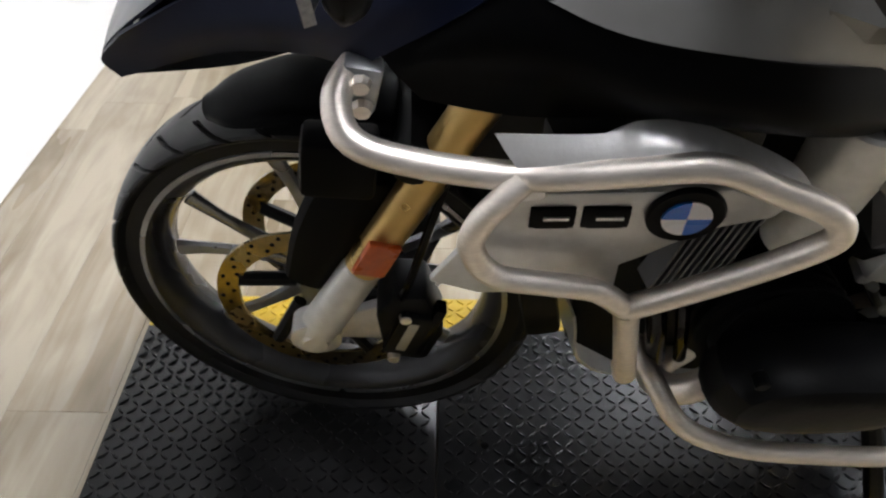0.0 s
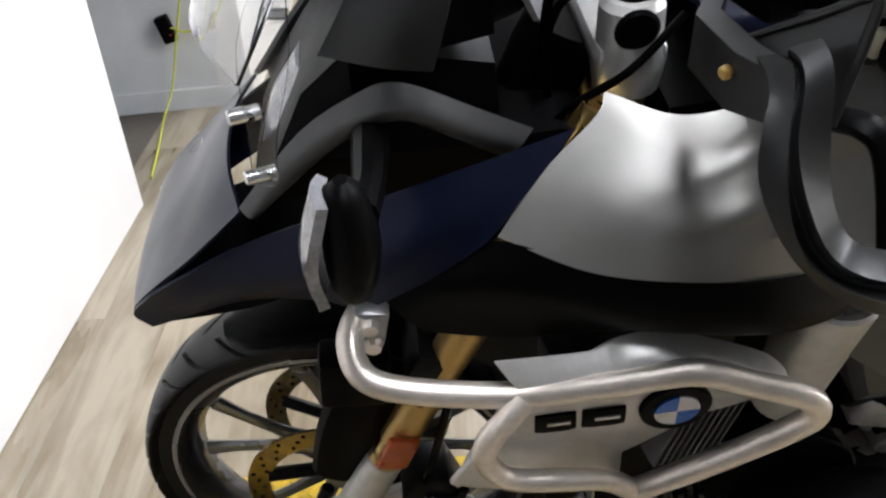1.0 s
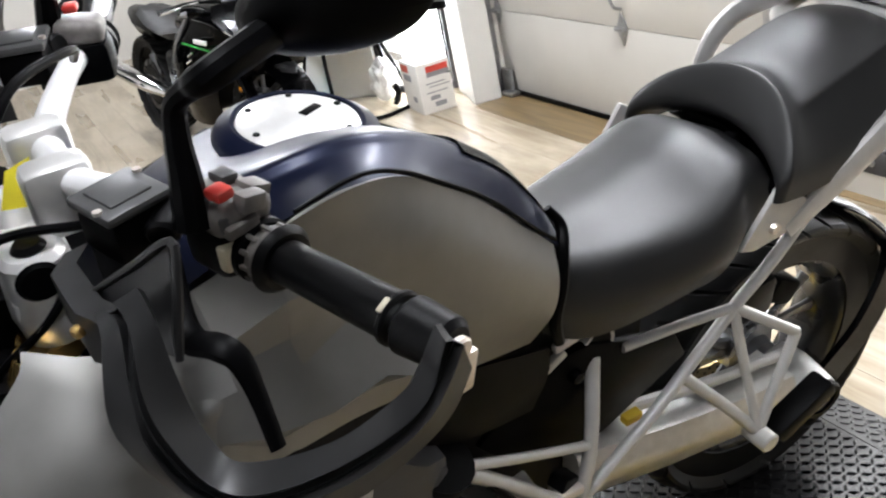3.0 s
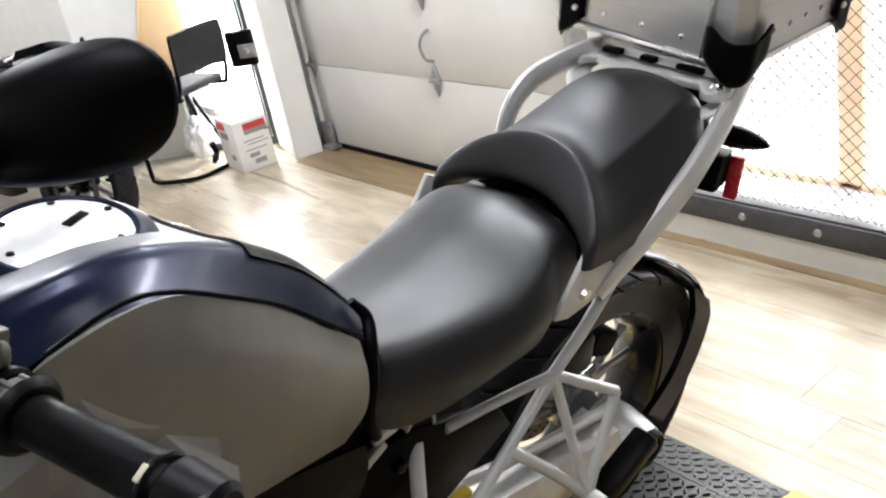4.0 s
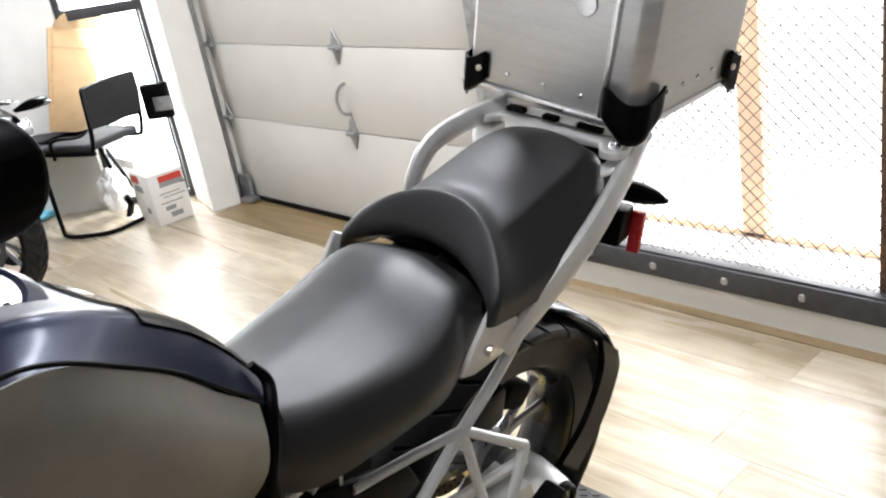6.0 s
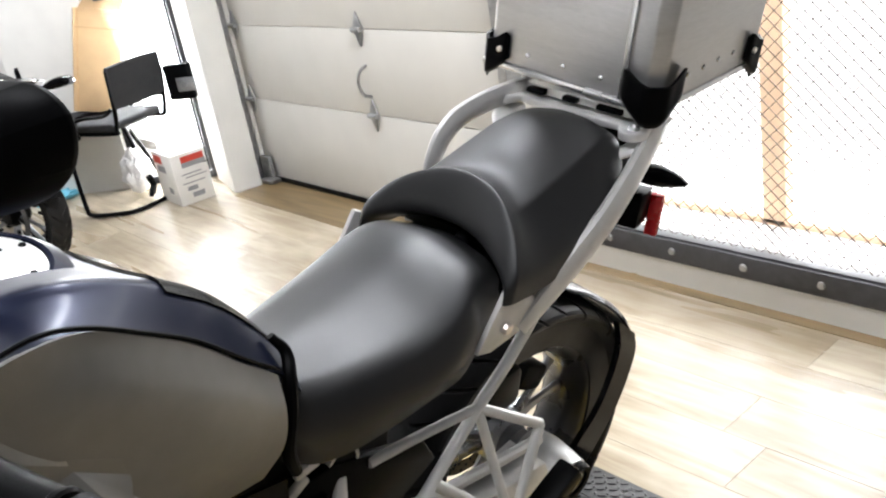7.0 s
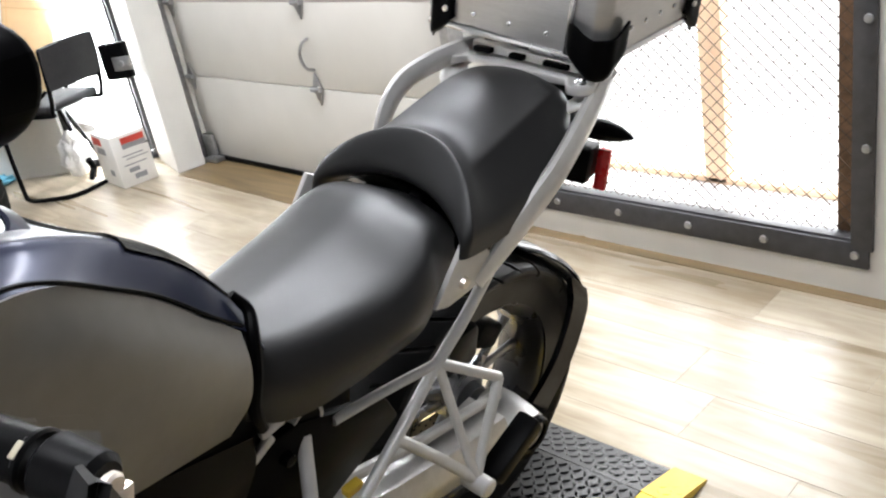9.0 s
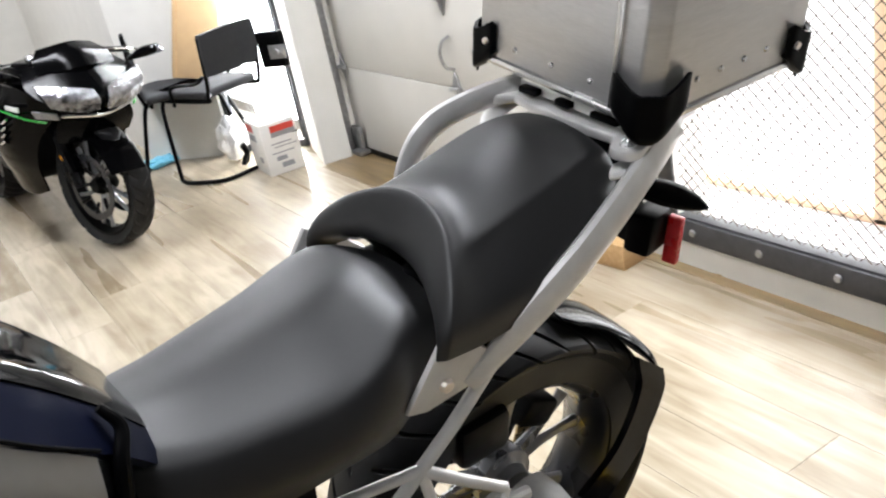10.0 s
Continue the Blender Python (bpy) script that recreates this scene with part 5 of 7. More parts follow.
    bp("plate_lip", fl(tube([(0.298, -0.286, 0.904)] + [(x, y - 0.002, z - 0.004) for x, y, z in (q[0] for q in up[2:])] + [(0.482, -0.300, 0.838)], [0.003, 0.006, 0.008, 0.008, 0.008, 0.008, 0.006], 12, 4)), M_CASTSIL, upper)
    rad = bp("radiator", fl(box((0.36, -0.232, 0.80), (0.20, 0.05, 0.16), 0.006, (0, 0, 12))), M_BLACKM)
    for k in range(9):
        bp("radiator_fin", fl(box((0.395 + 0.008 * k, -0.262, 0.73 + 0.002 * k), (0.003, 0.03, 0.12), 0, (0, 15, 12))), M_DUCT, rad)
    for dx, r in ((0.0, 0.013), (0.030, 0.009)):
        bp("coolant_pipe", fl(tube([(0.385 + dx, -0.235, 0.70), (0.395 + dx, -0.252, 0.66), (0.415 + dx, -0.256, 0.57), (0.436 + dx, -0.24, 0.47)], r, 12, 4)), M_BLACKG, rad)
    bp("bar_lug", fl(box((0.096, -0.215, 0.905), (0.035, 0.025, 0.055), 0.006, (0, 12, 0))), M_GALV, bar, "grey cast mounting lug")
    for z in (0.890, 0.918):
        bp("lug_bolt", fl(lathe([(0.0, -0.010), (0.008, -0.009), (0.010, 0.0), (0.0, 0.002)], "y", (0.098, -0.229, z), 10)), M_STEEL, bar)
    bp("joint_clamp", fl(box((0.235, -0.296, 0.858), (0.040, 0.022, 0.030), 0.006, (0, -10, 0))), M_SILVER, bar, "bolted tube clamp")
    # cylinder, head cover, exhaust
    cylr = bp("cylinder", fl(cyl((0.56, -0.12, 0.505), (0.575, -0.25, 0.525), 0.082, 24)), M_BLACKM)
    for k in range(5):
        bp("cooling_fin", fl(cyl((0.562 + 0.002 * k, -0.15 - 0.02 * k, 0.51 + 0.003 * k), (0.562 + 0.002 * k, -0.158 - 0.02 * k, 0.51 + 0.003 * k), 0.094, 24)), M_BLACKM, cylr)
    hd = loft([[(0.605 + f * dx, y, 0.505 + f * dz) for dx, dz in ((-0.135, -0.04), (-0.12, 0.030), (-0.07, 0.062), (0.09, 0.066), (0.15, 0.035), (0.155, -0.04), (0.07, -0.068), (-0.08, -0.068))] for y, f in ((-0.235, 0.95), (-0.27, 1.0), (-0.315, 0.98), (-0.345, 0.78), (-0.352, 0.5))])
    head = soft(bp("cylinder_head_cover", fl(hd), M_BLACKM, None, "black cylinder head cover"), 1)
    for dx, dz in ((-0.06, 0.03), (0.125, 0.04), (0.12, -0.04), (-0.05, -0.05)):
        bp("cover_bolt", fl(cyl((0.58 + dx, -0.318, 0.53 + dz), (0.58 + dx, -0.338, 0.53 + dz), 0.009, 10, ease=0.002)), M_BLACKM, head)
    bp("exhaust_pipe", fl(tube([(0.55, -0.25, 0.46), (0.48, -0.25, 0.40), (0.47, -0.18, 0.33), (0.56, -0.1, 0.28)], 0.021, 12)), M_STEEL)
    bp("throttle_body", fl(cyl((0.66, -0.16, 0.62), (0.70, -0.20, 0.74), 0.035, 16, 0.045)), M_BLACKM)
    bp("injector_rail", fl(box((0.72, -0.19, 0.60), (0.12, 0.05, 0.05), 0.008, (0, 20, 0))), M_CASTSIL)
    for k in range(4):
        bp("engine_fitting", fl(cyl((0.68 + 0.05 * k, -0.15, 0.48 + 0.03 * (k % 2)), (0.68 + 0.05 * k, -0.20, 0.48 + 0.03 * (k % 2)), 0.018 - 0.002 * k, 10, ease=0.003)), M_CASTSIL if k % 2 else M_STEEL)
    bp("intake_snorkel", fl(loft([[(0.56, y, z) for y, z in ((-0.25, 0.82), (-0.25, 0.90), (-0.19, 0.90), (-0.19, 0.82))], [(0.66, y, z) for y, z in ((-0.235, 0.72), (-0.24, 0.80), (-0.17, 0.80), (-0.17, 0.72))], [(0.70, y, z) for y, z in ((-0.21, 0.70), (-0.21, 0.76), (-0.16, 0.76), (-0.16, 0.70))]])), M_DUCT)
random.seed(7)
for k in range(26):
    x, z = random.uniform(0.68, 0.97), random.uniform(0.38, 0.56)
    y, mt = random.uniform(-0.20, -0.15), random.choice((M_CASTSIL, M_STEEL, M_BLACKM, M_SILVER))
    if k % 3:
        bm = box((x, y, z), (random.uniform(0.015, 0.05), random.uniform(0.02, 0.04), random.uniform(0.012, 0.04)), 0.004, (0, random.uniform(-40, 40), random.uniform(-15, 15)))
    else:
        bm = cyl((x, y + 0.03, z), (x + random.uniform(-0.01, 0.01), y - 0.012, z), random.uniform(0.008, 0.016), 10, ease=0.002)
    bp("engine_fitting", bm, mt)
for k in range(3):
    bp("engine_hose", tube([(0.66 + 0.05 * k, -0.20, 0.66), (0.72 + 0.05 * k, -0.215, 0.60 - 0.02 * k), (0.74 + 0.06 * k, -0.20, 0.50), (0.70 + 0.07 * k, -0.16, 0.42)], 0.007, 8, 4), M_BLACK)
bp("engine_block", loft([[(x, -w, z0), (x, -w, z1), (x, w, z1), (x, w, z0)] for x, w, z0, z1 in ((0.36, 0.10, 0.30, 0.55), (0.45, 0.13, 0.26, 0.66), (0.72, 0.14, 0.25, 0.68), (0.95, 0.11, 0.30, 0.62), (1.02, 0.10, 0.36, 0.58))]), M_BLACKM)
bp("skid_plate", sheet([[(0.36, -0.13, 0.40), (0.34, 0, 0.40), (0.36, 0.13, 0.40)], [(0.40, -0.14, 0.27), (0.38, 0, 0.26), (0.40, 0.14, 0.27)], [(0.62, -0.14, 0.225), (0.62, 0, 0.215), (0.62, 0.14, 0.225)], [(0.85, -0.13, 0.235), (0.85, 0, 0.225), (0.85, 0.13, 0.235)]], 0.004, 4), M_CASTSIL)
bp("front_plate", box((0.30, -0.13, 0.47), (0.05, 0.05, 0.17), 0.01, (0, -10, 0)), M_BLACKM)
bp("rider_footrest", cyl((0.88, -0.15, 0.36), (0.88, -0.29, 0.35), 0.016, 12, ease=0.004), M_BLACKM)
bp("side_stand", tube([(0.80, -0.15, 0.30), (0.83, -0.26, 0.15), (0.85, -0.32, 0.035)], [0.016, 0.015, 0.014], 10, 3), M_BLACKM)
bp("gear_lever", tube([(0.80, -0.17, 0.34), (0.72, -0.19, 0.32), (0.66, -0.21, 0.33), (0.65, -0.25, 0.33)], 0.007, 8), M_BLACKM)

# seats: half profiles of (x, y, z) from the lower edge over the shoulder to the middle
def seat_shell(halves, shift, thick=0.012, sub=5):
    """A padded seat cover through half profiles that are mirrored about its middle line."""
    grid = []
    for half, c in zip(halves, shift):
        near = [(x, -y + c, z) for x, y, z in half]
        far = [(x, y + c, z) for x, y, z in reversed(half[:-1])]
        grid.append(near + far)
    return sheet(grid, thick, sub)


def seat_row(x, low, crest, mid):
    """Half a rider-seat section: a steep side, a firm edge and a nearly flat top."""
    (wl, zl), (w, z) = low, crest
    return [(x, wl, zl), (x, w + 0.027, zl + 0.5 * (z - zl)), (x, w + 0.013, z - 0.016), (x, w - 0.009, z + 0.003), (x, w * 0.55, z + 0.6 * (mid - z)), (x, 0.0, mid)]


RIDER = [seat_row(0.905, (0.075, 0.790), (0.070, 0.908), 0.930),
         seat_row(0.940, (0.098, 0.775), (0.086, 0.900), 0.918),
         seat_row(0.990, (0.110, 0.764), (0.100, 0.890), 0.907),
         seat_row(1.060, (0.118, 0.758), (0.116, 0.884), 0.904),
         seat_row(1.140, (0.128, 0.760), (0.130, 0.882), 0.911),
         seat_row(1.200, (0.134, 0.762), (0.128, 0.896), 0.925),
         seat_row(1.236, (0.134, 0.780), (0.116, 0.908), 0.930),
         seat_row(1.268, (0.130, 0.796), (0.104, 0.907), 0.926),
         seat_row(1.318, (0.108, 0.812), (0.086, 0.884), 0.902)]
rider_shift = (-0.052, -0.050, -0.046, -0.038, -0.028, -0.020, -0.014, -0.012, -0.012)
bp("rider_seat", seat_shell(RIDER, rider_shift), M_SEAT, None, "charcoal grained vinyl rider seat", 60)
PILLION = [[(1.290, 0.146, 0.872), (1.302, 0.132, 0.890), (1.312, 0.098, 0.905), (1.322, 0.050, 0.914), (1.326, 0.0, 0.917)],
           [(1.266, 0.156, 0.874), (1.274, 0.146, 0.896), (1.290, 0.104, 0.917), (1.304, 0.054, 0.929), (1.309, 0.0, 0.932)],
           [(1.258, 0.163, 0.876), (1.264, 0.157, 0.906), (1.286, 0.116, 0.938), (1.308, 0.060, 0.958), (1.316, 0.0, 0.963)],
           [(1.266, 0.170, 0.876), (1.276, 0.166, 0.918), (1.304, 0.124, 0.962), (1.332, 0.064, 0.990), (1.342, 0.0, 0.998)],
           [(1.282, 0.171, 0.874), (1.290, 0.166, 0.918), (1.318, 0.124, 0.963), (1.346, 0.064, 0.989), (1.356, 0.0, 0.996)],
           [(1.340, 0.169, 0.868), (1.344, 0.162, 0.914), (1.356, 0.112, 0.962), (1.366, 0.086, 0.980), (1.388, 0.0, 0.994)],
           [(1.430, 0.164, 0.872), (1.430, 0.158, 0.922), (1.430, 0.109, 0.980), (1.432, 0.084, 0.996), (1.434, 0.0, 1.010)],
           [(1.505, 0.154, 0.886), (1.505, 0.149, 0.938), (1.505, 0.105, 0.999), (1.505, 0.080, 1.014), (1.505, 0.0, 1.027)],
           [(1.556, 0.134, 0.902), (1.558, 0.132, 0.950), (1.558, 0.096, 1.004), (1.558, 0.072, 1.018), (1.558, 0.0, 1.030)],
           [(1.590, 0.106, 0.916), (1.592, 0.108, 0.952), (1.592, 0.090, 0.996), (1.592, 0.048, 1.012), (1.592, 0.0, 1.016)],
           [(1.602, 0.092, 0.920), (1.604, 0.094, 0.944), (1.604, 0.080, 0.972), (1.604, 0.044, 0.984), (1.604, 0.0, 0.986)]]
bp("pillion_seat", seat_shell([[(x, y * 0.95, z) for x, y, z in row] for row in PILLION], [-0.018] * len(PILLION)), M_SEAT, None, "charcoal vinyl pillion seat with a raised front lip", 60)
bp("seat_base", box((1.36, -0.01, 0.84), (0.16, 0.24, 0.05), 0.01), M_BLACK)
bp("seat_underside", box((1.40, -0.01, 0.885), (0.13, 0.27, 0.03), 0.01), M_BLACK)
# bright disc stands in for the lit floor showing through the seat gap
bp("seat_gap_glint", lathe([(0.0, 0.01), (0.02, 0.008), (0.022, 0.0), (0.0, -0.002)], "z", (1.325, 0.10, 0.898), 14), M_ALU)
bp("lock_pin", lathe([(0.0, 0.012), (0.010, 0.010), (0.012, 0.0), (0.0, -0.002)], "z", (1.322, -0.03, 0.898), 12), M_BLACKM)
bp("tail_plug", cyl((1.378, -0.105, 0.828), (1.378, -0.150, 0.822), 0.030, 20, ease=0.006), M_BLACK, None, "black rubber plug under the pillion seat")

# rear frame
NODE = (1.237, -0.162, 0.685)
for s in (1, -1):
    fl = (lambda b: b) if s == 1 else (lambda b: mirrored(b))
    fr = bp("rear_frame", fl(tube([(0.905, -0.205, 0.47), (1.05, -0.19, 0.56), (1.13, -0.178, 0.612), NODE, (1.29, -0.166, 0.745), (1.36, -0.165, 0.825)], 0.0098, 12, 4)), M_FRAME, None, "light grey tubular rear frame")
    bp("frame_tube", fl(tube([(1.040, -0.138, 0.694), (1.14, -0.15, 0.692), NODE], 0.0085, 12, 3)), M_FRAME, fr)
    bp("frame_tube", fl(tube([(1.13, -0.178, 0.612), (1.20, -0.21, 0.53), (1.252, -0.245, 0.462)], 0.010, 12, 3)), M_FRAME, fr)
    bp("frame_tube", fl(tube([NODE, (1.245, -0.20, 0.58), (1.252, -0.245, 0.47)], 0.008, 12, 3)), M_FRAME, fr)
    bp("frame_tube", fl(tube([NODE, (1.28, -0.185, 0.655), (1.345, -0.205, 0.605)], 0.009, 12, 3)), M_FRAME, fr)
    bp("frame_tube", fl(tube([(1.345, -0.205, 0.605), (1.30, -0.225, 0.54), (1.255, -0.245, 0.465)], 0.009, 12, 3)), M_FRAME, fr)
    bp("frame_tube", fl(tube([(0.992, -0.130, 0.698), (0.954, -0.185, 0.580), (0.923, -0.205, 0.470)], 0.011, 12, 3)), M_FRAME, fr)
    bp("frame_tube", fl(tube([(0.715, -0.195, 0.707), (0.799, -0.200, 0.619), (0.923, -0.205, 0.470)], 0.011, 12, 3)), M_FRAME, fr)
    bp("frame_tube", fl(tube([(0.715, -0.195, 0.713), (0.822, -0.190, 0.649), (0.954, -0.185, 0.580)], 0.008, 12, 3)), M_FRAME, fr)
    bp("frame_eye", fl(lathe([(0.0235, -0.007), (0.028, -0.007), (0.028, 0.007), (0.0235, 0.007)], "y", (0.998, -0.128, 0.722), 24, closed=True)), M_FRAME, fr)
    bp("frame_eye", fl(lathe([(0.019, -0.009), (0.027, -0.009), (0.027, 0.009), (0.019, 0.009)], "y", (0.923, -0.205, 0.470), 24, closed=True)), M_FRAME, fr)
    bp("eye_plug", fl(lathe([(0.0, -0.005), (0.0237, -0.005), (0.0237, 0.005), (0.0, 0.005)], "y", (0.998, -0.128, 0.722), 20)), M_BLACK, fr)
    gus = bp("seat_gusset", fl(prism([(1.271, 0.897), (1.325, 0.861), (1.371, 0.812), (1.344, 0.802), (1.245, 0.794), (1.216, 0.805)], "y", -0.170, -0.160, 0.003)), M_FRAME, None, "light grey seat bracket")
    bp("gusset_bolt", fl(lathe([(0.0, -0.008), (0.008, -0.007), (0.010, 0.0), (0.0, 0.004)], "y", (1.272, -0.172, 0.827), 10)), M_STEEL, gus)
    rail_path = [(1.31, -0.168, 0.80), (1.40, -0.172, 0.865), (1.50, -0.168, 0.925), (1.62, -0.142, 0.985), (1.69, -0.118, 1.008), (1.73, -0.095, 1.01)]
    if s == -1:
        rail_path = [(1.43, -0.160, 0.865), (1.452, -0.166, 0.925), (1.485, -0.168, 0.968), (1.535, -0.164, 0.990), (1.62, -0.142, 1.006), (1.70, -0.10, 1.013)]
    rail = bp("grab_rail", fl(tube(rail_path, [0.012, 0.019, 0.021, 0.020, 0.018, 0.014] if s == 1 else [0.010, 0.014, 0.016, 0.016, 0.016, 0.014], 12, 5, flat=(0.6, 1.45))), M_FRAME, None, "light grey grab rail")
    bp("rail_end", fl(tube([(1.73, -0.095, 1.01), (1.70, -0.06, 1.02), (1.64, -0.05, 1.02)], [0.014, 0.013, 0.012], 10, 4)), M_FRAME, rail)
    peg = bp("pillion_footrest", fl(box((1.346, -0.246, 0.462), (0.125, 0.045, 0.042), 0.008, (0, -28, 0))), M_BLACK, None, "folded black rubber pillion footrest")
    bp("footrest_joint", fl(cyl((1.255, -0.225, 0.455), (1.255, -0.275, 0.455), 0.018, 14, ease=0.003)), M_FRAME, peg)
bp("side_cover", prism([(0.79, 0.640), (0.86, 0.700), (0.93, 0.735), (0.98, 0.735), (1.15, 0.66), (1.18, 0.60), (1.02, 0.515), (0.86, 0.545)], "y", -0.138, -0.120, 0.006), M_BLACK)
bp("cover_knob", lathe([(0.0, -0.014), (0.009, -0.012), (0.011, -0.004), (0.011, 0.002), (0.0, 0.002)], "y", (0.950, -0.142, 0.695), 16), M_BLACKG)
for x, z, w, a in ((0.932, 0.768, 0.040, -8), (0.908, 0.738, 0.055, -32)):
    bp("cover_tab", box((x, -0.140, z), (w, 0.012, 0.016), 0.004, (0, a, 0)), M_FRAME, None, "light grey frame tab")
bp("rear_shock", cyl((1.02, -0.02, 0.50), (1.18, -0.02, 0.78), 0.035, 16), M_BLACKM)
bp("shock_knob", box((1.06, -0.155, 0.545), (0.032, 0.018, 0.016), 0.003), M_YELLOW, None, "yellow plastic label")
# swing arm with shaft and final drive on the left
bp("swing_arm", loft([[(x, yc + dy, zc + dz) for dy, dz in ((-h * 0.8, -h), (-h, -h * 0.3), (-h, h * 0.4), (-h * 0.7, h), (h * 0.7, h), (h, h * 0.4), (h, -h * 0.4), (h * 0.8, -h))] for x, yc, zc, h in ((0.97, -0.10, 0.44, 0.055), (1.15, -0.125, 0.415, 0.050), (1.33, -0.135, 0.385, 0.048), (1.43, -0.13, 0.365, 0.06))]), M_CASTSIL, None, "silver cast swing arm with drive shaft")
fd = bp("final_drive", lathe([(0.0, -0.192), (0.030, -0.192), (0.036, -0.186), (0.044, -0.182), (0.050, -0.150), (0.055, -0.11), (0.052, -0.07), (0.0, -0.06)], "y", (1.510, 0, 0.325), 32), M_CASTSIL, None, "silver final drive housing")
bp("drive_ring", lathe([(0.030, -0.198), (0.038, -0.200), (0.042, -0.194), (0.042, -0.180), (0.030, -0.180)], "y", (1.510, 0, 0.325), 28, closed=True), M_BLACK, fd, "black ring of the final drive")
bp("drive_plug", lathe([(0.0, -0.190), (0.031, -0.190), (0.031, -0.180), (0.0, -0.180)], "y", (1.510, 0, 0.325), 24), M_CASTSIL, fd)
bp("torque_arm", tube([(1.02, -0.105, 0.52), (1.25, -0.125, 0.475), (1.46, -0.13, 0.435)], 0.011, 10, 3), M_FRAME)
bp("rear_caliper", box((1.60, 0.03, 0.42), (0.08, 0.07, 0.06), 0.012, (0, 30, 0)), M_BLACKM)
bp("rear_bracket", box((1.43, -0.03, 0.52), (0.10, 0.07, 0.09), 0.015), M_BLACKM)
# tyre hugger with its stay
hug = []
for ang, r, w in ((17, 0.343, 0.026), (21, 0.340, 0.042), (29, 0.337, 0.050), (38, 0.335, 0.062), (48, 0.335, 0.076), (58, 0.334, 0.090), (66, 0.331, 0.094)):
    c, q = Vector((math.sin(math.radians(ang)), 0.0, math.cos(math.radians(ang)))), 0.014 * min(1.0, w / 0.09)
    hub = Vector((1.510, 0.0, 0.330))
    hug.append([tuple(hub + c * d + Vector((0, y, 0))) for d, y in ((r - q, -w), (r, -w * 0.68), (r, w * 0.68), (r - q, w))])
hg2 = bp("tyre_hugger", sheet(hug, 0.005, 4), M_BLACKG, None, "glossy black tyre hugger")
bp("hugger_stay", sheet([[(1.735, -0.092, 0.540), (1.808, -0.092, 0.470)], [(1.742, -0.103, 0.462), (1.806, -0.103, 0.418)], [(1.690, -0.115, 0.360), (1.745, -0.120, 0.325)], [(1.600, -0.125, 0.300), (1.645, -0.132, 0.235)]], 0.014, 4), M_BLACKG, hg2, "black hugger stay")
# tail: rack, lamp, reflector, signals
def rack_level(bm):
    """Tilt the rack down towards the far side, as it sits."""
    for v in bm.verts:
        v.co.z += 0.060 * (-v.co.y - 0.12)
    return bm


def disc_outline(cx, cy, r, a0, a1, n=7):
    return [(cx + r * math.cos(radians(a0 + (a1 - a0) * k / (n - 1))), cy + r * math.sin(radians(a0 + (a1 - a0) * k / (n - 1)))) for k in range(n)]


edge = disc_outline(1.604, -0.122, 0.024, 300, 140) + [(1.612, -0.088), (1.606, -0.02), (1.608, 0.06), (1.618, 0.118)] + disc_outline(1.616, 0.152, 0.024, 220, 60) + [(1.76, 0.118), (1.785, 0.06), (1.785, -0.05), (1.755, -0.105)]
rack = bp("rear_rack", rack_level(prism(edge, "z", 1.004, 1.020, 0.004)), M_SILVER, None, "silver cast luggage rack plate")
upper = bp("adapter_plate", rack_level(prism([(1.624, -0.098), (1.636, -0.112), (1.77, -0.100), (1.79, -0.05), (1.79, 0.07), (1.77, 0.124), (1.644, 0.134), (1.632, 0.122), (1.628, 0.01)], "z", 1.024, 1.040, 0.003)), M_SILVER, rack, "silver case adapter plate")
for y0, y1 in ((-0.085, -0.035), (0.005, 0.035), (0.075, 0.112)):
    bp("rack_slot", rack_level(box((1.6245, (y0 + y1) / 2, 1.0320), (0.014, y1 - y0, 0.010), 0.002)), M_BLACK, upper)
    bp("rack_slot", rack_level(box((1.662, (y0 + y1) / 2, 1.0405), (0.030, y1 - y0, 0.003), 0.001)), M_BLACK, upper)
for x, y in ((1.604, -0.122), (1.616, 0.152), (1.735, -0.085), (1.735, 0.10)):
    bp("rack_bolt", rack_level(lathe([(0.0, 0.009), (0.007, 0.009), (0.010, 0.006), (0.012, 0.0), (0.0, -0.002)], "z", (x, y, 1.020), 14)), M_ALU, rack)
for y, e in ((-0.125, -1), (0.150, 1)):
    arm = [(1.555, y - 0.030 * e, 0.978), (1.578, y - 0.022 * e, 0.976), (1.600, y - 0.004 * e, 0.984), (1.640, y, 0.996), (1.70, y - 0.01 * e, 1.002)]
    bp("rack_arm", rack_level(tube(arm, [0.008, 0.011, 0.013, 0.013, 0.012], 10, 4, flat=(1.3, 0.7))), M_FRAME, rack, "light grey rack arm")
bp("tail_body", loft([[(1.42, y, z) for y, z in ((-0.11, 0.80), (-0.11, 0.87), (0.11, 0.87), (0.11, 0.80))], [(1.60, y, z) for y, z in ((-0.09, 0.87), (-0.10, 0.96), (0.10, 0.96), (0.09, 0.87))], [(1.73, y, z) for y, z in ((-0.06, 0.92), (-0.07, 0.985), (0.07, 0.985), (0.06, 0.92))]]), M_BLACK)
bp("tail_lamp", box((1.745, 0, 0.955), (0.03, 0.12, 0.05), 0.01), M_RED)
pc = bp("plate_carrier", prism([(1.60, 0.90), (1.69, 0.92), (1.735, 0.86), (1.735, 0.77), (1.715, 0.77), (1.70, 0.85)], "y", -0.055, 0.055, 0.006), M_BLACK)
bp2("side_reflector_arm", box((1.712, -0.085, 0.818), (0.055, 0.045, 0.070), 0.008, (0, 4, 12)), M_BLACK, pc)
bp2("rear_reflector", box((1.744, -0.112, 0.797), (0.014, 0.024, 0.086), 0.003, (0, -2, 12)), M_RED, pc, "red rear reflector")
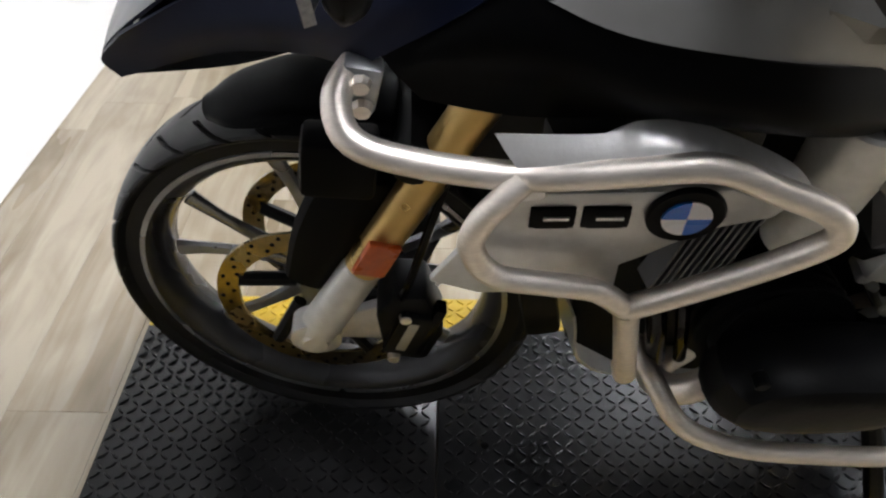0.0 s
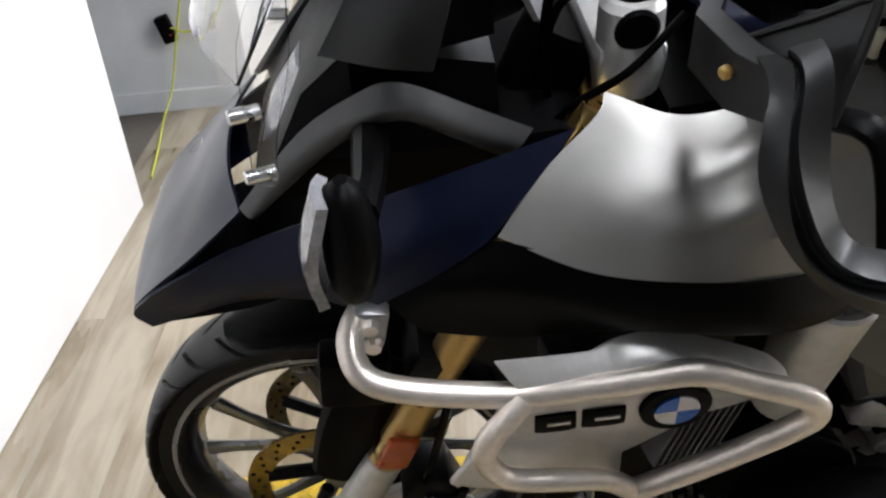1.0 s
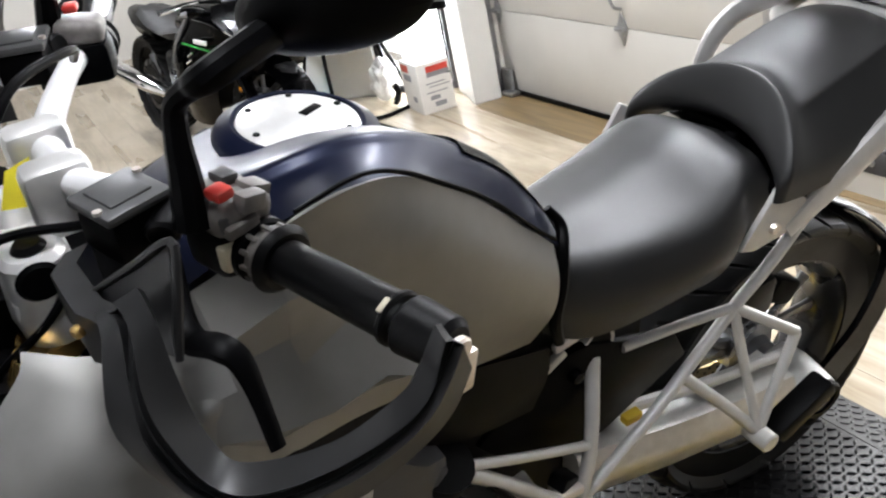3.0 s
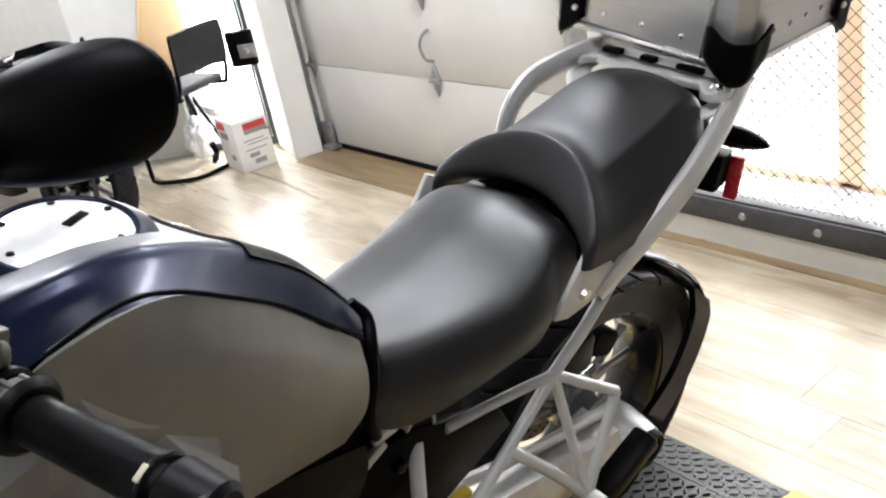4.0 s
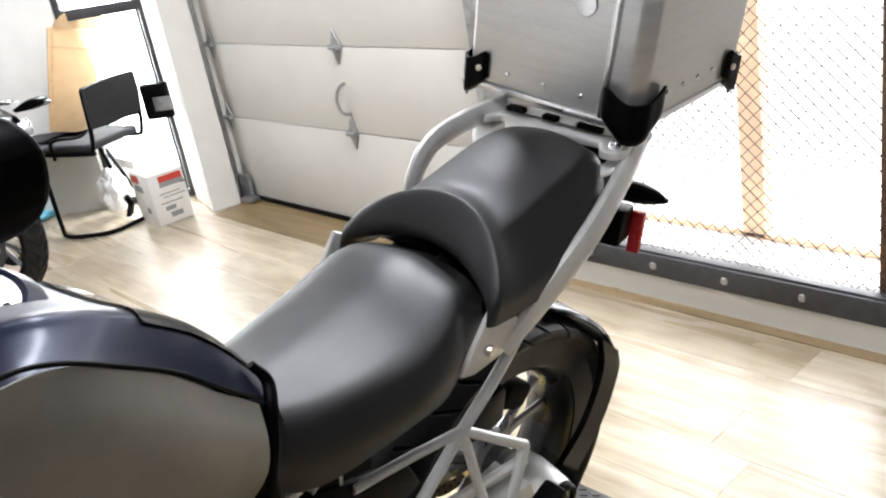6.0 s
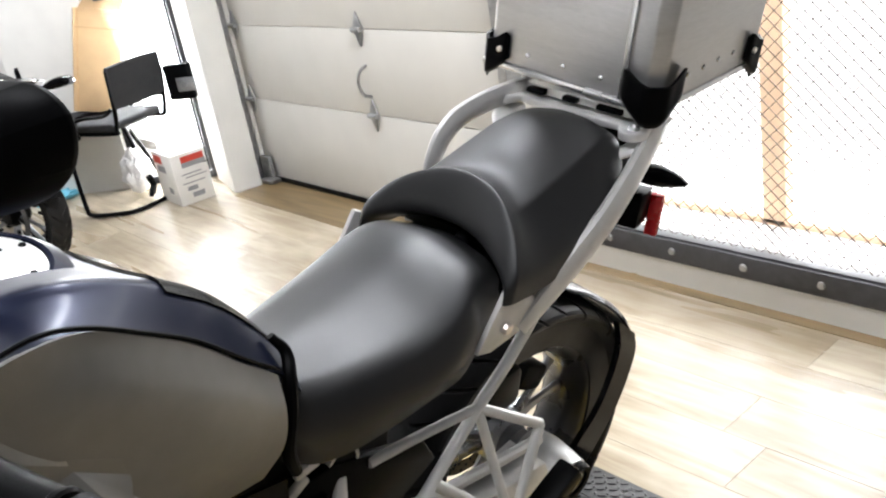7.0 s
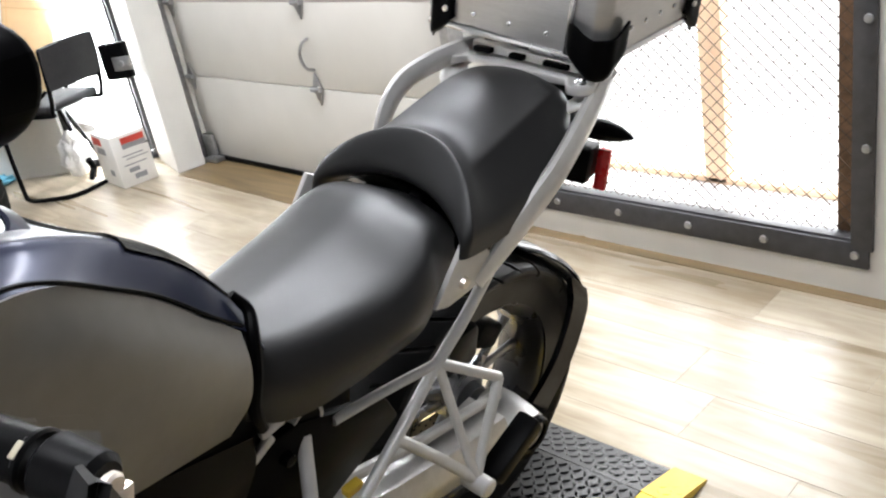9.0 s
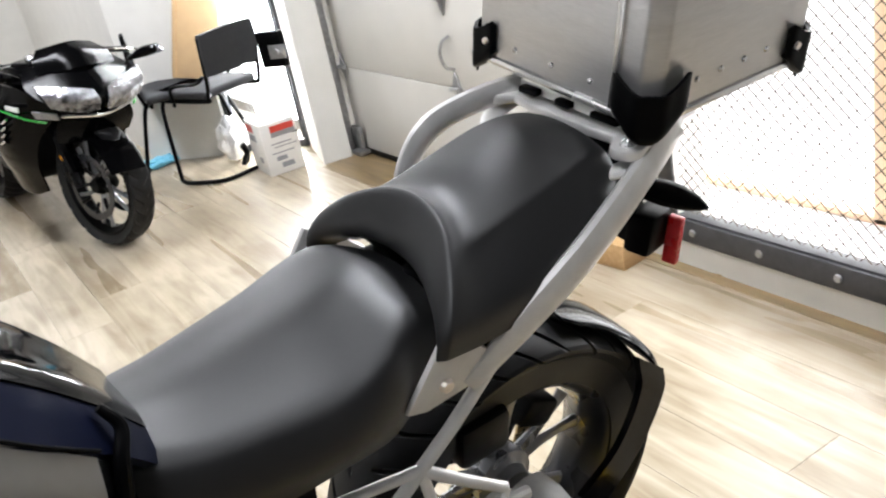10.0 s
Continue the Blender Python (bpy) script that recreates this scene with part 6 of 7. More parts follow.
bp2("rear_signal", tube([(1.69, -0.05, 0.895), (1.705, -0.075, 0.890), (1.725, -0.105, 0.884), (1.740, -0.135, 0.878), (1.748, -0.160, 0.874)], [0.010, 0.018, 0.022, 0.016, 0.003], 10, 5, flat=(1, 0.9)), M_BLACK, None, "black rear turn signal")

# top case on the rack: its own thing
case = thing("top_case", "brushed aluminium motorcycle top case with black corner guards", "luggage case", BIKE)


def cp(name, bm, mat, parent=None, label="", smooth=35):
    return part(name, bm, mat, parent or case, label, smooth, lean)


CX0, CX1, CY0, CY1, CZ0, CZ1 = 1.602, 1.915, -0.150, 0.200, 1.062, 1.362
cp("shell", prism([(CX0 + 0.02, CY0), (CX1 - 0.02, CY0), (CX1, CY0 + 0.02), (CX1, CY1 - 0.02), (CX1 - 0.02, CY1), (CX0 + 0.02, CY1), (CX0, CY1 - 0.02), (CX0, CY0 + 0.02)], "z", CZ0, CZ1, 0.004), M_CASE)
cp("lid", prism([(CX0 + 0.02, CY0 - 0.004), (CX1 - 0.02, CY0 - 0.004), (CX1 + 0.004, CY0 + 0.02), (CX1 + 0.004, CY1 - 0.02), (CX1 - 0.02, CY1 + 0.004), (CX0 + 0.02, CY1 + 0.004), (CX0 - 0.004, CY1 - 0.02), (CX0 - 0.004, CY0 + 0.02)], "z", CZ1 + 0.001, CZ1 + 0.05, 0.006), M_CASE)
cp("front_seam", box((CX0 - 0.002, CY0 + 0.060, (CZ0 + CZ1) / 2), (0.005, 0.012, CZ1 - CZ0), 0.001), M_ALU)
cp("base_rail", box(((CX0 + CX1) / 2, (CY0 + CY1) / 2, CZ0 - 0.006), (CX1 - CX0 + 0.006, CY1 - CY0 + 0.004, 0.012), 0.003), M_ALU)
for x, y in ((CX0, CY0), (CX0, CY1), (CX1, CY0), (CX1, CY1)):
    sx, sy = (1 if x == CX0 else -1), (1 if y == CY0 else -1)
    grid = []
    for u in (-0.058, -0.050, -0.030, -0.012, -0.004, 0.004, 0.012, 0.030, 0.050, 0.058):
        a = abs(u)
        off = 0.009 if a < 0.052 else 0.003
        c = max(0.0, 0.012 - a) * 0.9
        px, py = (a, -off + c) if u > 0 else (-off + c, a)
        top = 0.036 + 0.020 * (a / 0.05) ** 2 if a < 0.055 else 0.050
        low = -0.026 + 0.044 * (a / 0.058) ** 1.6
        inn = 0.012 if a < 0.05 else 0.004
        qx, qy = (px, py + inn) if u > 0 else (px + inn, py)
        grid.append([(x + px * sx, y + py * sy, CZ0 + top), (x + px * sx, y + py * sy, CZ0 + (top + low) / 2), (x + px * sx, y + py * sy, CZ0 + low), (x + qx * sx, y + qy * sy, CZ0 + low - 0.006)])
    g = cp("corner_guard", sheet(grid, 0.005, 3), M_BLACK, None, "black plastic corner guard")
    for dx, dy in ((0.042, -0.010), (-0.010, 0.042)):
        ax = "y" if dx > 0 else "x"
        out = (-1 if (sx if ax == "x" else sy) > 0 else 1)
        cp("guard_bolt", lathe([(0.0, 0.004 * out), (0.005, 0.003 * out), (0.006, -0.003 * out), (0.0, -0.003 * out)], ax, (x + dx * sx, y + dy * sy, CZ0 + 0.026), 10), M_STEEL, g)
for k in range(3):
    cp("rivet", lathe([(0.0, -0.003), (0.004, -0.002), (0.005, 0.0), (0.0, 0.002)], "x", (CX0, CY0 + 0.104 + 0.075 * k, CZ0 + 0.024), 8), M_ALU)
for k in range(5):
    cp("rivet", lathe([(0.0, -0.003), (0.004, -0.002), (0.005, 0.0), (0.0, 0.002)], "y", (CX0 + 0.082 + 0.045 * k, CY0, CZ0 + 0.034), 8), M_ALU)
cp("round_emblem", lathe([(0.0, -0.004), (0.018, -0.003), (0.02, 0.0), (0.0, 0.002)], "x", (CX0, (CY0 + CY1) / 2 - 0.06, CZ0 + 0.17), 20), M_ALU)

# ---- other things in the room ----
def chair(m, label):
    """Cantilever-style visitor chair: bent steel tube, padded seat and back. Faces +y, origin on the floor under the seat."""
    ob = thing("visitor_chair", label, "chair", m, group="chairs by the door")
    for s in (-1, 1):
        x = 0.165 * s
        part("side_frame", tube([(x, 0.22, 0.418), (x, -0.19, 0.418), (x * 1.04, -0.235, 0.440), (x * 1.04, -0.262, 0.540), (x, -0.275, 0.740)], 0.0115, 10, 4), M_BLACK, ob)
        part("leg", tube([(x * 1.05, 0.14, 0.425), (x * 1.25, 0.13, 0.36), (x * 1.66, 0.05, 0.06), (x * 1.70, 0.02, 0.016), (x * 1.66, -0.06, 0.0125), (x * 1.35, -0.20, 0.0125), (x * 0.98, -0.245, 0.0125)], 0.0115, 10, 4), M_BLACK, ob)
        part("armrest_stay", tube([(x * 1.1, -0.25, 0.550), (x * 1.22, -0.20, 0.520), (x * 1.24, 0.0, 0.50), (x * 1.1, 0.05, 0.395)], 0.009, 8, 4), M_BLACK, ob)
    part("cross_bar", tube([(-0.165, -0.245, 0.0125), (0.0, -0.262, 0.0125), (0.165, -0.245, 0.0125)], 0.0115, 10, 4), M_BLACK, ob)
    part("seat", box((0, 0.01, 0.448), (0.36, 0.44, 0.045), 0.02, seg=3), M_FABRIC, ob)
    part("backrest", sheet([[(-0.172, -0.250, 0.550), (0, -0.270, 0.548), (0.172, -0.250, 0.550)], [(-0.174, -0.262, 0.650), (0, -0.285, 0.650), (0.174, -0.262, 0.650)], [(-0.168, -0.270, 0.752), (0, -0.292, 0.762), (0.168, -0.270, 0.752)]], 0.03, 4), M_FABRIC, ob)
    return ob


chair(pose(2.130, 4.785, 0, 0, 0, 20), "black upholstered visitor chair with bent steel frame, back to the room")
chair(pose(2.035, 5.02, 0, 0, 0, 172), "black visitor chair standing face to face with another chair")

board = thing("cardboard_panel", "tall folded brown cardboard leaning upright on the chair seat", "cardboard", pose(2.135, 4.93, 0.472, -6, 17, -14))
part("sheet", box((0, 0, 0.27), (0.24, 0.035, 0.54), 0.004), M_CARD, board)
part("flap", sheet([[(-0.10, -0.02, 0.54), (0.12, -0.02, 0.54)], [(-0.06, -0.03, 0.60), (0.15, -0.02, 0.62)], [(0.0, -0.02, 0.64), (0.18, 0.0, 0.66)]], 0.006, 3), M_CARD, board)
part("fold_line", box((0.0, -0.0185, 0.44), (0.235, 0.002, 0.006)), M_PINE, board)
part("side_fold", box((-0.10, -0.0185, 0.27), (0.006, 0.002, 0.53)), M_PINE, board)

carton = thing("carton", "white printed cardboard carton with a red band on the floor", "box", pose(2.293, 4.428, 0, 0, 0, -4))
part("body", box((0, 0, 0.136), (0.19, 0.245, 0.270), 0.003), M_CARDW, carton)
for c, w, mt in (((0.02, -0.123, 0.236), (0.125, 0.002, 0.034), M_REDPRINT), ((0.022, -0.1233, 0.208), (0.130, 0.002, 0.026), M_PRINT), ((0.0, -0.123, 0.160), (0.11, 0.002, 0.006), M_PRINT), ((0.02, -0.123, 0.142), (0.12, 0.002, 0.005), M_PRINT),
                 ((0.0, -0.123, 0.112), (0.12, 0.002, 0.006), M_PRINT), ((-0.015, -0.123, 0.082), (0.055, 0.002, 0.022), M_PRINT), ((0.01, -0.123, 0.045), (0.065, 0.002, 0.026), M_PRINT), ((0.085, -0.123, 0.195), (0.03, 0.002, 0.008), M_BLACK), ((-0.096, 0.055, 0.235), (0.002, 0.10, 0.040), M_REDPRINT),
                 ((-0.096, 0.03, 0.185), (0.002, 0.10, 0.035), M_PRINT), ((-0.096, -0.03, 0.075), (0.002, 0.05, 0.030), M_PRINT)):
    part("print_bar", box(c, w), mt, carton)
bag = thing("plastic_bag", "crumpled white plastic bag on the floor beside a carton", "bag", pose(2.20, 4.80, 0))
bm = bmesh.new()
bmesh.ops.create_icosphere(bm, subdivisions=4, radius=1.0)
for v in bm.verts:
    f = 1 + 0.25 * noise.noise(v.co * 2.3) + 0.10 * noise.noise(v.co * 6.0)
    v.co = Vector((v.co.x * 0.08 * f, v.co.y * 0.07 * f, 0.012 + max(0.0, 0.12 + v.co.z * 0.12 * f)))
part("crumpled_film", bm, M_BAG, bag)
helmet = thing("tool_bundle", "dark tangled hand tools lying on the floor", "tools", pose(2.165, 4.63, 0))
part("tool", tube([(0.03, 0.04, 0.02), (0.045, 0.03, 0.07), (0.03, 0.02, 0.12)], 0.018, 8), M_BLACK, helmet)
part("tool", tube([(0.0, -0.01, 0.02), (0.015, -0.005, 0.05), (0.03, 0.0, 0.07)], 0.014, 8), M_BLACKM, helmet)
cloth = thing("blue_cloth", "crumpled pale blue cloth on the floor by the wall", "cloth", pose(1.87, 5.25, 0))
bm = bmesh.new()
bmesh.ops.create_icosphere(bm, subdivisions=3, radius=1.0)
for v in bm.verts:
    f = 1 + 0.5 * noise.noise(v.co * 3.1)
    v.co = Vector((v.co.x * 0.12 * f, v.co.y * 0.07 * f, max(0.0, 0.02 + v.co.z * 0.03 * f)))
part("crumpled_fabric", bm, M_CYAN, cloth)
block = thing("timber_block", "short pine timber block on the floor by the wall", "timber", pose(2.56, 2.20, 0, 0, 0, 6))
part("sawn_timber", box((0, 0, 0.045), (0.13, 0.24, 0.09), 0.004), M_PINE, block)

leaf = thing("dry_leaf", "small curled brown dry leaf on the floor by the wall", "leaf", pose(2.667, 1.819, 0.0, 0, 0, 30))
part("blade", sheet([[(-0.03, -0.008, 0.001), (-0.03, 0.006, 0.002)], [(0.0, -0.016, 0.010), (0.0, 0.014, 0.002)], [(0.03, -0.006, 0.004), (0.034, 0.004, 0.012)]], 0.0012, 4), M_THRESH, leaf)
# wall fittings on the west side
soc = thing("wall_adapter", "black plug-in adapter with a tiny red light", "adapter")
part("case", box((-1.017, 3.812, 0.359), (0.058, 0.05, 0.115), 0.01, (0, -14, 0)), M_BLACK, soc)
part("indicator", box((-0.998, 3.786, 0.340), (0.006, 0.003, 0.006)), M_REDBTN, soc)
plate = thing("socket_plate", "beige square wall socket plate", "socket")
part("cover", box((-0.875, 3.836, 0.392), (0.062, 0.008, 0.078), 0.003), M_BEIGE, plate)
part("screw", lathe([(0, -0.003), (0.004, -0.002), (0.005, 0)], "y", (-0.875, 3.832, 0.392), 8), M_STEEL, plate)
therm = thing("wall_control", "small beige control box on the wall", "control box")
part("case", box((-1.073, 3.822, 0.650), (0.125, 0.036, 0.075), 0.006), M_BEIGE, therm)
part("window", box((-1.083, 3.8025, 0.657), (0.07, 0.003, 0.022)), M_PRINT, therm)
cab = thing("yellow_cable", "thin yellow cable hanging down the wall", "cable")
part("hanging_cable", tube([(-0.78, 3.80, 1.5), (-0.843, 3.80, 0.806), (-0.905, 3.80, 0.56), (-0.966, 3.79, 0.362), (-1.04, 3.78, 0.12), (-1.07, 3.66, 0.03), (-1.04, 3.40, 0.008), (-1.0, 3.1, 0.008)], 0.0045, 6, 6), M_CABLE, cab)
part("loop_cable", tube([(-0.76, 3.80, 1.3), (-0.755, 3.80, 0.792), (-0.739, 3.80, 0.655), (-0.80, 3.80, 0.47), (-0.877, 3.795, 0.371), (-0.93, 3.79, 0.345), (-0.99, 3.785, 0.37)], 0.0045, 6, 6), M_CABLE, cab)


def other_bike(m, label, sport):
    ob = thing("parked_motorcycle", label, "motorcycle", m, group="parked motorcycles")
    wb = 1.50
    low, low_z = (0.68, 0.32) if sport else (1.0, 0.5)

    def kp(name, bm, mat, parent=None, label="", smooth=35):
        return part(name, bm, mat, parent, label, smooth, lambda co: Vector((co.x, co.y, co.z if co.z < low_z else low_z + (co.z - low_z) * low)))
    for nm, x, r, w in (("front_wheel", 0.0, 0.285 if sport else 0.30, 0.112), ("rear_wheel", wb, 0.30, 0.18)):
        wh = kp(nm, lathe([(0.222, -0.045), (0.232, -0.045), (0.212, -0.02), (0.212, 0.02), (0.232, 0.045), (0.222, 0.045), (0.20, 0.02), (0.20, -0.02)], "y", n=48, closed=True), M_CASTBLK, ob)
        wh.matrix_basis = pose(x, 0, r, 0, 0, 13 if x == 0 and sport else 0)
        kp("tyre", tyre_mesh(r, w, 0.226, 120), M_TYRE, wh)
        for i in range(10):
            a = 0.628 * i + (0.14 if i % 2 else -0.14)
            kp("spoke", tube([(0.04 * math.cos(a), 0.012, 0.04 * math.sin(a)), (0.12 * math.cos(a + 0.05), 0.018, 0.12 * math.sin(a + 0.05)), (0.205 * math.cos(a + 0.16), 0.010, 0.205 * math.sin(a + 0.16))], [0.013, 0.009, 0.010], 8, 3), M_RIM, wh)
        kp("hub", lathe([(0.0, -0.055), (0.03, -0.055), (0.045, -0.03), (0.045, 0.03), (0.03, 0.055), (0.0, 0.055)], "y", n=20), M_CASTBLK, wh)
        for i in range(8):
            a = 0.785 * i
            for y in ((-0.065, 0.065) if x == 0 else (0.065,)):
                kp("disc_bobbin", tube([(0.075 * math.cos(a), y * 0.8, 0.075 * math.sin(a)), (0.125 * math.cos(a + 0.1), y, 0.125 * math.sin(a + 0.1))], 0.008, 6, 1), M_CASTBLK, wh)
        for y in ((-0.065, 0.065) if x == 0 else (0.065,)):
            kp("brake_disc", lathe([(0.152, y - 0.0025), (0.152, y + 0.0025), (0.122, y + 0.0025), (0.122, y - 0.0025)], "y", n=40, closed=True), M_RIMD, wh)
            if not (sport and x == 0):
                kp("disc_carrier", lathe([(0.115, y - 0.002), (0.115, y + 0.002), (0.045, y + 0.002), (0.045, y - 0.002)], "y", n=20, closed=True), M_CASTBLK, wh)
    for y in (-0.105, 0.105):
        kp("fork_leg", cyl((0.0, y, 0.30), (0.20, y, 0.78), 0.026, 14), M_CASTBLK, ob)
        kp("brake_caliper", box((0.09, y * 0.9, 0.36), (0.07, 0.05, 0.11), 0.012, (0, 20, 0)), M_CASTBLK, ob)
    kp("front_mudguard", sheet([[(0.34 * math.cos(radians(a)), y, 0.30 + (0.34 - 2.2 * y * y) * math.sin(radians(a))) for y in (-0.075, 0.0, 0.075)] for a in (160, 125, 90, 55)], 0.004, 4), M_PAINT, ob)
    if sport:
        nose = [[(-0.16, -0.06, 0.80), (-0.20, 0.0, 0.80), (-0.16, 0.06, 0.80)], [(-0.14, -0.19, 0.86), (-0.23, 0.0, 0.88), (-0.14, 0.19, 0.86)], [(-0.02, -0.24, 0.97), (-0.13, 0.0, 1.00), (-0.02, 0.24, 0.97)], [(0.08, -0.20, 1.06), (-0.03, 0.0, 1.10), (0.08, 0.20, 1.06)]]
        kp("front_cowl", sheet(nose, 0.01, 5), M_PAINT, ob, "gloss black front cowl")
        for s in (-1, 1):
            kp("headlamp", sheet([[(-0.205, 0.015 * s, 0.79), (-0.185, 0.10 * s, 0.795), (-0.135, 0.19 * s, 0.84)], [(-0.245, 0.018 * s, 0.86), (-0.215, 0.11 * s, 0.875), (-0.140, 0.215 * s, 0.92)], [(-0.225, 0.03 * s, 0.925), (-0.165, 0.12 * s, 0.955), (-0.085, 0.225 * s, 0.985)]], 0.014, 4), M_FACET, ob, "clear twin headlamp")
            kp("mirror", tube([(0.02, 0.24 * s, 1.02), (-0.01, 0.31 * s, 1.05), (0.0, 0.38 * s, 1.06)], [0.012, 0.035, 0.03], 10, 4), M_PAINT, ob)
            kp("signal", tube([(-0.02, 0.38 * s, 1.05), (-0.035, 0.36 * s, 1.05)], [0.02, 0.022], 8, 1), M_LENS, ob)
            fair = [[(-0.10, 0.15 * s, 0.80), (0.10, 0.19 * s, 0.62), (0.20, 0.20 * s, 0.42), (0.28, 0.16 * s, 0.25)], [(0.05, 0.24 * s, 0.95), (0.25, 0.27 * s, 0.70), (0.35, 0.25 * s, 0.45), (0.42, 0.18 * s, 0.22)],
                    [(0.25, 0.26 * s, 0.98), (0.45, 0.28 * s, 0.72), (0.55, 0.25 * s, 0.45), (0.60, 0.18 * s, 0.22)], [(0.45, 0.20 * s, 0.95), (0.68, 0.20 * s, 0.75), (0.75, 0.20 * s, 0.5), (0.78, 0.16 * s, 0.25)]]
            fs = kp("side_fairing", sheet(fair, 0.008, 4), M_PAINT, ob, "gloss black side fairing with a green stripe")
            kp("stripe", tube([(-0.05, 0.195 * s, 0.745), (0.06, 0.245 * s, 0.77), (0.30, 0.285 * s, 0.82)], 0.006, 6, 4), M_GREEN, fs)
            kp("lettering_bar", box((0.12, 0.268 * s, 0.835), (0.10, 0.008, 0.030), 0.002, (0, -8, 12 * s)), M_SILVER, fs)
            for k in range(4):
                kp("vent_fin", tube([(0.20 + 0.03 * k, 0.280 * s, 0.76 - 0.05 * k), (0.25 + 0.03 * k, 0.286 * s, 0.73 - 0.05 * k)], 0.008, 6, 1), M_CHROME, fs)
            kp("amber_reflector", lathe([(0, -0.006), (0.016, -0.005), (0.02, 0.0), (0, 0.004)], "y", (0.07, 0.135 * s, 0.48), 14), M_AMBER, ob)
        part("chin_cowl", sheet([[(-0.10, -0.15, 0.640), (-0.17, 0.0, 0.625), (-0.10, 0.15, 0.640)], [(-0.07, -0.17, 0.575), (-0.13, 0.0, 0.560), (-0.07, 0.17, 0.575)], [(-0.01, -0.16, 0.510), (-0.06, 0.0, 0.500), (-0.01, 0.16, 0.510)]], 0.008, 4), M_PAINT, ob, "gloss black chin of the cowl")
        part("lamp_chin_strip", tube([(-0.115, -0.15, 0.632), (-0.185, 0.0, 0.616), (-0.115, 0.15, 0.632)], 0.008, 8, 5), M_CHROME, ob)
        for sd in (-1, 1):
            part("fork_cover", tube([(0.02, 0.10 * sd, 0.36), (0.07, 0.105 * sd, 0.46), (0.12, 0.11 * sd, 0.60)], [0.03, 0.036, 0.04], 10, 4), M_PAINT, ob)
            part("cowl_vent", sheet([[(0.02, 0.20 * sd, 0.66), (0.16, 0.235 * sd, 0.66)], [(0.05, 0.205 * sd, 0.70), (0.18, 0.24 * sd, 0.71)]], 0.01, 3), M_CHROME, ob, "bright fairing insert")
        kp("dash", sheet([[(0.06, -0.16, 1.06), (0.02, 0, 1.10), (0.06, 0.16, 1.06)], [(0.22, -0.17, 1.02), (0.20, 0, 1.06), (0.22, 0.17, 1.02)]], 0.02, 4), M_CASTBLK, ob, "black dash behind the screen")
        for s in (-1, 1):
            kp("clamp_cover", box((0.24, 0.10 * s, 1.10), (0.07, 0.05, 0.05), 0.012, (0, 10, 0), None, 3), M_CHROME, ob, "polished bar clamp")
            kp("grip", cyl((0.27, 0.24 * s, 1.07), (0.31, 0.37 * s, 1.04), 0.020, 14, ease=0.003), M_GRIP, ob)
            kp("lever", tube([(0.22, 0.20 * s, 1.08), (0.20, 0.28 * s, 1.07), (0.24, 0.38 * s, 1.04)], 0.008, 6, 4), M_CHROME, ob, "bright lever")
            kp("turn_lamp", sheet([[(-0.115, 0.165 * s, 0.800), (-0.04, 0.235 * s, 0.830)], [(-0.10, 0.150 * s, 0.760), (-0.03, 0.220 * s, 0.780)]], 0.010, 3), M_LENS, ob)
        kp("windscreen", sheet([[(-0.01, -0.17, 1.02), (-0.11, 0, 1.05), (-0.01, 0.17, 1.02)], [(0.03, -0.165, 1.10), (-0.05, 0, 1.14), (0.03, 0.165, 1.10)], [(0.09, -0.12, 1.165), (0.02, 0, 1.195), (0.09, 0.12, 1.165)]], 0.004, 4), M_PAINT, ob, "smoked screen")
        for s in (-1, 1):
            kp("muffler", tube([(0.95, 0.18 * s, 0.33), (1.15, 0.22 * s, 0.40), (1.55, 0.26 * s, 0.50)], [0.03, 0.06, 0.055], 14, 4), M_CHROME, ob, "polished muffler")
    else:
        kp("headlamp", lathe([(0.0, -0.10), (0.05, -0.095), (0.09, -0.06), (0.095, -0.04), (0.08, 0.05), (0.0, 0.10)], "x", (0.02, 0, 0.92), 24), M_PAINT, ob)
        kp("headlamp_lens", lathe([(0.0, -0.012), (0.06, -0.006), (0.082, 0.0), (0.0, 0.004)], "x", (-0.062, 0, 0.92), 24), M_LENS, ob)
        kp("fairing", sheet([[(-0.02, -0.24, 0.94), (-0.12, 0, 1.02), (-0.02, 0.24, 0.94)], [(0.03, -0.28, 1.10), (-0.06, 0, 1.18), (0.03, 0.28, 1.10)], [(0.10, -0.22, 1.24), (0.03, 0, 1.32), (0.10, 0.22, 1.24)]], 0.008, 4), M_PAINT, ob, "gloss black fork fairing")
        for s in (-1, 1):
            kp("highway_bar", tube([(0.30, 0.10 * s, 0.70), (0.28, 0.30 * s, 0.60), (0.32, 0.34 * s, 0.35), (0.42, 0.15 * s, 0.22)], 0.014, 10, 4), M_CHROME, ob)
            kp("mirror", tube([(0.22, 0.25 * s, 1.12), (0.20, 0.33 * s, 1.22), (0.20, 0.40 * s, 1.24)], [0.01, 0.03, 0.03], 8, 4), M_PAINT, ob)
            kp("pannier", box((1.35, 0.30 * s, 0.62), (0.55, 0.18, 0.30), 0.05, seg=3), M_PAINT, ob)
            kp("muffler", tube([(0.8, 0.2 * s, 0.28), (1.7, 0.24 * s, 0.30)], 0.05, 14, 1), M_CHROME, ob)
    kp("engine", box((0.68, 0, 0.48), (0.48, 0.36, 0.42), 0.06, seg=3), M_CASTBLK, ob)
    kp("fuel_tank", soft_loft([(0.30, 0.10, 0.86, 0.98), (0.42, 0.17, 0.82, 1.06), (0.62, 0.18, 0.80, 1.06), (0.80, 0.12, 0.78, 0.94)]), M_PAINT, ob, "gloss black fuel tank")
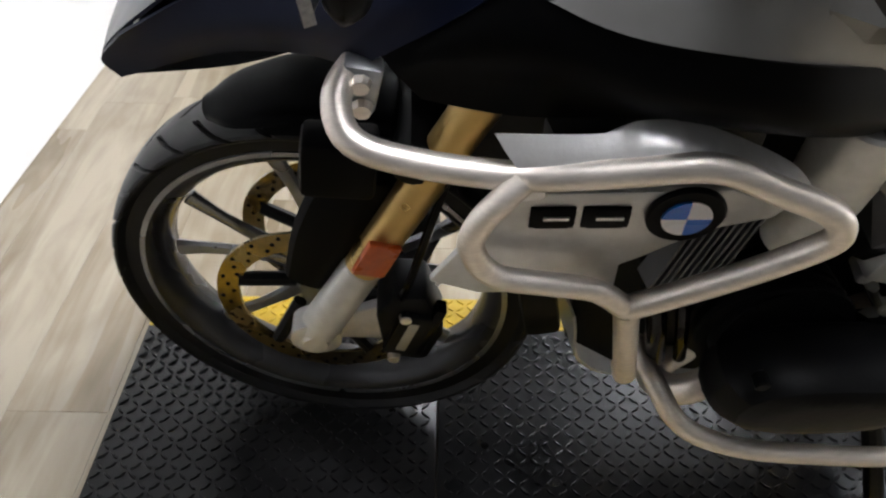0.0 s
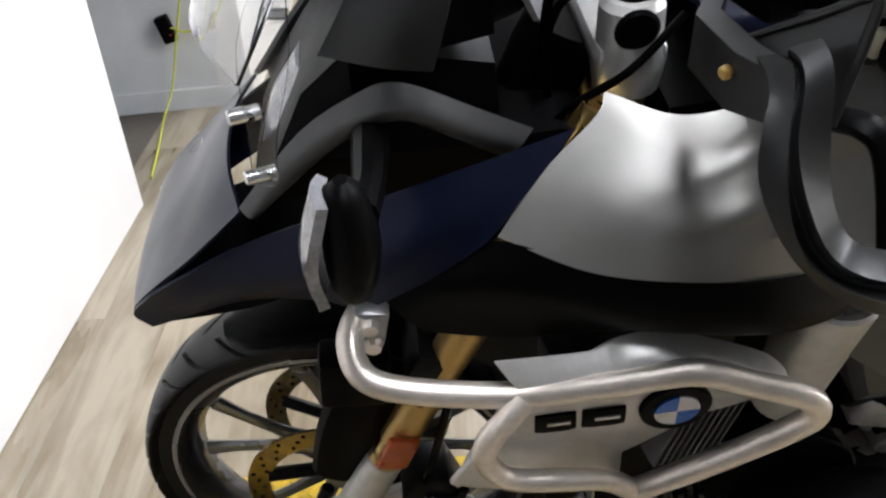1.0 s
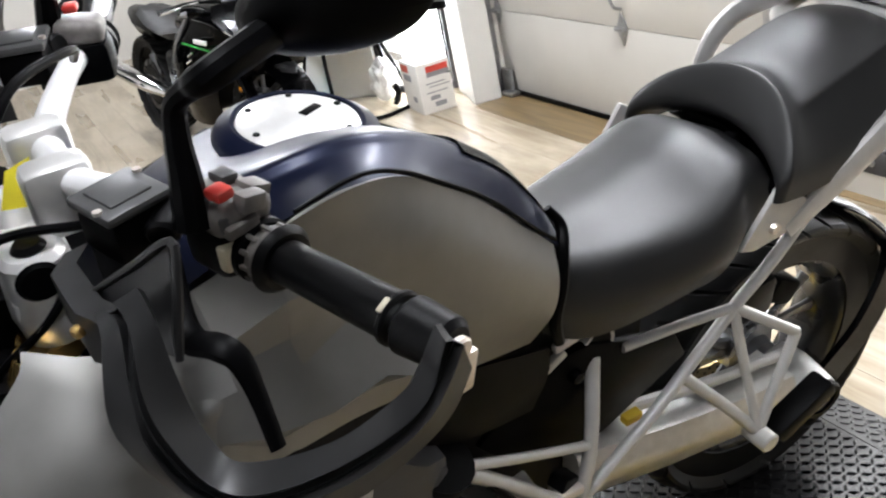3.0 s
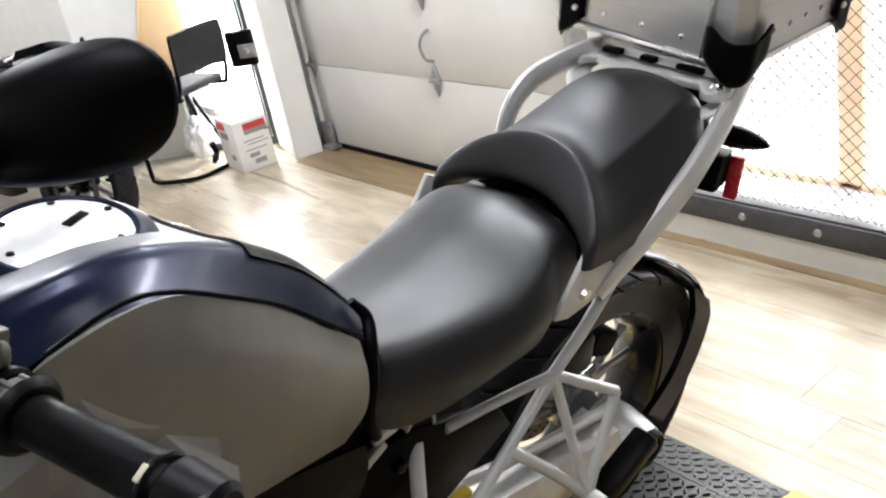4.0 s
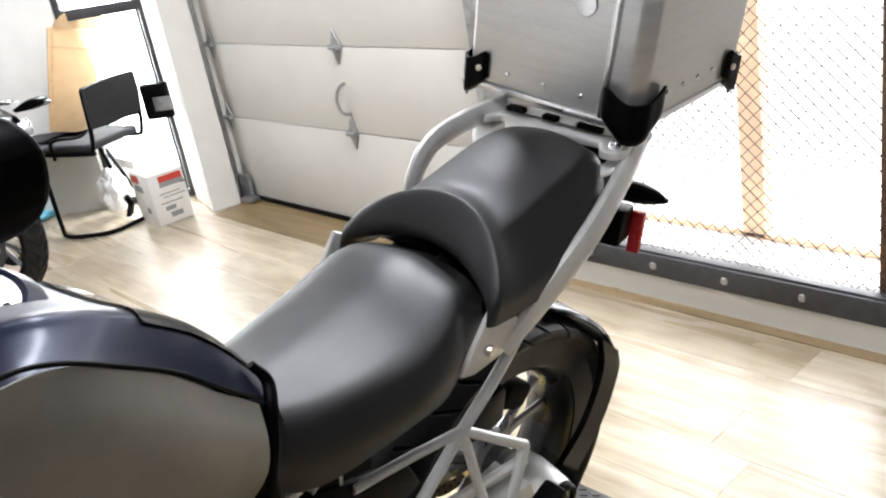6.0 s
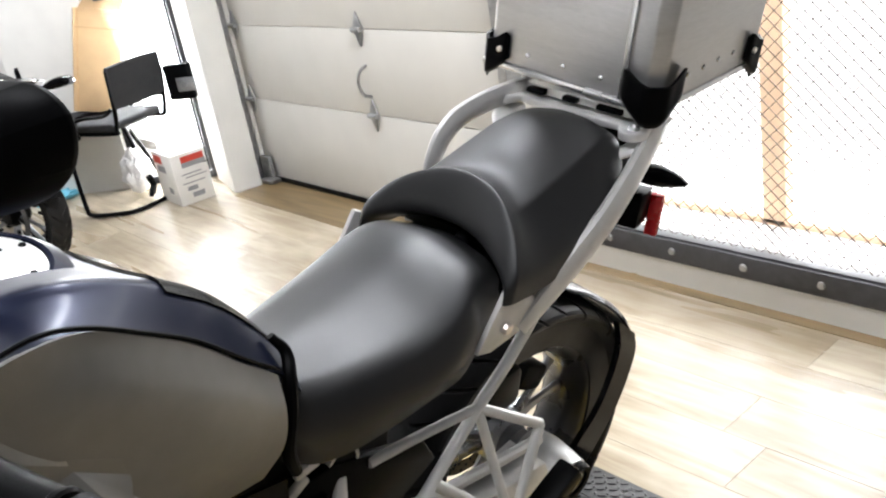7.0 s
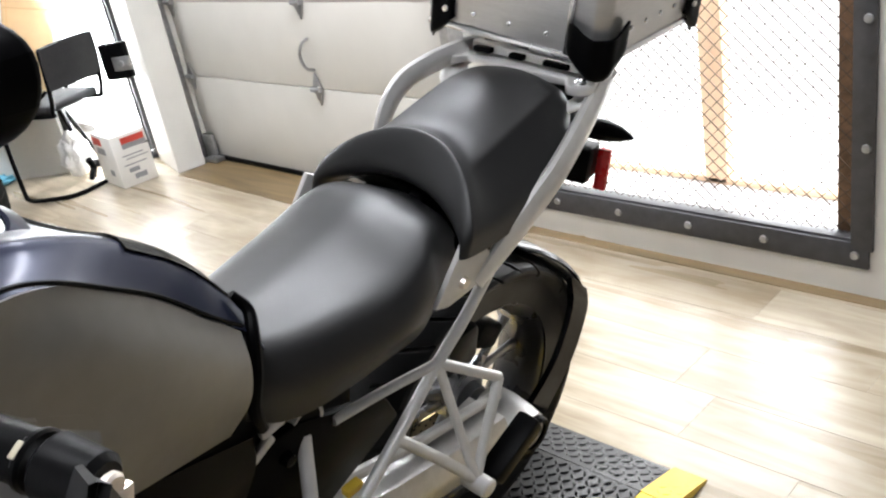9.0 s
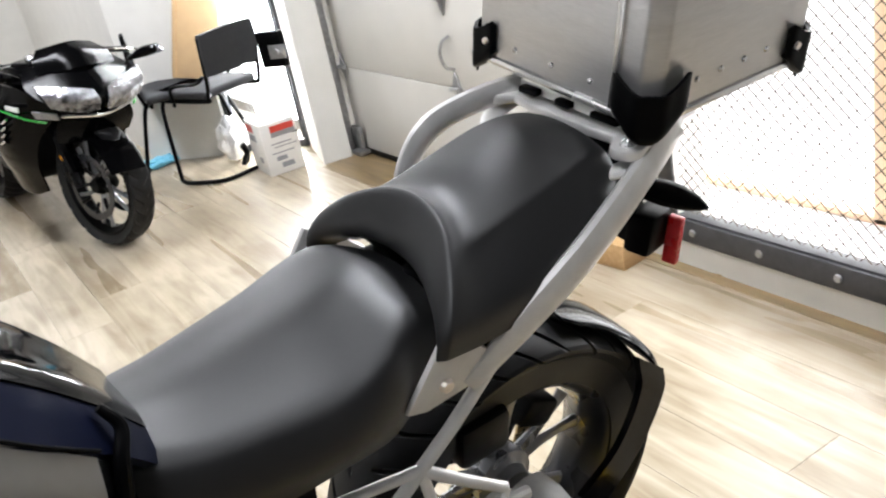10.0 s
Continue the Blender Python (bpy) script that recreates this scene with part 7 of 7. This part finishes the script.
    kp("seat", soft_loft([(0.78, 0.10, 0.76, 0.86), (0.95, 0.16, 0.74, 0.84), (1.20, 0.15, 0.78, 0.92), (1.45, 0.10, 0.84, 0.98)]), M_SEATD, ob)
    kp("tail", soft_loft([(1.20, 0.12, 0.70, 0.82), (1.50, 0.12, 0.74, 0.94), (1.72, 0.06, 0.84, 0.96)]), M_PAINT, ob)
    kp("handlebar", tube([(0.30, -0.36, 1.04), (0.24, -0.2, 1.08), (0.22, 0.0, 1.04), (0.24, 0.2, 1.08), (0.30, 0.36, 1.04)], 0.014, 10, 4), M_CASTBLK, ob)
    kp("swing_arm", box((1.20, 0.11, 0.33), (0.60, 0.05, 0.07), 0.012, (0, 2, 0)), M_CASTBLK, ob)
    kp("side_stand", tube([(0.75, -0.15, 0.25), (0.80, -0.26, 0.11), (0.84, -0.33, 0.01)], 0.013, 8, 3), M_CASTBLK, ob)
    return ob


def soft_loft(rows):
    return loft([[(x, -w * 0.7, z0), (x, -w, z0 + (z1 - z0) * 0.5), (x, -w * 0.75, z0 + (z1 - z0) * 0.88), (x, 0, z1), (x, w * 0.75, z0 + (z1 - z0) * 0.88), (x, w, z0 + (z1 - z0) * 0.5), (x, w * 0.7, z0)] for x, w, z0, z1 in rows])


other_bike(pose(1.362, 4.195, 0, 6, 0, 99), "black sport touring motorcycle with green stripes parked on its stand", True)
other_bike(pose(-0.16, 5.85, 0, 6, 0, 84), "black cruiser motorcycle with fork fairing parked farther back", False)

# ---- floor planks, last ----
PW, PL = 0.185, 1.22
plank_meshes = {}


def plank(x0, x1, y0, y1):
    key = (round(x1 - x0, 3), round(y1 - y0, 3))
    if key not in plank_meshes:
        w, d = x1 - x0, y1 - y0
        bm = box((0, 0, 0), (w - 0.0006, d - 0.0006, 0.006), 0.0005, seg=1)
        me = bpy.data.meshes.new("plank")
        bm.to_mesh(me)
        bm.free()
        me.materials.append(M_PLANK)
        plank_meshes[key] = me
    ob = new("plank", plank_meshes[key])
    ob.location = ((x0 + x1) / 2, (y0 + y1) / 2, -0.0032)
    ob.parent = floor


rows = int(math.ceil((X1 - (X0 - 0.15)) / PW))
for i in range(rows):
    xa = X0 - 0.15 + i * PW
    xb = min(xa + PW, X1)
    y = Y0 - random.random() * PL
    while y < Y1:
        a, b = max(y, Y0), min(y + PL, Y1)
        if b - a > 0.05 and xb - xa > 0.03:
            plank(xa, xb, a, b)
        y += PL
